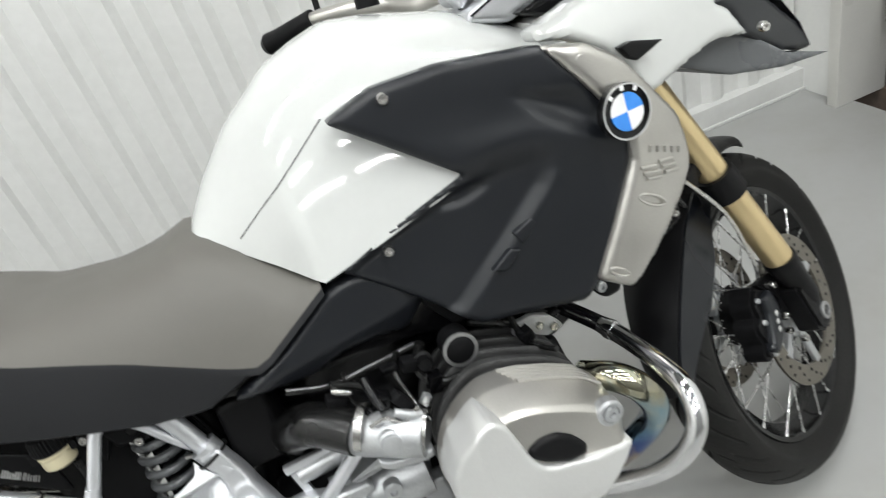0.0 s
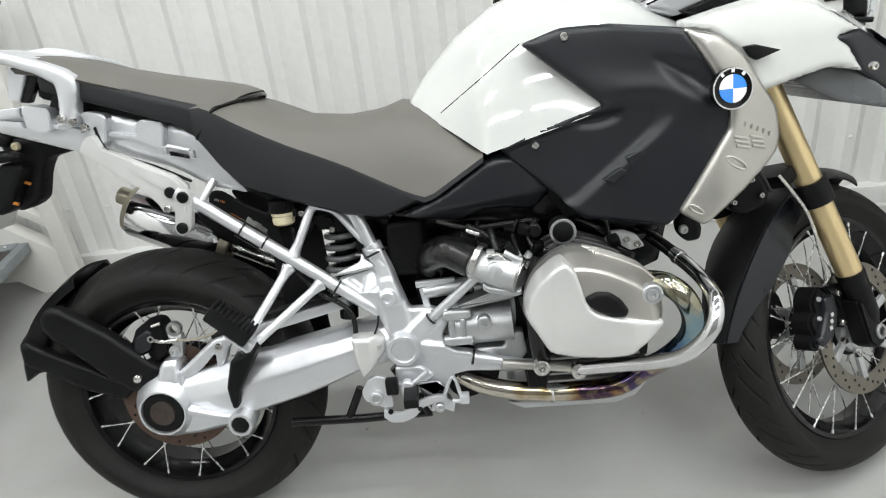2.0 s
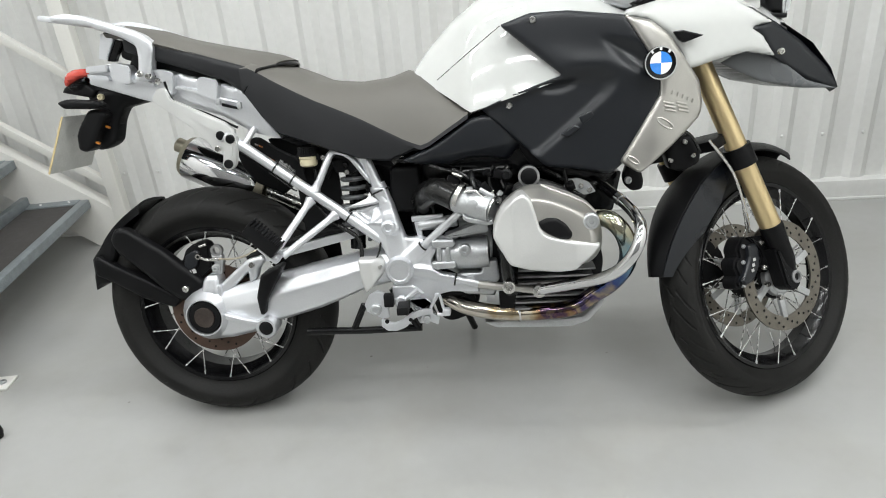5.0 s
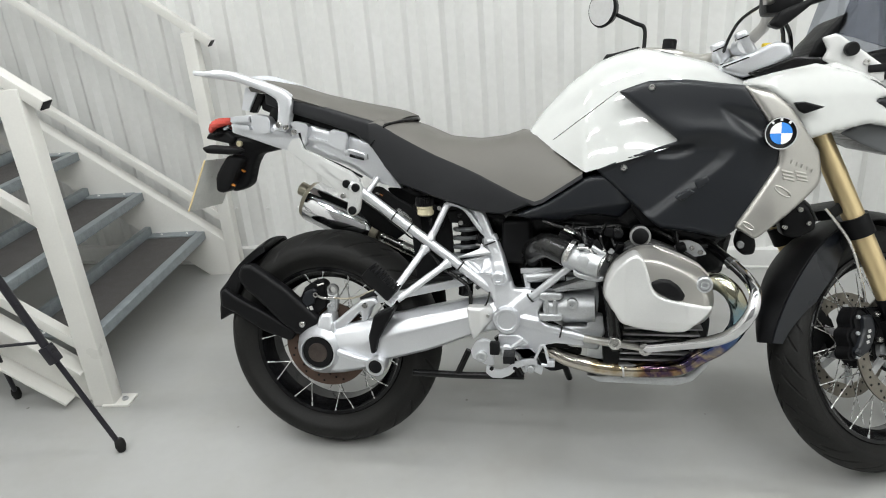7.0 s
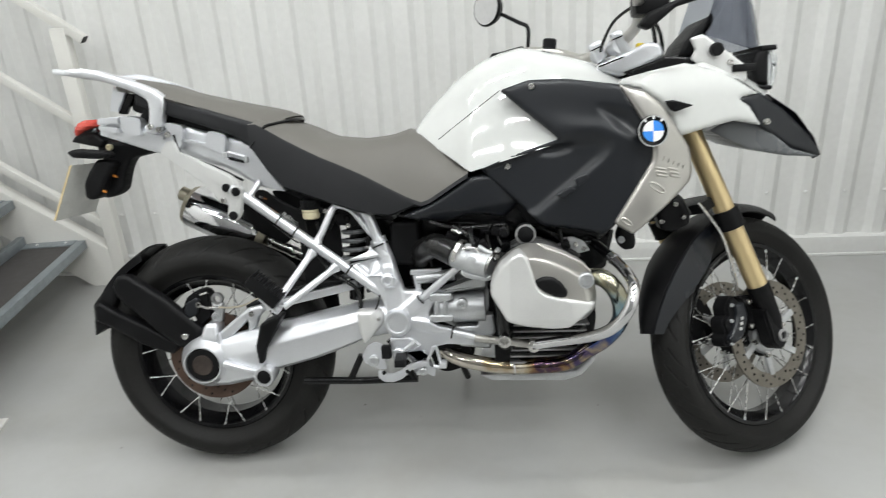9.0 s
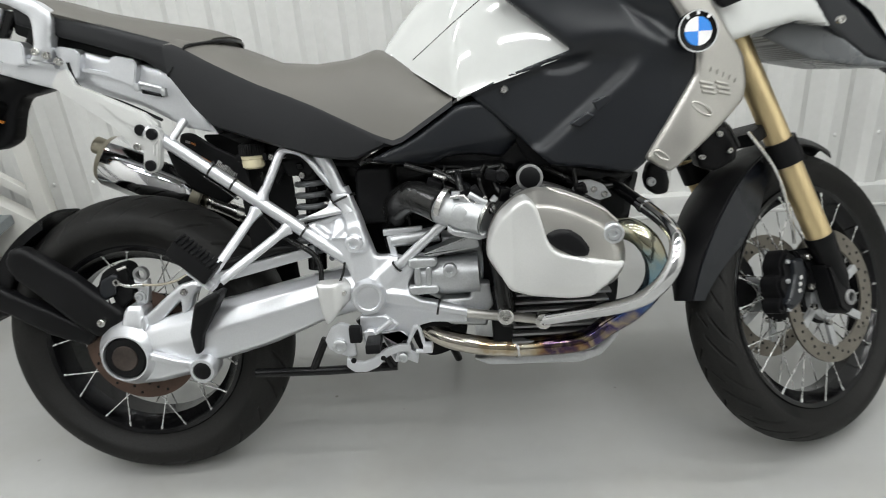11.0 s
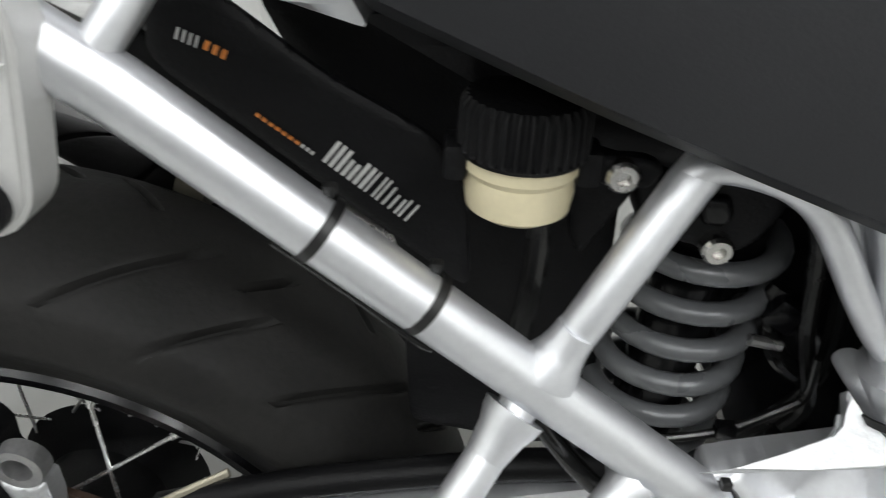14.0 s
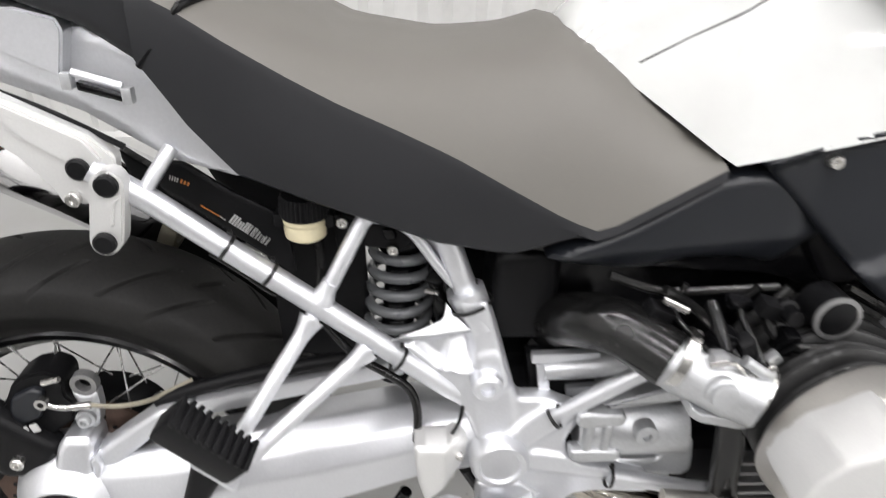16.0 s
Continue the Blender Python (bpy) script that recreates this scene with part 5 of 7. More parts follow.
part("holder_block", sheet([(-0.258, 0.905), (-0.228, 0.906), (-0.207, 0.892), (-0.237, 0.850), (-0.261, 0.804), (-0.285, 0.793), (-0.306, 0.801), (-0.302, 0.843), (-0.287, 0.868)], -0.085, 0.05, 0.008, 0.03, 0.010), BLACK, hold)
pa, pbt = Vector(((-0.322, -0, 0.893))), Vector(((-0.392, -0, 0.742)))
dn = (pbt - pa).normalized()
rot = Matrix((dn, Vector((0, 1, 0)), dn.cross(Vector((0, 1, 0))))).transposed()
plate = part("number_plate", box((pa + pbt) / 2, ((pbt - pa).length, 0.20, 0.004), rot, 0.001), PLATEWHITE, bike, "white number plate")
part("plate_edge", box((pa + pbt) / 2 + rot @ Vector((0, -0.0995, 0.0)), ((pbt - pa).length, 0.002, 0.0048), rot), PLATEEDGE, plate)

# seats
SEATTOP = [(0.213, 1.008), (0.242, 0.998), (0.313, 0.975), (0.39, 0.94), (0.482, 0.93), (0.558, 0.937), (0.608, 0.953), (0.65, 0.942), (0.714, 0.894), (0.772, 0.848)]
SEATGREYLINE = [(0.229, 0.982), (0.26, 0.964), (0.291, 0.945), (0.339, 0.919), (0.389, 0.893), (0.441, 0.87), (0.496, 0.844), (0.554, 0.813), (0.615, 0.781), (0.652, 0.768), (0.769, 0.841)]
SEATLOW = [(0.206, 0.923), (0.244, 0.864), (0.284, 0.818), (0.371, 0.785), (0.487, 0.744), (0.561, 0.734), (0.647, 0.765), (0.768, 0.844)]
SIDEOUT = [(0.2, 0.160), (0.35, 0.172), (0.5, 0.172), (0.64, 0.186), (0.77, 0.190)]
rs = []
for i in range(29):
    x = 0.205 + (0.766 - 0.205) * i / 28
    zt, zg, zb, wid = at(SEATTOP, x), at(SEATGREYLINE, x), at(SEATLOW, x), at(SIDEOUT, x)
    zt -= 0.02 * max(0, (0.235 - x) / 0.03) ** 2
    zg = min(zg, zt - 0.004)
    k = 1 - 0.9 * max(0, min(1, (x - 0.60) / 0.08))
    drop = zt - zg
    crown = [(0.0, zt), (wid * 0.30, zt - 0.02 * drop), (wid * 0.55, zt - 0.10 * drop), (wid * 0.72, zt - 0.24 * drop), (wid * 0.86, zt - 0.48 * drop), (wid * 0.95, zt - 0.75 * drop), (wid, zg), (wid + 0.003, zg - 0.010), (wid + 0.001, zb + 0.006), (wid - 0.008, zb)]
    rs.append((x, crown))
rings = [[(x, -y, z) for y, z in c[6::-1]] + [(x, y, z) for y, z in c[1:7]] for x, c in rs]
seat = part("rider_seat", add_skin(bmesh.new(), rings, True, True), SEATGREY, bike, "grey vinyl rider seat with black sides", 50)
for sgn in (-1, 1):
    rings = []
    for x, c in rs:
        lowz = min(c[9][1], c[6][1] - 0.012)
        rings.append([(x, sgn * y, z) for y, z in (c[6], c[7], (c[8][0], lowz + 0.006), (c[9][0], lowz), (c[9][0] - 0.05, lowz + 0.008), (c[6][0] - 0.05, c[6][1]))])
    part("seat_side", add_skin(bmesh.new(), rings, True, True), SEATBLACK, seat, "black vinyl seat side", 50)
BACKP = [(0.255, 0.983), (0.245, 0.973), (0.209, 0.923), (0.244, 0.864), (0.284, 0.818), (0.318, 0.857), (0.294, 0.92), (0.275, 0.955)]
part("seat_side", sheet(BACKP, -0.158, 0.05, 0.012, 0.03, 0.008), SEATBLACK, seat, "black vinyl seat side")
PTOP = [(-0.14, 1.117), (-0.063, 1.101), (0.015, 1.074), (0.094, 1.054), (0.173, 1.036), (0.222, 1.026), (0.265, 1.015), (0.300, 1.000)]
PLINE = [(-0.15, 1.093), (-0.095, 1.083), (-0.015, 1.060), (0.081, 1.031), (0.159, 1.006), (0.237, 0.980), (0.310, 0.962)]
rings = []
for i in range(25):
    f = i / 24
    x = PTOP[0][0] + (PTOP[-1][0] - PTOP[0][0]) * f
    zt, zg = at(PTOP, x), at(PLINE, x)
    zg = min(zg, zt - 0.014)
    w = 0.145 + 0.014 * f
    half = [(0, zt), (0.05, zt - 0.001), (0.09, zt - 0.006), (0.118, zt - 0.016), (0.136, 0.45 * (zt - 0.016) + 0.55 * zg), (w, zg), (w - 0.012, zg - 0.010)]
    pull = 0.048 * f ** 3
    rings.append([(x - pull * (y / w) ** 2, -y, z) for y, z in half[::-1]] + [(x - pull * (y / w) ** 2, y, z) for y, z in half[1:]])
pill = part("passenger_seat", add_skin(bmesh.new(), rings), SEATGREY, bike, "grey vinyl passenger seat with black sides", 50)
PB = [(-0.10, 1.086), (-0.009, 1.059), (0.078, 1.032), (0.151, 1.008), (0.223, 0.985), (0.252, 0.976), (0.242, 0.963), (0.224, 0.942), (0.207, 0.923), (0.16, 0.956), (0.082, 0.985), (-0.013, 1.014), (-0.10, 1.045)]
part("seat_side", sheet(PB, lambda x, z: -0.138 - 0.020 * step(x, -0.05, 0.12), 0.05, 0.008, 0.03, 0.004), SEATBLACK, pill, "black vinyl seat side")
lip = [(0.299 - 0.048 * (t / 8) ** 2, -0.159 * t / 8, 0.992 - 0.016 * (t / 8) ** 2) for t in range(-6, 9)] + [(0.243, -0.160, 0.964), (0.225, -0.160, 0.942), (0.208, -0.159, 0.922)]
part("seat_piping", tube(lip, 0.0042, 10, 2), GLOSSBLACK, pill, "black groove between the seats")
UNDER = [(-0.096, 1.04), (-0.033, 1.043), (0.041, 1.019), (0.131, 0.994), (0.185, 0.924), (0.267, 0.813), (0.357, 0.78), (0.477, 0.742), (0.552, 0.727), (0.563, 0.712), (0.475, 0.721), (0.355, 0.755), (0.236, 0.817), (0.122, 0.912), (-0.027, 0.97), (-0.116, 1.004)]
part("seat_base", sheet(UNDER, -0.10, 0.2, 0.006, 1, 0.006), BLACK, bike, "black plastic seat base and airbox")

# tank
TANKTOP = [(0.623, 0.951), (0.664, 1.004), (0.727, 1.066), (0.804, 1.12), (0.857, 1.139), (0.909, 1.151), (0.967, 1.141), (1.084, 1.107), (1.135, 1.076), (1.179, 1.053)]
tw = [(0.58, 0.02), (0.62, 0.062), (0.655, 0.086), (0.685, 0.107), (0.73, 0.143), (0.772, 0.188), (0.86, 0.205), (0.99, 0.218), (1.14, 0.205)]
tlow = [(0.60, 0.945), (0.64, 0.93), (0.685, 0.90), (0.772, 0.842), (0.99, 0.906), (1.14, 0.935)]


def tank_section(x):
    zt, w, zl = at(TANKTOP, x), at(tw, x), at(tlow, x)
    hgt = max(0.02, zt - zl)
    half = []
    for k in range(15):
        a = 0.5 * math.pi * k / 14
        half.append((w * (0.30 * math.sin(a) + 0.70 * (k / 14) ** 0.9), zt - hgt * (0.38 * (1 - math.cos(a)) + 0.62 * (k / 14) ** 2.4)))
    return half


def tank_side(x, z):
    half = tank_section(x)
    for (ya, za), (yb, zb) in zip(half, half[1:]):
        if zb <= z <= za:
            return -(ya + (yb - ya) * (za - z) / max(1e-6, za - zb))
    return -half[-1][0]


rings = []
for i in range(49):
    half = tank_section(TANKTOP[0][0] + (TANKTOP[-1][0] - TANKTOP[0][0]) * (i / 48))
    x = TANKTOP[0][0] + (TANKTOP[-1][0] - TANKTOP[0][0]) * (i / 48)
    rings.append([(x, -y, z) for y, z in half[::-1]] + [(x, y, z) for y, z in half[1:]])
tank = part("fuel_tank", add_skin(bmesh.new(), rings), WHITE, bike, "gloss white fuel tank with a black cover", 60)
sa, sb = (0.690, 0.922), [(0.852, 1.038)][0]
seam = []
for k in range(13):
    x, z = sa[0] + (sb[0] - sa[0]) * k / 12, sa[1] + (sb[1] - sa[1]) * k / 12
    seam.append((x, tank_side(x, z) + 0.0004, z))
part("seam", tube(seam, 0.0011, 6, 2), GLOSSBLACK, tank, "dark panel seam")
COVER = [(0.851, 1.037), (0.92, 1.058), (1.006, 1.057), (1.131, 1.037), (1.167, 0.983), (1.207, 0.895), (1.208, 0.862), (1.119, 0.703), (1.096, 0.684), (1.017, 0.698), (0.948, 0.706), (0.9, 0.752), (0.799, 0.848), (0.876, 0.88), (0.991, 0.916)]


LOWERED = [(0.78, 0.84), (0.99, 0.914), (1.042, 0.924), (1.081, 0.925), (1.106, 0.907), (1.104, 0.888), (1.084, 0.864), (1.021, 0.81), (0.958, 0.758), (0.93, 0.735), (0.86, 0.74), (0.77, 0.82)]
SCOOP = [(1.073, 0.994), (1.1, 0.993), (1.16, 0.976), (1.185, 0.94), (1.185, 0.895), (1.146, 0.915), (1.12, 0.936), (1.094, 0.965)]
OVAL = [(0.93, 0.893), (0.971, 0.904), (1.018, 0.906), (1.034, 0.899), (1.018, 0.886), (0.984, 0.875), (0.943, 0.877)]


def cover_y(x, z):
    y = -0.207 - 0.048 * max(0, min(1, (x - 0.86) / 0.3)) + 0.9 * max(0, z - 0.97) ** 2
    d = inside(LOWERED, x, z)
    wide = 0.010 + 0.030 * step(z, 0.865, 0.905)
    y += 0.014 * step(d, -0.5 * wide, wide) - 0.002 * math.exp(-((d + 0.014) / 0.02) ** 2)
    y += 0.014 * step(inside(SCOOP, x, z), -0.004, 0.024)
    y += 0.008 * step(inside(OVAL, x, z), -0.002, 0.010)
    y -= 0.006 * math.exp(-((z - 0.945 + 0.2 * (x - 1.0)) / 0.03) ** 2) * step(x, 0.9, 1.0)
    return y


cover = part("tank_cover", sheet(COVER, cover_y, 0.035, 0.007, 0.016, 0.008, 2, 84), PANEL, bike, "matt dark grey plastic tank cover")
for p, nm in ((((0.927, cover_y(0.927, 1.042) - 0.001, 1.042)), "bolt"), (((0.866, cover_y(0.866, 0.852) - 0.001, 0.852)), "bolt")):
    part(nm, bolt(Vector(p), (0, -1, 0), 0.008, 0.007), STEEL, cover)
for seg in ([(1.025, 0.82), (1.054, 0.832), (1.062, 0.821), (1.033, 0.801)], [(0.981, 0.782), (1.015, 0.802), (1.028, 0.795), (1.001, 0.775)]):
    part("vent_tab", sheet(seg, lambda x, z: cover_y(1.06, 0.80) - 0.001, 0.012, 0.002, 1, 0.003), PANEL, cover)
SHROUD = [(1.126, 1.036), (1.183, 1.021), (1.224, 0.987), (1.254, 0.941), (1.295, 0.884), (1.304, 0.834), (1.297, 0.805), (1.236, 0.748), (1.171, 0.693), (1.158, 0.685), (1.115, 0.712), (1.159, 0.786), (1.202, 0.858), (1.204, 0.891), (1.184, 0.944)]
shroud = part("radiator_shroud", sheet(SHROUD, lambda x, z: -0.268 + 2.2 * (x - 1.18) ** 2 + 0.9 * max(0, z - 0.93) ** 2, 0.03, 0.008, 0.02, 0.008, 2, 60), SATIN, bike, "satin aluminium radiator shroud with embossed marks")
def shroud_y(x, z):
    return -0.268 + 2.2 * (x - 1.18) ** 2 + 0.9 * max(0, z - 0.93) ** 2


for cx, cz, w_, h_ in ((1.213, 0.796, 0.034, 0.021), (1.143, 0.717, 0.024, 0.016)):
    ring_ = [(cx + w_ / 2 * math.cos(a) - 0.25 * h_ * math.sin(a), shroud_y(cx, cz) - 0.0005, cz + h_ / 2 * math.sin(a) - 0.22 * w_ * math.cos(a)) for a in (2 * math.pi * k / 20 for k in range(21))]
    part("emboss", tube(ring_, 0.0022, 8), SATIN, shroud, "embossed slot outline")
for ox, oz, w_ in ((1.222, 0.832, 0.024), (1.252, 0.829, 0.024)):
    for dz in (0.0085, 0.0, -0.0085):
        part("emboss", tube([(ox - w_ / 2 - dz * 0.3, shroud_y(ox - w_ / 2, oz) - 0.001, oz + dz + 0.003), (ox + w_ / 2 - dz * 0.3, shroud_y(ox + w_ / 2, oz) - 0.001, oz + dz - 0.003)], 0.0028, 8), SATIN, shroud, "embossed mark")
for k in range(5):
    x_, z_ = 1.228 + 0.012 * k, 0.863 - 0.0055 * k
    part("emboss", tube([(x_, shroud_y(x_, z_) - 0.0005, z_ - 0.004), (x_ + 0.002, shroud_y(x_, z_) - 0.0005, z_ + 0.004)], 0.0026, 8), SATIN, shroud, "embossed mark")
part("screw", bolt(Vector(((1.169, -0.258, 1.001))), (0, -1, 0), 0.012, 0.004), SATIN, shroud)
rd = Vector(((1.197, -0.283, 0.928)))
rax = Vector((0.12, -1, 0.02))
badge = part("round_badge", lathe([(-0.01, 0.035), (0.003, 0.036), (0.005, 0.034), (0.004, 0.032), (0.004, 0)], rd, rax, 40), GLOSSBLACK, bike, "round black badge with blue and white quarters")
part("badge_rim", lathe([(0.003, 0.0355), (0.006, 0.0355), (0.006, 0.033), (0.003, 0.033)], rd, rax, 40, True), CHROME, badge)
d, u, v = frame_of(rax)
for k, mt_ in enumerate((BLUE, ENAMELWHITE, BLUE, ENAMELWHITE)):
    bm = bmesh.new()
    c0 = bm.verts.new(rd + d * 0.0055)
    arc = [bm.verts.new(rd + d * 0.0055 + 0.024 * (math.cos(a) * u + math.sin(a) * v)) for a in (radians(90 * k + 9 * j) for j in range(11))]
    arc2 = [bm.verts.new(w.co - d * 0.003) for w in arc]
    for j in range(10):
        bm.faces.new((c0, arc[j], arc[j + 1]))
        bm.faces.new((arc[j], arc2[j], arc2[j + 1], arc[j + 1]))
    part("quarter", bm, mt_, badge)
up_ = (Vector((0, 0, 1)) - d * d.z).normalized()
for k in (-1, 0, 1):
    w_ = (Matrix.Rotation(radians(38 * k), 3, d) @ up_).normalized()
    part("badge_mark", add_bar(bmesh.new(), rd + d * 0.005 + w_ * 0.027, rd + d * 0.005 + w_ * 0.033, 0.005, 0.0016, tuple(d), 0), ENAMELWHITE, badge, "pale mark on the badge ring")
# side cover below the tank
SIDE = [(0.595, 0.733), (0.686, 0.774), (0.77, 0.828), (0.816, 0.835), (0.845, 0.825), (0.899, 0.766), (0.882, 0.745), (0.855, 0.72), (0.807, 0.731), (0.76, 0.732), (0.702, 0.714), (0.632, 0.724)]
part("side_cover", sheet(SIDE, lambda x, z: -0.186 + 0.5 * max(0, 0.752 - z + 0.10 * (x - 0.75)) + 0.012 * step(x, 0.84, 0.90), 0.03, 0.009, 0.03, 0.010, 2, 60), PANEL, bike, "dark grey plastic side cover")
LINK = [(0.87, 0.80), (0.905, 0.775), (0.945, 0.74), (0.955, 0.70), (0.92, 0.695), (0.888, 0.742)]
part("side_cover_link", sheet(LINK, -0.17, 0.03, 0.006, 0.03, 0.006), BLACK, bike, "black plastic link between the covers")
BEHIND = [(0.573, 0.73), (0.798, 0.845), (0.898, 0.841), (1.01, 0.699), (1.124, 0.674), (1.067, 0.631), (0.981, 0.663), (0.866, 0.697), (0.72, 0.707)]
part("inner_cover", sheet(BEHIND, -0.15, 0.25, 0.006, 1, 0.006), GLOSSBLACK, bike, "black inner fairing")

# beak
beak = part("beak", sheet([(1.139, 1.05), (1.213, 1.067), (1.3, 1.083), (1.392, 1.057), (1.48, 1.003), (1.432, 0.994), (1.455, 0.977), (1.49, 0.926), (1.42, 0.94), (1.343, 0.925), (1.294, 0.912), (1.275, 0.912), (1.256, 0.958), (1.23, 0.991), (1.183, 1.025), (1.14, 1.036)], lambda x, z: -0.222 + 0.25 * max(0, x - 1.2) + 0.03 * max(0, min(1, (z - 1.0) / 0.08)) ** 2, 0.05, 0.010, 0.02, 0.006), WHITE, bike, "gloss white beak fairing")
DUCT = [(1.238, 0.994), (1.258, 0.996), (1.304, 0.982), (1.262, 0.968), (1.25, 0.975)]
part("duct", sheet(DUCT, -0.2245, 0.01, 0.002, 1, 0.003), GLOSSBLACK, beak, "black triangular air duct")
BEAKTOP = [(1.175, 1.055), (1.349, 1.092), (1.437, 1.068), (1.526, 1.014)]
rings = []
for x, z in BEAKTOP:
    w = 0.205 - 0.30 * max(0, x - 1.2)
    rings.append([(x, -w, z - 0.03), (x, -w * 0.8, z - 0.008), (x, -w * 0.4, z - 0.002), (x, 0, z - 0.001), (x, w * 0.4, z - 0.002), (x, w * 0.8, z - 0.008), (x, w, z - 0.03), (x, 0, z - 0.05)])
part("beak_top", add_skin(bmesh.new(), rings), WHITE, beak)
BEAKB = [(1.425, 0.992), (1.484, 1.004), (1.56, 0.96), (1.64, 0.895), (1.678, 0.85), (1.674, 0.838), (1.577, 0.867), (1.486, 0.926), (1.455, 0.972)]
nose = part("beak_tip", sheet(BEAKB, lambda x, z: -0.175 + 0.5 * max(0, x - 1.42), 0.03, 0.008, 0.02, 0.006), PANEL, beak, "dark grey beak tip")
part("beak_tip_left", mirror_y(sheet(BEAKB, lambda x, z: -0.175 + 0.5 * max(0, x - 1.42), 0.03, 0.008, 0.02, 0.006)), PANEL, beak)
rings = []
for x, z in [(1.51, 1.006), (1.596, 0.957), (1.655, 0.894), (1.679, 0.847)]:
    w = 0.17 - 0.5 * max(0, x - 1.42)
    rings.append([(x, -w, z - 0.006), (x, 0, z + 0.004), (x, w, z - 0.006), (x, 0, z - 0.02)])
part("beak_ridge", add_skin(bmesh.new(), rings), PANEL, beak)
BEAKU = [(1.372, 0.918), (1.409, 0.936), (1.436, 0.94), (1.501, 0.925), (1.573, 0.865), (1.645, 0.842), (1.559, 0.848), (1.466, 0.869), (1.419, 0.892)]
part("beak_underside", sheet(BEAKU, -0.12, 0.24, 0.004, 1, 0.004), SHEENGREY, beak, "glossy black beak underside, its reflection painted in grey")
part("bolt", bolt(Vector(((1.489, -0.178, 0.935))), (0, -1, 0), 0.008, 0.006), STEEL, beak)

# headlight, screen, instruments
HL = [(1.488, 1.107), (1.518, 1.116), (1.519, 1.022), (1.484, 1.027), (1.473, 1.069)]
hl = part("headlight", sheet(HL, -0.10, 0.2, 0.01, 1, 0.006), BLACK, bike, "black framed headlight")
LENS = [(1.505, 1.11), (1.533, 1.106), (1.542, 1.086), (1.541, 1.042), (1.529, 1.015), (1.509, 1.019)]
part("headlight_lens", sheet(LENS, -0.095, 0.19, 0.010, 0.03, 0.010), CLEAR, hl, "clear headlight lens")
REFL = [(1.5, 1.105), (1.527, 1.099), (1.533, 1.065), (1.528, 1.024), (1.503, 1.025)]
part("reflector", sheet(REFL, -0.085, 0.17, 0.008, 1, 0.005), CHROME, hl)
for seg in ([(1.494, 1.118), (1.532, 1.119), (1.535, 1.107), (1.497, 1.106)], [(1.491, 1.025), (1.528, 1.021), (1.526, 1.011), (1.487, 1.016)]):
    part("bracket", sheet(seg, -0.103, 0.206, 0.003, 1, 0.003), BLACK, hl)
FAIR = [(1.318, 1.142), (1.349, 1.151), (1.397, 1.115), (1.455, 1.07), (1.456, 1.036), (1.44, 1.033), (1.392, 1.058), (1.337, 1.082), (1.32, 1.092), (1.332, 1.114)]
fair = part("screen_mount", sheet(FAIR, -0.128, 0.010, 0.003, 0.03, 0.006), GUARDSILVER, bike, "silver-white screen mounting plate")
part("slider", add_bar(bmesh.new(), ((1.419, -0.13, 1.065)), ((1.475, -0.13, 1.067)), 0.012, 0.018, (0, 0, 1), 0.004), BLACK, fair)
part("knob", lathe([(0.0, 0.016), (-0.012, 0.016), (-0.016, 0.012), (-0.016, 0)], Vector(((1.378, -0.132, 1.112))), (0, 1, 0), 24), BLACK, fair, "black adjusting knob")
for p in ([(1.415, -0.128, 1.081), (1.429, -0.128, 1.063)]):
    part("bolt", bolt(Vector(p), (0, -1, 0), 0.008, 0.006), STEEL, fair)
rings = []
for near, mid in zip([(1.35, -0.13, 1.148), (1.369, -0.13, 1.208), (1.391, -0.13, 1.278)], [(1.532, -0, 1.104), (1.51, -0, 1.212), (1.481, -0, 1.303)]):
    ring = []
    for q in range(13):
        t = -1 + q / 6
        k = abs(t) ** 1.8
        ring.append((mid[0] + (near[0] - mid[0]) * k, 0.13 * t, mid[2] + (near[2] - mid[2]) * k))
    ring += [(p[0] - 0.004, p[1] * 0.99, p[2]) for p in ring[::-1]]
    rings.append(ring)
part("windscreen", add_skin(bmesh.new(), rings), SMOKE, bike, "smoked plastic windscreen", 60)
part("tank_cap", lathe([(0.0, 0.018), (0.022, 0.018), (0.025, 0.015), (0.025, 0)], Vector(((0.987, -0, 1.145))), (0.1, 0, 1), 28), BLACK, bike, "black fuel cap")

# steered front end
LEG, LEGX = 0.119, -0.009
CALIPER = [(-0.160, 0.102), (-0.142, 0.120), (-0.120, 0.110), (-0.101, 0.092), (-0.112, 0.060), (-0.110, 0.028), (-0.128, 0.000), (-0.152, -0.018), (-0.180, -0.016), (-0.186, 0.004), (-0.172, 0.018), (-0.184, 0.040), (-0.180, 0.060), (-0.164, 0.066), (-0.170, 0.084)]
CALPAD = [(-0.141, 0.093), (-0.110, 0.097), (-0.101, 0.060), (-0.110, 0.033), (-0.129, 0.004), (-0.159, -0.009), (-0.177, 0.005), (-0.158, 0.029), (-0.141, 0.062)]


def sided(bm, side):
    """Moves a piece drawn about the axle to the fork leg on that side."""
    if side > 0:
        mirror_y(bm)
    bmesh.ops.translate(bm, verts=bm.verts[:], vec=FRONT)
    return bm


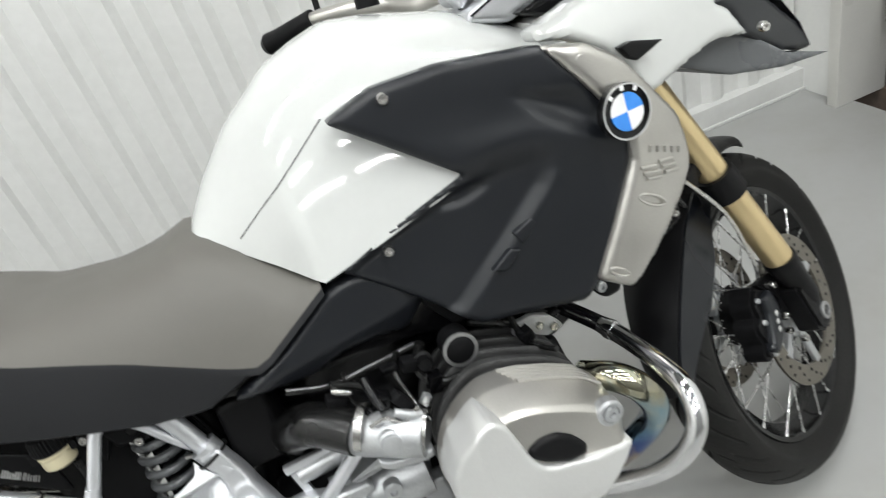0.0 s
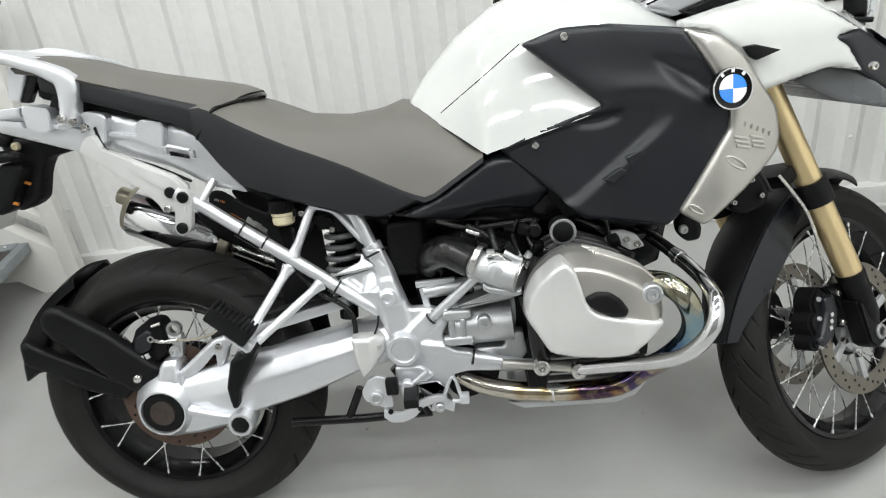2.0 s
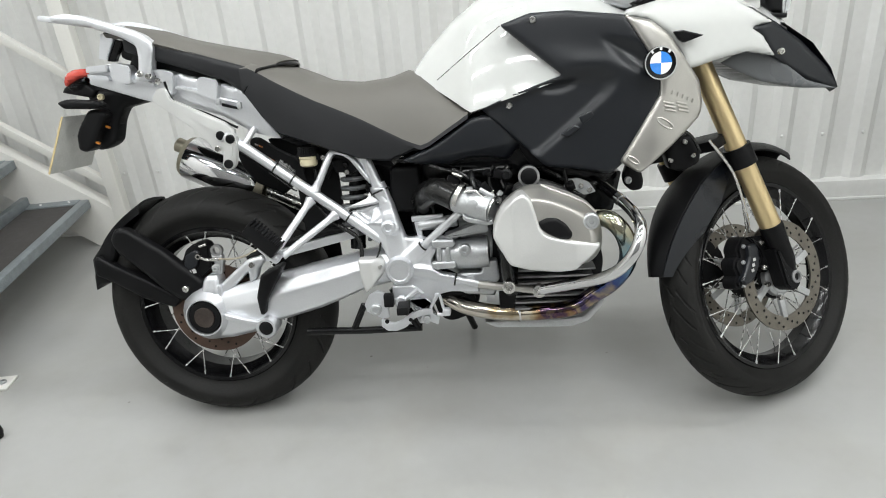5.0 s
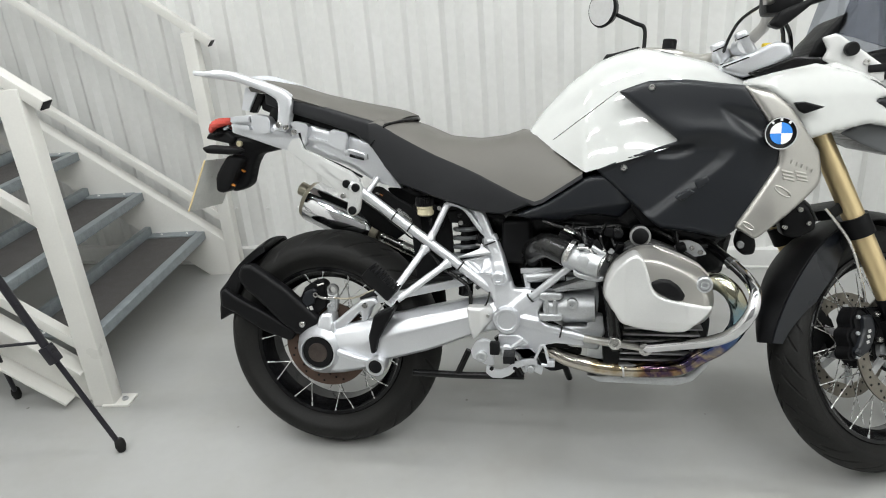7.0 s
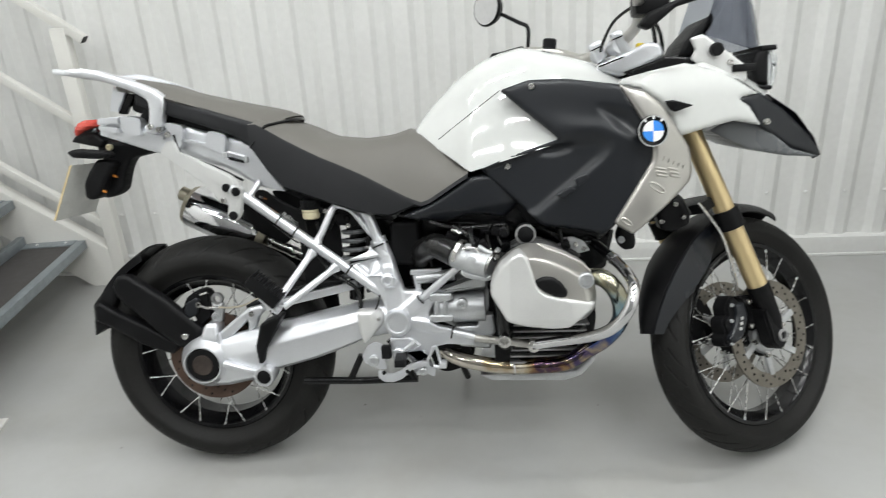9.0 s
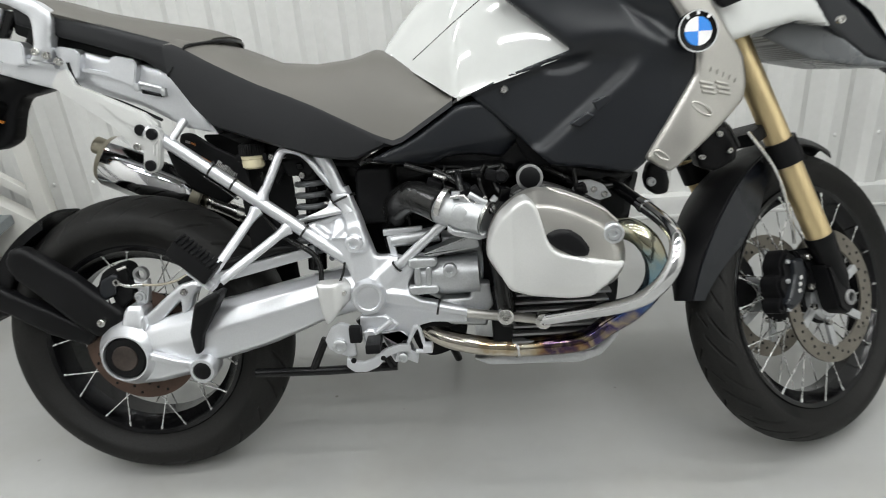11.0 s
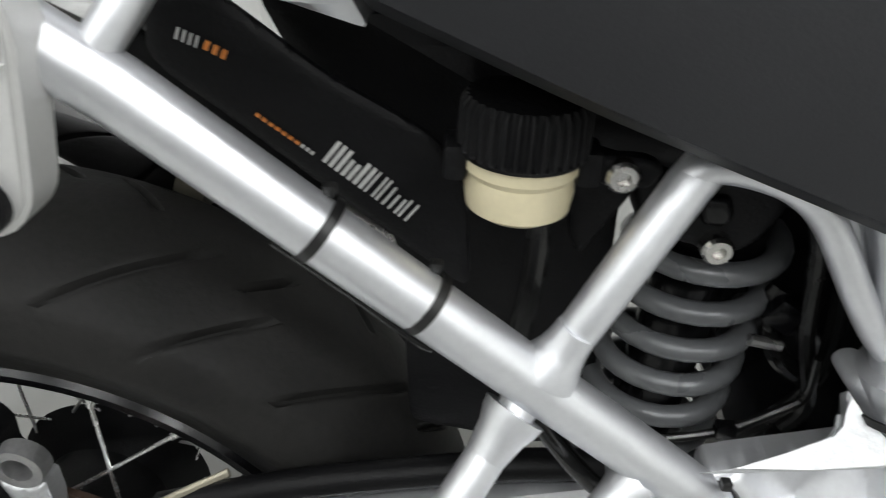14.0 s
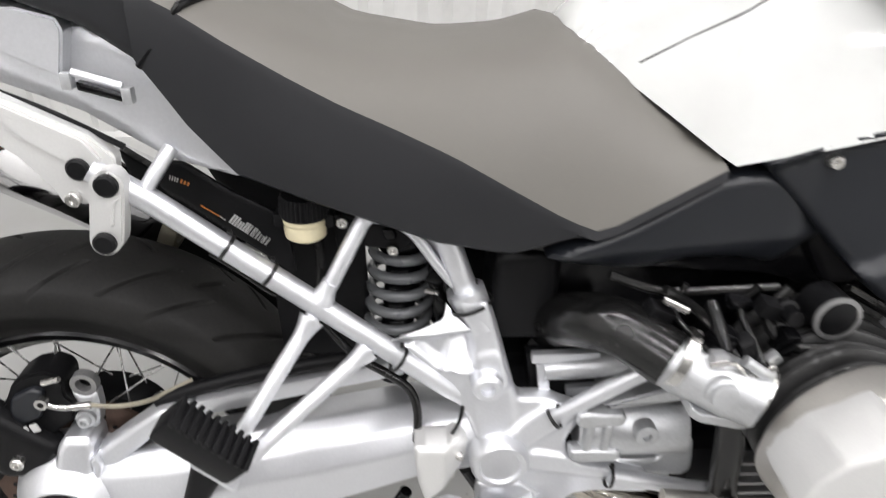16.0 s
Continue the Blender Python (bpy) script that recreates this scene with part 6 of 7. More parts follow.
for side in (-1, 1):
    base = FRONT + Vector((LEGX, side * LEG, -0.007))
    leg = turned(part("fork_leg", lathe([(-0.016, 0.008), (-0.012, 0.012), (0.03, 0.016), (0.055, 0.024), (0.10, 0.026), (0.142, 0.029), (0.155, 0.0305), (0.162, 0.029)], base, AXIS, 28), BLACK, bike, "black lower fork leg"))
    tube_ob = turned(part("fork_tube", lathe([(0.156, 0.0265), (0.62, 0.0265), (0.63, 0.024), (0.69, 0.024)], base, AXIS, 32), GOLD, bike, "gold anodised fork tube"))
    turned(part("fork_clamp", lathe([(0.336, 0.027), (0.336, 0.034), (0.388, 0.034), (0.388, 0.027)], base, AXIS, 28, True), BLACK, bike, "black fork clamp"))
    foot = turned(part("axle_foot", sided(slab([(-0.082, 0.075), (-0.034, 0.078), (0.002, -0.021), (-0.010, -0.033), (-0.032, -0.036), (-0.054, -0.022), (-0.066, 0.020)], -0.134, 0.042, 0.006, 0.005), side), BLACK, bike, "black cast fork foot"))
    part("axle_nut", lathe([(-0.012, 0.017), (0.0105, 0.017), (0.012, 0.015), (0.012, 0.0105), (0.004, 0.010), (0.004, 0)], FRONT + Vector((-0.018, side * 0.127, -0.001)), (0, side, 0), 24), FINS, foot, "grey hollow axle end")
    cal = turned(part("front_caliper", sided(slab(CALIPER, -0.090, 0.046, 0.007, 0.012), side), BLACK, bike, "black front brake caliper"))
    part("caliper_cover", sided(sheet(CALPAD, -0.103, 0.016, 0.006, 0.03, 0.006), side), PANEL, cal)
    part("caliper_arm", sided(slab([(-0.131, 0.115), (-0.074, 0.114), (-0.048, 0.069), (-0.048, 0.028), (-0.082, 0.016), (-0.101, 0.036), (-0.088, 0.060), (-0.099, 0.080)], -0.096, 0.018, 0.004, 0.006), side), BLACK, cal)
    for k in range(3):
        p0 = Vector((-0.1275 - 0.0045 * k, -0.105, 0.057 - 0.0135 * k))
        part("marking", sided(add_bar(bmesh.new(), p0 + Vector((0.003, 0, 0)), p0 + Vector((-0.006, 0, -0.002)), 0.0015, 0.0075, (0.3, 0, 0.95), 0), side), PRINTLIGHT, cal, "pale block marking")
    for p in ((-0.093, 0.096), (-0.091, 0.032)):
        part("bolt", bolt(FRONT + Vector((p[0], side * 0.100, p[1])), (0, side, 0), 0.0075, 0.006), STEEL, cal)
    for p in ((-0.148, 0.092), (-0.154, 0.051), (-0.166, 0.008), (-0.160, -0.008)):
        part("bolt", bolt(FRONT + Vector((p[0], side * 0.090, p[1])), (0, side, 0), 0.0055, 0.005), CAST, cal)
bm = add_bar(bmesh.new(), FRONT + AXIS * 0.40 + Vector((-0.05, -0.12, 0)), FRONT + AXIS * 0.40 + Vector((-0.05, 0.12, 0)), 0.07, 0.03, tuple(AXIS), 0.008)
turned(part("fork_bridge", bm, BLACK, bike, "black fork bridge"))
CLUTTER = [(1.243, 0.715), (1.266, 0.747), (1.305, 0.754), (1.331, 0.718), (1.329, 0.683), (1.287, 0.661), (1.256, 0.67)]
clut = part("steering_damper", sheet(CLUTTER, -0.13, 0.05, 0.010, 1, 0.008), BLACK, bike, "black steering stop and wiring block")
for p in ([(1.256, -0.14, 0.694), (1.289, -0.14, 0.737), (1.309, -0.14, 0.704)]):
    part("bolt", bolt(Vector(p), (0, -1, 0), 0.006, 0.006), STEEL, clut)
part("horn_wire", tube([(1.236, -0.15, 0.743), (1.264, -0.15, 0.77), (1.3, -0.15, 0.752), (1.323, -0.15, 0.711)], 0.004, 8, 5), HOSE, clut)
turned(part("brake_line", tube([FRONT + AXIS * 0.40 + Vector((-0.10, -0.125, 0.0)), FRONT + Vector((-0.20, -0.13, 0.28)), FRONT + Vector((-0.16, -0.12, 0.18)), FRONT + Vector((-0.13, -0.10, 0.13))], 0.0035, 8, 6), STEEL, bike, "braided brake line"))
rings = []
for k in range(25):
    a = radians(66 + 108 * k / 24)
    r = R_FRONT + 0.020 + 0.015 * max(0, (k - 12) / 12)
    w = 0.026 + 0.044 * min(1, k / 8) + 0.008 * max(0, (k - 10) / 14) - 0.050 * max(0, (k - 16) / 8) ** 1.5
    skirt = 0.010 + 0.062 * min(1, max(0, (k - 9) / 6)) * max(0.25, 1 - 0.16 * max(0, k - 19))
    out = []
    for t, dr in ((-1, -skirt), (-0.80, 0.003), (-0.45, 0.013), (0, 0.018), (0.45, 0.013), (0.80, 0.003), (1, -skirt)):
        out.append((r + dr, w * t))
    inn = [(q - 0.004, y * 0.95) for q, y in out[::-1]]
    rings.append([(FRONT.x + q * math.cos(a), y, FRONT.z + q * math.sin(a)) for q, y in out + inn])
mud_front = turned(part("front_mudguard", add_skin(bmesh.new(), rings), BLACK, bike, "matt black front mudguard"))
for side in (-1, 1):
    flank = []
    for ring in rings[9:]:
        e_, l_ = (Vector(ring[1]), Vector(ring[0])) if side < 0 else (Vector(ring[5]), Vector(ring[6]))
        off_ = Vector((0, side * 0.004, 0))
        flank.append([e_.lerp(l_, 0.05) + off_, e_.lerp(l_, 0.98) + off_, e_.lerp(l_, 0.98) + off_ * 0.2, e_.lerp(l_, 0.05) + off_ * 0.2])
    part("mudguard_flank", add_skin(bmesh.new(), flank), PANEL, mud_front, "satin dark grey side of the mudguard")
# handlebar, as it stands with the steering turned
RIGHTBAR = [(1.131, 0.03, 1.125), (1.155, -0.04, 1.136), (1.179, -0.08, 1.159), (1.189, -0.14, 1.181), (1.171, -0.24, 1.216), (1.134, -0.36, 1.251), (1.093, -0.46, 1.266)]
LEFTBAR = [(1.131, 0.03, 1.125), (1.111, 0.08, 1.124), (1.079, 0.11, 1.123), (1.045, 0.16, 1.139), (0.99, 0.18, 1.151), (0.926, 0.22, 1.156), (0.858, 0.27, 1.145)]
part("handlebar", tube(RIGHTBAR, 0.0135, 14, 5), SATIN, bike, "silver tubular handlebar")
part("handlebar", tube(LEFTBAR, 0.0135, 14, 5), SATIN, bike, "silver tubular handlebar")
for a, b in ((((1.123, 0.02, 1.123)), ((1.15, 0.02, 1.086))), (((1.154, -0.06, 1.137)), ((1.183, -0.06, 1.102)))):
    part("bar_riser", add_bar(bmesh.new(), a, b, 0.030, 0.034, (1, 0, 0), 0.008), SILVER, bike, "light silver handlebar riser")
    part("bar_clamp", lathe([(-0.018, 0.0), (-0.018, 0.021), (0.018, 0.021), (0.018, 0.0)], a, Vector((0.3, -1, 0.1)), 20), SILVER, bike)
    for o in (-0.012, 0.012):
        part("bolt", bolt(Vector(a) + Vector((o, -0.004, 0.016)), (0.1, -0.2, 1), 0.005, 0.006), STEEL, bike)
YOKE = [(1.097, 1.078), (1.104, 1.093), (1.153, 1.11), (1.229, 1.144), (1.257, 1.138), (1.269, 1.107), (1.216, 1.077), (1.158, 1.06)]
yoke = part("yoke", sheet(YOKE, -0.09, 0.17, 0.008, 1, 0.008), SILVER, bike, "light silver top yoke")
for seg, y_ in (([(1.084, 1.146), (1.116, 1.159), (1.135, 1.116), (1.11, 1.095)], -0.045), ([(1.133, 1.168), (1.159, 1.177), (1.189, 1.121), (1.164, 1.111)], -0.085)):
    part("riser_block", sheet(seg, y_, 0.035, 0.007, 1, 0.009), SILVER, yoke)
    (xa, za), (xb, zb) = seg[0], seg[1]
    part("clamp_gap", add_bar(bmesh.new(), (xa + 0.005, y_ - 0.0008, za - 0.017), (xb + 0.004, y_ - 0.0008, zb - 0.017), 0.003, 0.003, (0, 0, 1), 0), GLOSSBLACK, yoke)
part("yoke_slot", add_bar(bmesh.new(), (1.104, -0.0908, 1.087), (1.166, -0.0908, 1.1085), 0.003, 0.003, (0, 0, 1), 0), GLOSSBLACK, yoke)
part("grip", tube([LEFTBAR[-2], LEFTBAR[-1]], 0.019, 16), BLACK, bike, "black rubber grip")
part("bar_end", lathe([(0, 0.019), (0.02, 0.021), (0.03, 0.015), (0.03, 0)], LEFTBAR[-1], Vector(LEFTBAR[-1]) - Vector(LEFTBAR[-2]), 20), BLACK, bike)
part("grip", tube([RIGHTBAR[-2], RIGHTBAR[-1]], 0.019, 16), BLACK, bike, "black rubber grip")
part("switch_housing", box(Vector(((1.2, -0.22, 1.217))), (0.08, 0.07, 0.06), None, 0.012), BLACK, bike)
GUARDR = [(1.159, 1.16), (1.183, 1.188), (1.279, 1.224), (1.315, 1.216), (1.243, 1.197), (1.202, 1.164), (1.184, 1.15)]
part("hand_guard", sheet(GUARDR, -0.30, 0.03, 0.006, 0.03, 0.006), BLACK, bike, "black plastic hand guard")
part("clutch_cable", tube([(1.118, -0, 1.09), (1.116, -0.05, 1.136), (1.141, -0.08, 1.194), (1.181, -0.12, 1.224)], 0.004, 10, 6), HOSE, bike)
for seg in ([(1.209, -0.12, 1.198), (1.234, -0.1, 1.173), (1.246, -0.08, 1.134), (1.262, -0.06, 1.1)], [(1.222, -0.12, 1.204), (1.252, -0.1, 1.159), (1.267, -0.06, 1.114), (1.26, -0.05, 1.087)]):
    part("cable", tube(seg, 0.005, 10, 6), HOSE, bike)
tip = Vector(((0.821, 0.34, 1.304)))
mir = part("mirror", lathe([(-0.03, 0.02), (-0.028, 0.045), (-0.005, 0.056), (0.0, 0.054), (0.0, 0)], tip, (-0.75, -0.8, 0.05), 30), BLACK, bike, "round black rear-view mirror")
part("mirror_glass", lathe([(0.0, 0.050), (0.002, 0.050), (0.002, 0)], tip, (-0.75, -0.8, 0.05), 30), CHROME, mir)
part("mirror_stem", tube([(0.944, 0.27, 1.168), (0.946, 0.28, 1.231), (0.919, 0.29, 1.25), (0.862, 0.33, 1.285)], 0.006, 10, 5), BLACK, mir)
DASH = [(1.3, 1.102), (1.316, 1.138), (1.366, 1.192), (1.389, 1.202), (1.387, 1.177), (1.362, 1.136), (1.338, 1.095)]
part("instrument_panel", sheet(DASH, -0.09, 0.18, 0.008, 1, 0.006), BLACK, bike, "black instrument panel")
UNDERD = [(1.162, 1.07), (1.264, 1.103), (1.344, 1.096), (1.366, 1.078), (1.206, 1.049)]
part("fairing_inner", sheet(UNDERD, -0.12, 0.24, 0.004, 1, 0.004), GLOSSBLACK, bike)
part("yellow_cap", box(Vector(((1.218, -0.03, 1.137))), (0.02, 0.02, 0.014), None, 0.003), YELLOW, bike, "yellow plastic plug")

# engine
# one flat black sheet fills the bay behind the engine
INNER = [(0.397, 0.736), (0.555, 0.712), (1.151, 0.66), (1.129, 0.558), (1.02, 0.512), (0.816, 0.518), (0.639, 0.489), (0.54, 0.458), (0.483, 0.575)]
part("engine_bay_core", sheet(INNER, -0.05, 0.1, 0.004, 1, 0.006), GLOSSBLACK, bike, "flat black sheet filling the bay behind the engine")
ECASE = [(0.564, 0.515), (0.817, 0.54), (0.863, 0.585), (1.071, 0.58), (1.094, 0.44), (1.085, 0.361), (0.797, 0.366), (0.64, 0.336), (0.573, 0.387)]
part("crankcase", sheet(ECASE, -0.12, 0.24, 0.010, 0.06, 0.012), BLACK, bike, "dark engine case")
LOWCASE = [(0.706, 0.411), (0.802, 0.433), (0.816, 0.385), (0.809, 0.36), (0.728, 0.368)]
part("engine_foot", sheet(LOWCASE, -0.14, 0.05, 0.006, 1, 0.006), CAST, bike)
GB = [(0.612, 0.545), (0.628, 0.564), (0.712, 0.561), (0.803, 0.556), (0.816, 0.509), (0.807, 0.422), (0.767, 0.399), (0.706, 0.416), (0.646, 0.449), (0.616, 0.482)]
gb = part("gearbox_cover", sheet(GB, lambda x, z: -0.125, 0.06, 0.014, 0.03, 0.010), CAST, bike, "grey cast gearbox cover")
ga, gc = Vector(((0.665, -0.15, 0.482))), Vector(((0.798, -0.15, 0.485)))
gl = (gc - ga).length
part("gearbox_barrel", lathe([(0.0, 0.0), (0.0, 0.028), (0.006, 0.034), (gl * 0.35, 0.036), (gl * 0.4, 0.040), (gl, 0.041), (gl + 0.004, 0.0)], ga, gc - ga, 36), CAST, gb)
part("starter_motor", lathe([(0.0, 0.0), (0.0, 0.013), (0.03, 0.015), (0.10, 0.016), (0.10, 0.0)], ((0.62, -0.14, 0.559)), Vector(((0.713, -0.14, 0.569))) - Vector(((0.62, -0.14, 0.559))), 24), CAST, gb)
part("bolt", lathe([(0.012, 0.014), (-0.006, 0.014), (-0.008, 0.011), (-0.008, 0.006), (-0.002, 0.005), (-0.002, 0)], Vector(((0.74, -0.192, 0.503))), (0, 1, 0), 24), CAST, gb)
for seg in ([(0.656, 0.528), (0.668, 0.531), (0.712, 0.529), (0.717, 0.519), (0.711, 0.511), (0.667, 0.507), (0.655, 0.513)], [(0.653, 0.471), (0.668, 0.473), (0.713, 0.472), (0.718, 0.463), (0.712, 0.454), (0.664, 0.452), (0.653, 0.458)], [(0.669, 0.513), (0.68, 0.513), (0.678, 0.47), (0.667, 0.47)], [(0.691, 0.513), (0.702, 0.512), (0.701, 0.47), (0.689, 0.47)]):
    part("lug", sheet(seg, -0.190, 0.02, 0.004, 1, 0.004), CAST, gb)
for a, b in ((((0.603, -0.14, 0.578)), ((0.686, -0.14, 0.581))), (((0.616, -0.14, 0.571)), ((0.627, -0.14, 0.508))), (((0.653, -0.13, 0.519)), ((0.718, -0.13, 0.524)))):
    part("starter_bracket", add_bar(bmesh.new(), a, b, 0.012, 0.014, (0, 0, 1), 0.003), SILVER, gb, "bright cast bracket")
part("starter_cover", sheet([(0.6, 0.572), (0.72, 0.574), (0.734, 0.482), (0.615, 0.484)], -0.127, 0.02, 0.004, 1, 0.004), BLACK, gb, "black starter cover")
part("top_plate", slab([(0.686, 0.536), (0.798, 0.574), (0.802, 0.545), (0.700, 0.530)], -0.182, 0.05, 0.003, 0.004), CAST, gb, "wedge-shaped cast top plate")
part("engine_bracket", sheet([(0.782, 0.465), (0.818, 0.464), (0.825, 0.414), (0.813, 0.402), (0.708, 0.413), (0.717, 0.432), (0.777, 0.434)], -0.165, 0.03, 0.005, 1, 0.005), CAST, gb)
HEAD = [(0.814, 0.556), (0.817, 0.589), (0.826, 0.618), (0.843, 0.643), (0.869, 0.664), (0.899, 0.677), (0.921, 0.677), (0.954, 0.669), (0.995, 0.652), (1.028, 0.634), (1.05, 0.612), (1.062, 0.589), (1.069, 0.556), (1.064, 0.522), (1.045, 0.497), (1.0, 0.482), (0.935, 0.484), (0.863, 0.495), (0.833, 0.522)]

hx, hz = sum(p[0] for p in HEAD) / len(HEAD), sum(p[1] for p in HEAD) / len(HEAD)
for k in range(10):
    y = -0.15 - 0.0175 * k
    sc = 0.86 if k % 2 else 0.93
    fin = [(hx + (x - hx) * sc, hz + (z - hz) * sc) for x, z in HEAD]
    part("cylinder_fin", sheet(fin, y, 0.007, 0.002, 1, 0.012), DARKFIN, bike, "dark cooling fin of the cylinder")
part("cylinder", lathe([(-0.12, 0.06), (-0.32, 0.06)], (hx, 0, hz), (0, 1, 0), 28), BLACK, bike)


def head_ring(y, top, rest):
    """The cover's outline at y, drawn in by top along its upper edge and by rest elsewhere."""
    ring = []
    for p in resampled(rounded(HEAD, 0.03, 5), 96):
        k = step(p.y, 0.585, 0.635) * step(p.x, 0.85, 0.90)
        d = Vector((0.94 - p.x, 0.57 - p.y)).normalized()
        ring.append((p.x + d.x * rest * (1 - 0.6 * k), y, p.y + d.y * rest * (1 - k) - top * k))
    return ring


bm = add_skin(bmesh.new(), [head_ring(*q) for q in ((-0.275, 0.014, 0.014), (-0.286, 0.002, 0.002), (-0.290, 0.0, 0.0), (-0.326, 0.001, 0.004), (-0.330, 0.002, 0.005), (-0.366, 0.0165, 0.020), (-0.3715, 0.019, 0.024), (-0.3755, 0.023, 0.029), (-0.3775, 0.030, 0.036))])
head = part("valve_cover", bm, SATIN, bike, "satin aluminium valve cover", 24)
TOPLINE = [p for p in HEAD if p[1] > 0.60 and p[0] > 0.89]
for k in range(5):
    line_ = [(x, -0.293 - 0.0085 * k, at(TOPLINE, x) - 0.0002) for x in (0.930 + 0.004 * k + 0.0115 * j for j in range(10))]
    part("cooling_rib", tube(line_, 0.0031, 8, 2), SATIN, head)
GUARD = [(0.816, 0.575), (0.823, 0.606), (0.839, 0.637), (0.868, 0.664), (0.887, 0.673), (0.903, 0.66), (0.912, 0.63), (0.92, 0.6), (0.93, 0.582), (0.944, 0.573), (0.985, 0.563), (1.056, 0.55), (1.04, 0.529), (0.996, 0.493), (0.96, 0.490), (0.895, 0.498), (0.853, 0.511), (0.836, 0.54)]


def guard_y(x, z):
    return -0.3885 + 0.42 * max(0, 0.862 - x) + 0.25 * max(0, 0.515 - z) + 0.2 * max(0, x - 1.0)


guard = part("valve_cover_guard", sheet(GUARD, guard_y, 0.07, 0.005, 0.015, 0.008, 1, 70), GUARDSILVER, bike, "silver-white painted cylinder guard")
part("guard_mark", sheet([(0.905, 0.533), (0.940, 0.53), (0.941, 0.523), (0.906, 0.526)], -0.3882, 0.004, 0.001, 1, 0.002), GUARDSILVER, guard)
BADGE = [(0.918, 0.607), (0.938, 0.616), (0.96, 0.614), (0.979, 0.6), (0.993, 0.579), (0.989, 0.566), (0.966, 0.566), (0.938, 0.580), (0.922, 0.594)]
part("spark_plug_cover", sheet(BADGE, -0.3855, 0.02, 0.006, 0.02, 0.006), BLACK, head, "black plug cover")
part("bolt", lathe([(0.012, 0.019), (-0.001, 0.018), (-0.003, 0.0155), (-0.003, 0.0125), (-0.001, 0.012), (-0.001, 0.010), (-0.006, 0.0095), (-0.006, 0.005), (-0.002, 0.004), (-0.002, 0)], (1.034, -0.376, 0.602), (0, 1, 0), 28), CAST, head)
# intake
tb0, tb1 = Vector((0.721, -0.22, 0.641)), Vector((0.82, -0.27, 0.617))
tb = part("throttle_body", lathe([(-0.058, 0.029), (-0.050, 0.0305), (-0.038, 0.031), (-0.034, 0.0325), (0.026, 0.0335), (0.030, 0.0315), (0.052, 0.031)], (tb0 + tb1) / 2, tb1 - tb0, 40), CAST, bike, "cast aluminium throttle body")
part("cap_boss", lathe([(0.02, 0.018), (0.0, 0.0175), (-0.002, 0.0145), (-0.008, 0.014), (-0.009, 0.012), (-0.009, 0.0)], (0.770, -0.277, 0.634), (0, 1, 0), 28), CAST, tb)
part("lower_lip", sheet([(0.745, 0.612), (0.756, 0.603), (0.806, 0.592), (0.818, 0.594), (0.818, 0.583), (0.802, 0.580), (0.757, 0.590), (0.744, 0.599)], -0.272, 0.03, 0.003, 1, 0.003), CAST, tb)
part("injector", tube([(0.789, -0.268, 0.668), (0.808, -0.272, 0.656), (0.820, -0.268, 0.650)], 0.006, 12), CAST, tb)
part("sensor_block", box((0.764, -0.262, 0.667), (0.016, 0.014, 0.014), None, 0.003), CAST, tb)
part("intake_hose", tube([(0.633, -0.1, 0.6), (0.641, -0.14, 0.633), (0.67, -0.18, 0.655), (0.695, -0.2, 0.654), (0.733, -0.232, 0.641)], 0.032, 20, 6), HOSE, bike, "black rubber intake hose")
AIRBOX = [(0.554, 0.711), (0.629, 0.716), (0.631, 0.594), (0.547, 0.596)]
part("air_box", sheet(AIRBOX, -0.13, 0.1, 0.008, 1, 0.008), BLACK, bike, "black plastic air box")
oil_cap = part("oil_cap", lathe([(0.03, 0.024), (-0.009, 0.0245), (-0.0095, 0.018), (-0.004, 0.017), (-0.004, 0)], Vector(((0.906, -0.21, 0.685))), (0, 1, 0), 32), BLACK, bike, "black round cap with a silver ring")
part("cap_ring", lathe([(-0.008, 0.020), (-0.008, 0.0258), (-0.0115, 0.0256), (-0.012, 0.024), (-0.012, 0.0205)], Vector(((0.906, -0.21, 0.685))), (0, 1, 0), 36, True), FINS, oil_cap, "silver ring")
part("oil_cap_plug", lathe([(0.0, 0.02), (-0.014, 0.02), (-0.016, 0.016), (-0.016, 0)], Vector(((0.906, -0.208, 0.686))), (0, 1, 0), 28), BLACK, oil_cap)
for k, seg in enumerate(([(0.723, -0.2, 0.709), (0.765, -0.2, 0.682), (0.793, -0.24, 0.657), (0.788, -0.26, 0.644)], [(0.823, -0.2, 0.713), (0.81, -0.2, 0.685), (0.818, -0.24, 0.656), (0.829, -0.26, 0.629)], [(0.665, -0.19, 0.721), (0.722, -0.19, 0.702), (0.787, -0.19, 0.703), (0.851, -0.19, 0.707)], [(0.859, -0.2, 0.711), (0.841, -0.2, 0.677), (0.863, -0.22, 0.651), (0.919, -0.22, 0.649)], [(0.745, -0.2, 0.716), (0.739, -0.2, 0.68), (0.76, -0.25, 0.666)], [(0.936, -0.18, 0.699), (0.985, -0.18, 0.672), (1.021, -0.18, 0.653), (1.07, -0.18, 0.655)], [(0.991, -0.2, 0.694), (1.004, -0.2, 0.643), (1.033, -0.24, 0.633)])):
    part("fuel_line", tube(seg, (0.006, 0.0045, 0.005, 0.007, 0.0035, 0.006, 0.005)[k], 10, 5), HOSE, bike)
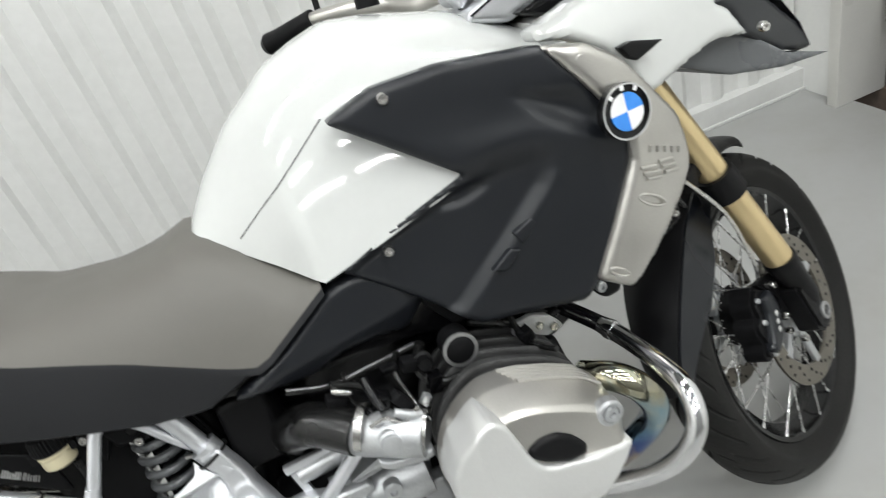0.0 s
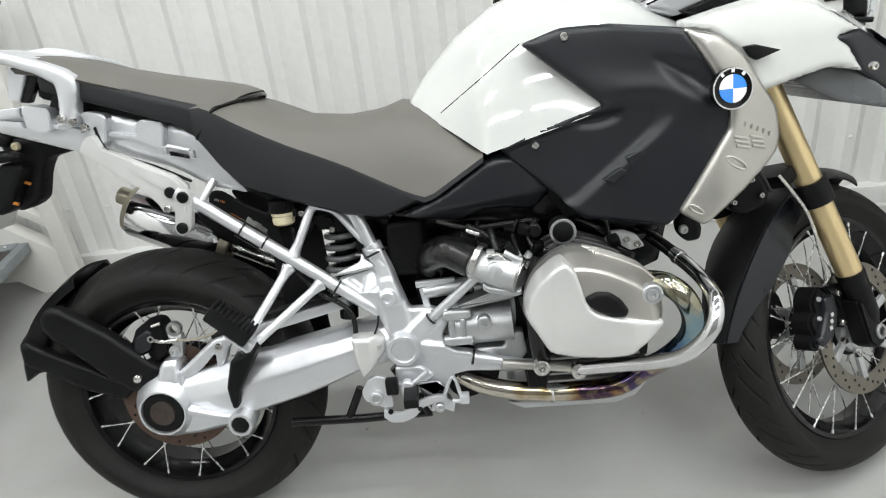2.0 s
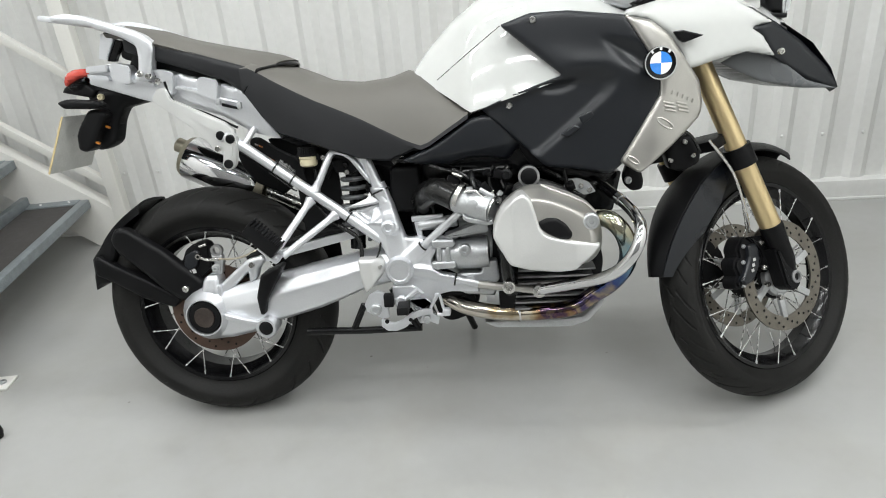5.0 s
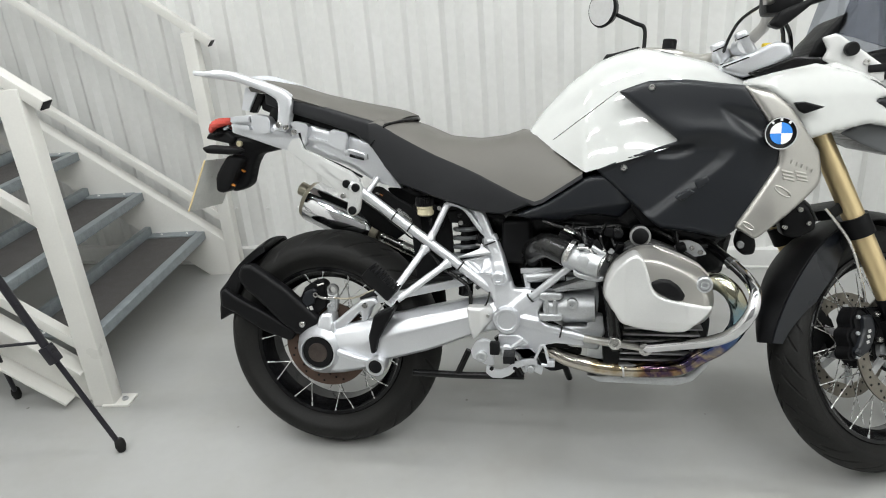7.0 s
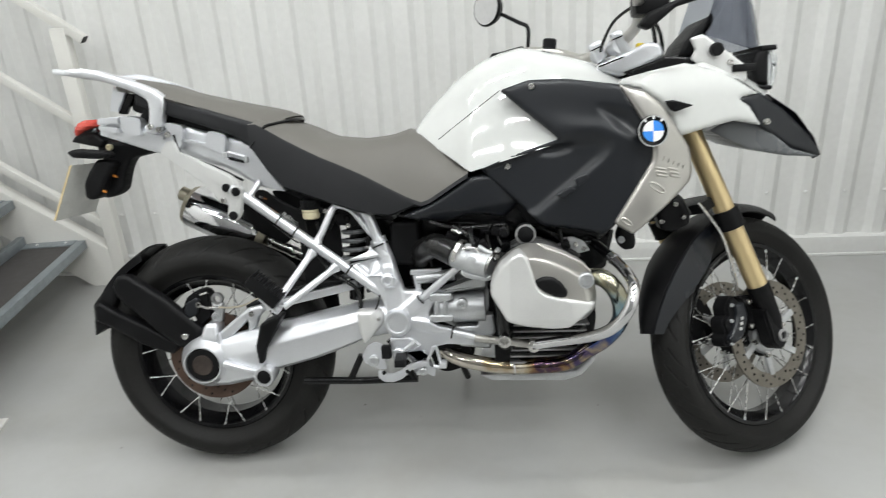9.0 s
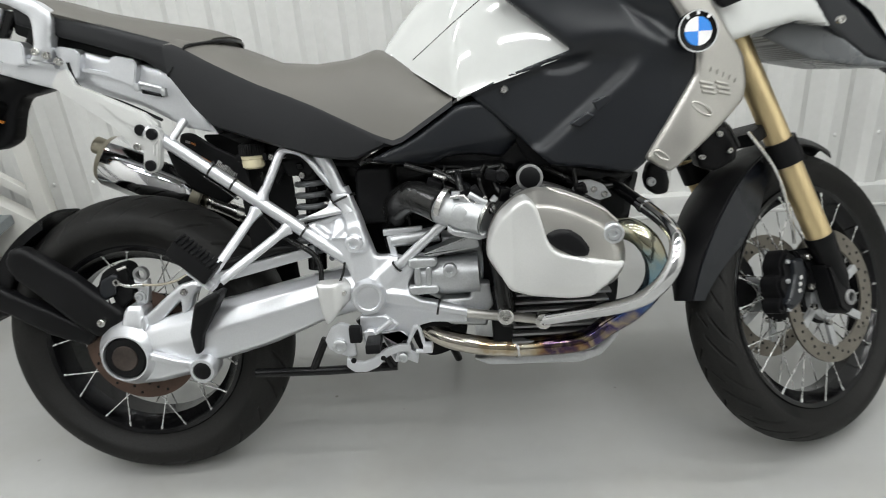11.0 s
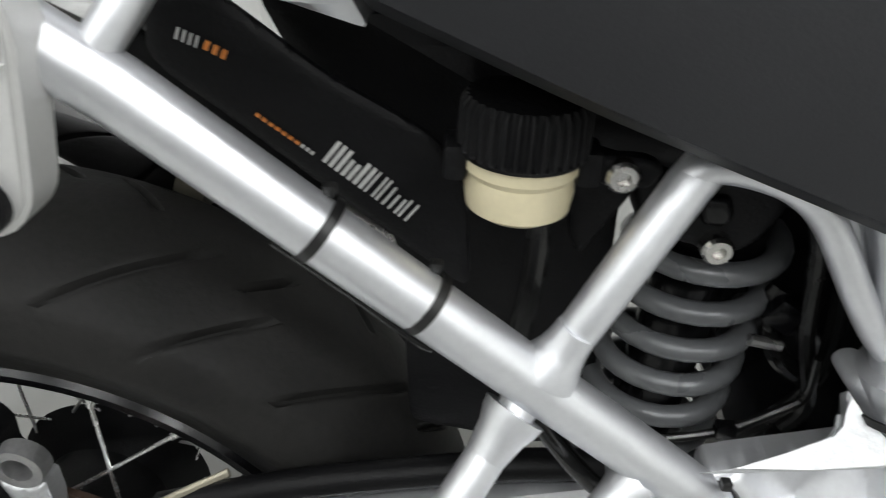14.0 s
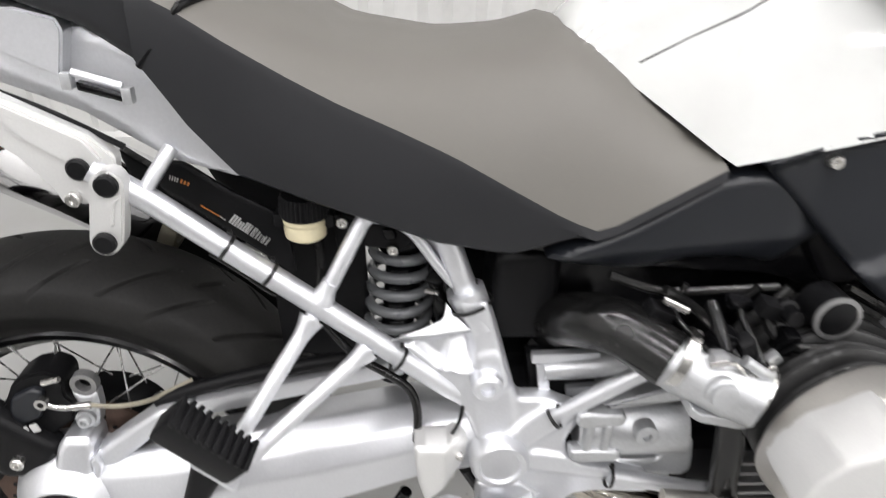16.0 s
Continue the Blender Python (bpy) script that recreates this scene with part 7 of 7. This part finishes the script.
for p, sz, ang, mt_ in ((((0.777, -0.235, 0.671)), (0.022, 0.02, 0.03), 0.5, GLOSSBLACK), (((0.804, -0.24, 0.663)), (0.016, 0.018, 0.034), -0.5, BLACK), (((0.836, -0.21, 0.693)), (0.03, 0.02, 0.018), 0.3, BLACK), (((0.856, -0.22, 0.657)), (0.02, 0.02, 0.028), 0.2, GLOSSBLACK), (((0.722, -0.2, 0.683)), (0.03, 0.02, 0.014), 0.4, BLACK), (((0.832, -0.24, 0.647)), (0.012, 0.012, 0.024), 0.7, CAST), (((1.004, -0.205, 0.655)), (0.022, 0.02, 0.020), -0.3, GLOSSBLACK), (((0.805, -0.2, 0.695)), (0.024, 0.016, 0.012), 0.0, GLOSSBLACK)):
    part("connector", box(p, sz, Euler((0.2, ang, 0.1)).to_matrix(), 0.003), mt_, bike)
for p, d_, r_ in ((((0.741, -0.262, 0.646)), (0.8, -0.35, -0.3), 0.034), (((0.817, -0.285, 0.618)), (0.8, -0.35, -0.3), 0.0345)):
    part("hose_clip", lathe([(-0.0055, r_ - 0.003), (-0.0055, r_ + 0.0005), (0.0055, r_ + 0.0005), (0.0055, r_ - 0.003)], Vector(p) + Vector((0, 0.03, 0)), d_, 40, True), STEEL, bike, "bright steel hose clip")
part("rail_bracket", slab([(0.990, 0.650), (1.000, 0.668), (1.026, 0.669), (1.052, 0.658), (1.068, 0.634), (1.040, 0.627), (1.020, 0.640)], -0.188, 0.012, 0.002, 0.004), CAST, bike, "cast bracket under the side panel")
for p in ((1.006, 0.656), (1.032, 0.651), (1.052, 0.640)):
    part("bolt", bolt(Vector((p[0], -0.190, p[1])), (0, -1, 0), 0.0065, 0.005), STEEL, bike)
part("plug_cap", lathe([(0.0, 0.0), (0.0, 0.013), (0.010, 0.014), (0.012, 0.010), (0.028, 0.009), (0.028, 0.0)], (0.852, -0.205, 0.690), (0, -1, 0.1), 18), BLACK, bike, "black round plug")
part("cable_socket", tube([(0.768, -0.215, 0.702), (0.771, -0.235, 0.688), (0.776, -0.250, 0.668)], 0.0075, 12, 4), GLOSSBLACK, bike)
part("cable_end", tube([(0.722, -0.205, 0.700), (0.746, -0.215, 0.692)], 0.0048, 10), STEEL, bike, "bright cable end")
part("horn", sheet([(1.137, 0.662), (1.146, 0.692), (1.176, 0.694), (1.187, 0.650), (1.183, 0.629), (1.158, 0.626), (1.142, 0.640)], -0.165, 0.03, 0.008, 0.03, 0.008), BLACK, bike, "small black horn under the panel")
part("bolt", bolt(Vector((1.148, -0.168, 0.655)), (0, -1, 0), 0.009, 0.006), CAST, bike)
part("linkage", tube([(0.753, -0.27, 0.664), (0.778, -0.27, 0.666), (0.796, -0.27, 0.649), (0.821, -0.27, 0.662)], 0.003, 8, 3), STEEL, bike)
part("drain_hose", tube([(0.829, -0.2, 0.56), (0.842, -0.2, 0.494), (0.847, -0.2, 0.441), (0.856, -0.2, 0.385)], 0.018, 14, 4), HOSE, bike, "thick black rubber hose")
# exhaust and bars
part("exhaust_header", tube([(1.055, -0.25, 0.583), (1.081, -0.29, 0.588), (1.108, -0.31, 0.566), (1.126, -0.30, 0.52), (1.126, -0.265, 0.465), (1.098, -0.228, 0.412), (1.058, -0.20, 0.374), (1.018, -0.195, 0.345), (0.98, -0.19, 0.333), (0.93, -0.175, 0.324), (0.86, -0.15, 0.314), (0.79, -0.14, 0.318), (0.72, -0.12, 0.33), (0.663, -0.09, 0.355), (0.62, -0.05, 0.379)], 0.021, 22, 6), HEAT, bike, "heat-tinted chrome exhaust header with dark reflections painted in")
part("exhaust_collector", slab([(0.644, 0.365), (0.765, 0.354), (0.763, 0.309), (0.718, 0.273), (0.675, 0.264), (0.649, 0.283), (0.634, 0.329)], -0.07, 0.18, 0.012, 0.02), BLACK, bike, "dark exhaust collector under the gearbox")
part("header_joint", lathe([(-0.010, 0.0212), (-0.008, 0.0232), (-0.002, 0.0225), (0.002, 0.0240), (0.008, 0.0232), (0.010, 0.0212)], (0.872, -0.153, 0.3155), (0.07, 0.025, 0.010), 28, True), CHROME, bike, "polished pipe joint ring")
part("engine_guard_top", tube([(1.02, -0.10, 0.672), (1.07, -0.15, 0.655), (1.116, -0.215, 0.622), (1.13, -0.27, 0.61)], 0.0125, 16, 5), GLOSSBLACK, bike, "black upper bar of the engine guard")
part("engine_guard", tube([(1.116, -0.215, 0.622), (1.13, -0.27, 0.61), (1.137, -0.33, 0.601), (1.139, -0.38, 0.586), (1.129, -0.405, 0.552), (1.105, -0.395, 0.508), (1.067, -0.36, 0.470), (0.993, -0.29, 0.432), (0.921, -0.23, 0.401)], 0.0135, 16, 6), CHROME, bike, "polished steel engine guard bar")
part("guard_collar", lathe([(-0.006, 0.0135), (-0.006, 0.0155), (0.006, 0.0155), (0.006, 0.0135)], (1.121, -0.232, 0.618), (0.35, -1, -0.2), 24, True), CHROME, bike)
part("guard_link", tube([(0.922, -0.21, 0.394), (0.843, -0.21, 0.406), (0.77, -0.21, 0.416)], 0.010, 14, 3), SATIN, bike)
for p in ([(0.921, -0.235, 0.401), (0.847, -0.235, 0.414)]):
    part("bolt", lathe([(0.012, 0.016), (-0.008, 0.016), (-0.010, 0.012), (-0.010, 0.007), (0, 0.006), (0, 0)], Vector(p), (0, 1, 0), 20), STEEL, bike)
for k in range(7):
    zz = 0.335 + 0.017 * k
    part("sump_fin", box((0.945 + 0.004 * k, 0, zz), (0.17 + 0.004 * k, 0.36, 0.005), None, 0.001), FINS, bike, "horizontal cooling fin of the sump")
part("sump", box((0.93, 0, 0.385), (0.22, 0.32, 0.12), None, 0.01), BLACK, bike)
SKID = [(0.776, 0.282), (0.809, 0.266), (1.008, 0.263), (1.053, 0.278), (1.087, 0.317), (1.096, 0.34), (1.084, 0.345), (1.066, 0.314), (1.038, 0.288), (0.825, 0.285)]
skid = part("skid_plate", sheet(SKID, -0.13, 0.26, 0.004, 1, 0.006), CAST, bike, "aluminium skid plate")
# foot controls and stand
PEDAL = [(0.513, 0.33), (0.528, 0.32), (0.549, 0.317), (0.57, 0.325), (0.591, 0.342), (0.624, 0.352), (0.648, 0.352), (0.649, 0.337), (0.627, 0.337), (0.598, 0.327), (0.577, 0.305), (0.552, 0.295), (0.527, 0.296), (0.511, 0.309)]
ped = part("brake_pedal", slab(PEDAL, -0.206, 0.010, 0.002, 0.004), SILVER, bike, "silver cast brake pedal and bracket")
part("pedal_toe", tube([(0.645, -0.21, 0.357), (0.661, -0.21, 0.393), (0.671, -0.21, 0.386), (0.677, -0.21, 0.357), (0.687, -0.21, 0.338), (0.66, -0.21, 0.34)], 0.0042, 10, 2), SILVER, ped)
part("toe_pad", box(((0.686, -0.215, 0.348)), (0.020, 0.03, 0.016), None, 0.004), SILVER, ped)
part("pedal_plate", slab([(0.47, 0.368), (0.484, 0.393), (0.505, 0.404), (0.525, 0.397), (0.531, 0.363), (0.533, 0.329), (0.512, 0.329), (0.496, 0.338), (0.476, 0.347)], -0.199, 0.010, 0.002, 0.004), SILVER, ped)
part("pedal_plate", slab([(0.591, 0.372), (0.628, 0.376), (0.647, 0.358), (0.622, 0.346), (0.603, 0.325), (0.612, 0.308), (0.637, 0.314), (0.659, 0.303), (0.664, 0.324), (0.648, 0.333)], -0.192, 0.008, 0.002, 0.003), SILVER, ped)
for p in ((0.527, -0.206, 0.322), (0.590, -0.206, 0.325), (0.635, -0.192, 0.352)):
    part("pedal_hole", lathe([(0.004, 0.0055), (-0.0006, 0.0055), (-0.0006, 0)], p, (0, 1, 0), 16), BLACK, ped)
part("pedal_rod", tube([(0.564, -0.195, 0.365), (0.613, -0.195, 0.404)], 0.006, 12), SILVER, ped)
part("pedal_link", sheet([(0.546, 0.377), (0.637, 0.373), (0.646, 0.363), (0.59, 0.352), (0.566, 0.34), (0.552, 0.347)], -0.188, 0.008, 0.003, 1, 0.003), CAST, ped)
part("rubber_block", box(((0.536, -0.2, 0.379)), (0.026, 0.02, 0.036), None, 0.005), BLACK, ped)
part("pedal_pivot", lathe([(0.01, 0.014), (-0.004, 0.014), (-0.007, 0.011), (-0.007, 0)], ((0.567, -0.198, 0.374)), (0, 1, 0), 24), SILVER, ped)
part("footrest_bracket", sheet([(0.544, 0.411), (0.598, 0.41), (0.626, 0.387), (0.586, 0.356), (0.555, 0.344), (0.542, 0.376)], -0.18, 0.02, 0.004, 1, 0.005), SILVER, bike)
part("bolt", lathe([(0.01, 0.015), (-0.004, 0.015), (-0.006, 0.012), (-0.006, 0.008), (-0.002, 0.007), (-0.002, 0)], ((0.501, -0.205, 0.355)), (0, 1, 0), 24), CAST, ped)
part("bolt", bolt(Vector(((0.632, -0.205, 0.324))), (0, -1, 0), 0.010, 0.006), CAST, ped)
part("rider_footrest", add_bar(bmesh.new(), ((0.573, -0.17, 0.364)), ((0.581, -0.27, 0.37)), 0.03, 0.02, (0, 0, 1), 0.004), BLACK, bike, "black rubber footrest")
part("centre_stand", tube([(0.289, -0.13, 0.273), (0.449, -0.13, 0.271), (0.607, -0.13, 0.275)], 0.010, 12), GLOSSBLACK, bike, "black centre stand folded up")
part("stand_arm", tube([(0.421, -0.13, 0.278), (0.454, -0.13, 0.346)], 0.009, 12), GLOSSBLACK, bike)
part("stand_arm", tube([(0.599, -0.13, 0.278), (0.535, -0.13, 0.391)], 0.012, 12), GLOSSBLACK, bike)
part("side_stand", tube([(0.66, 0.14, 0.34), (0.72, 0.352, 0.087)], 0.011, 12), GLOSSBLACK, bike, "black side stand")
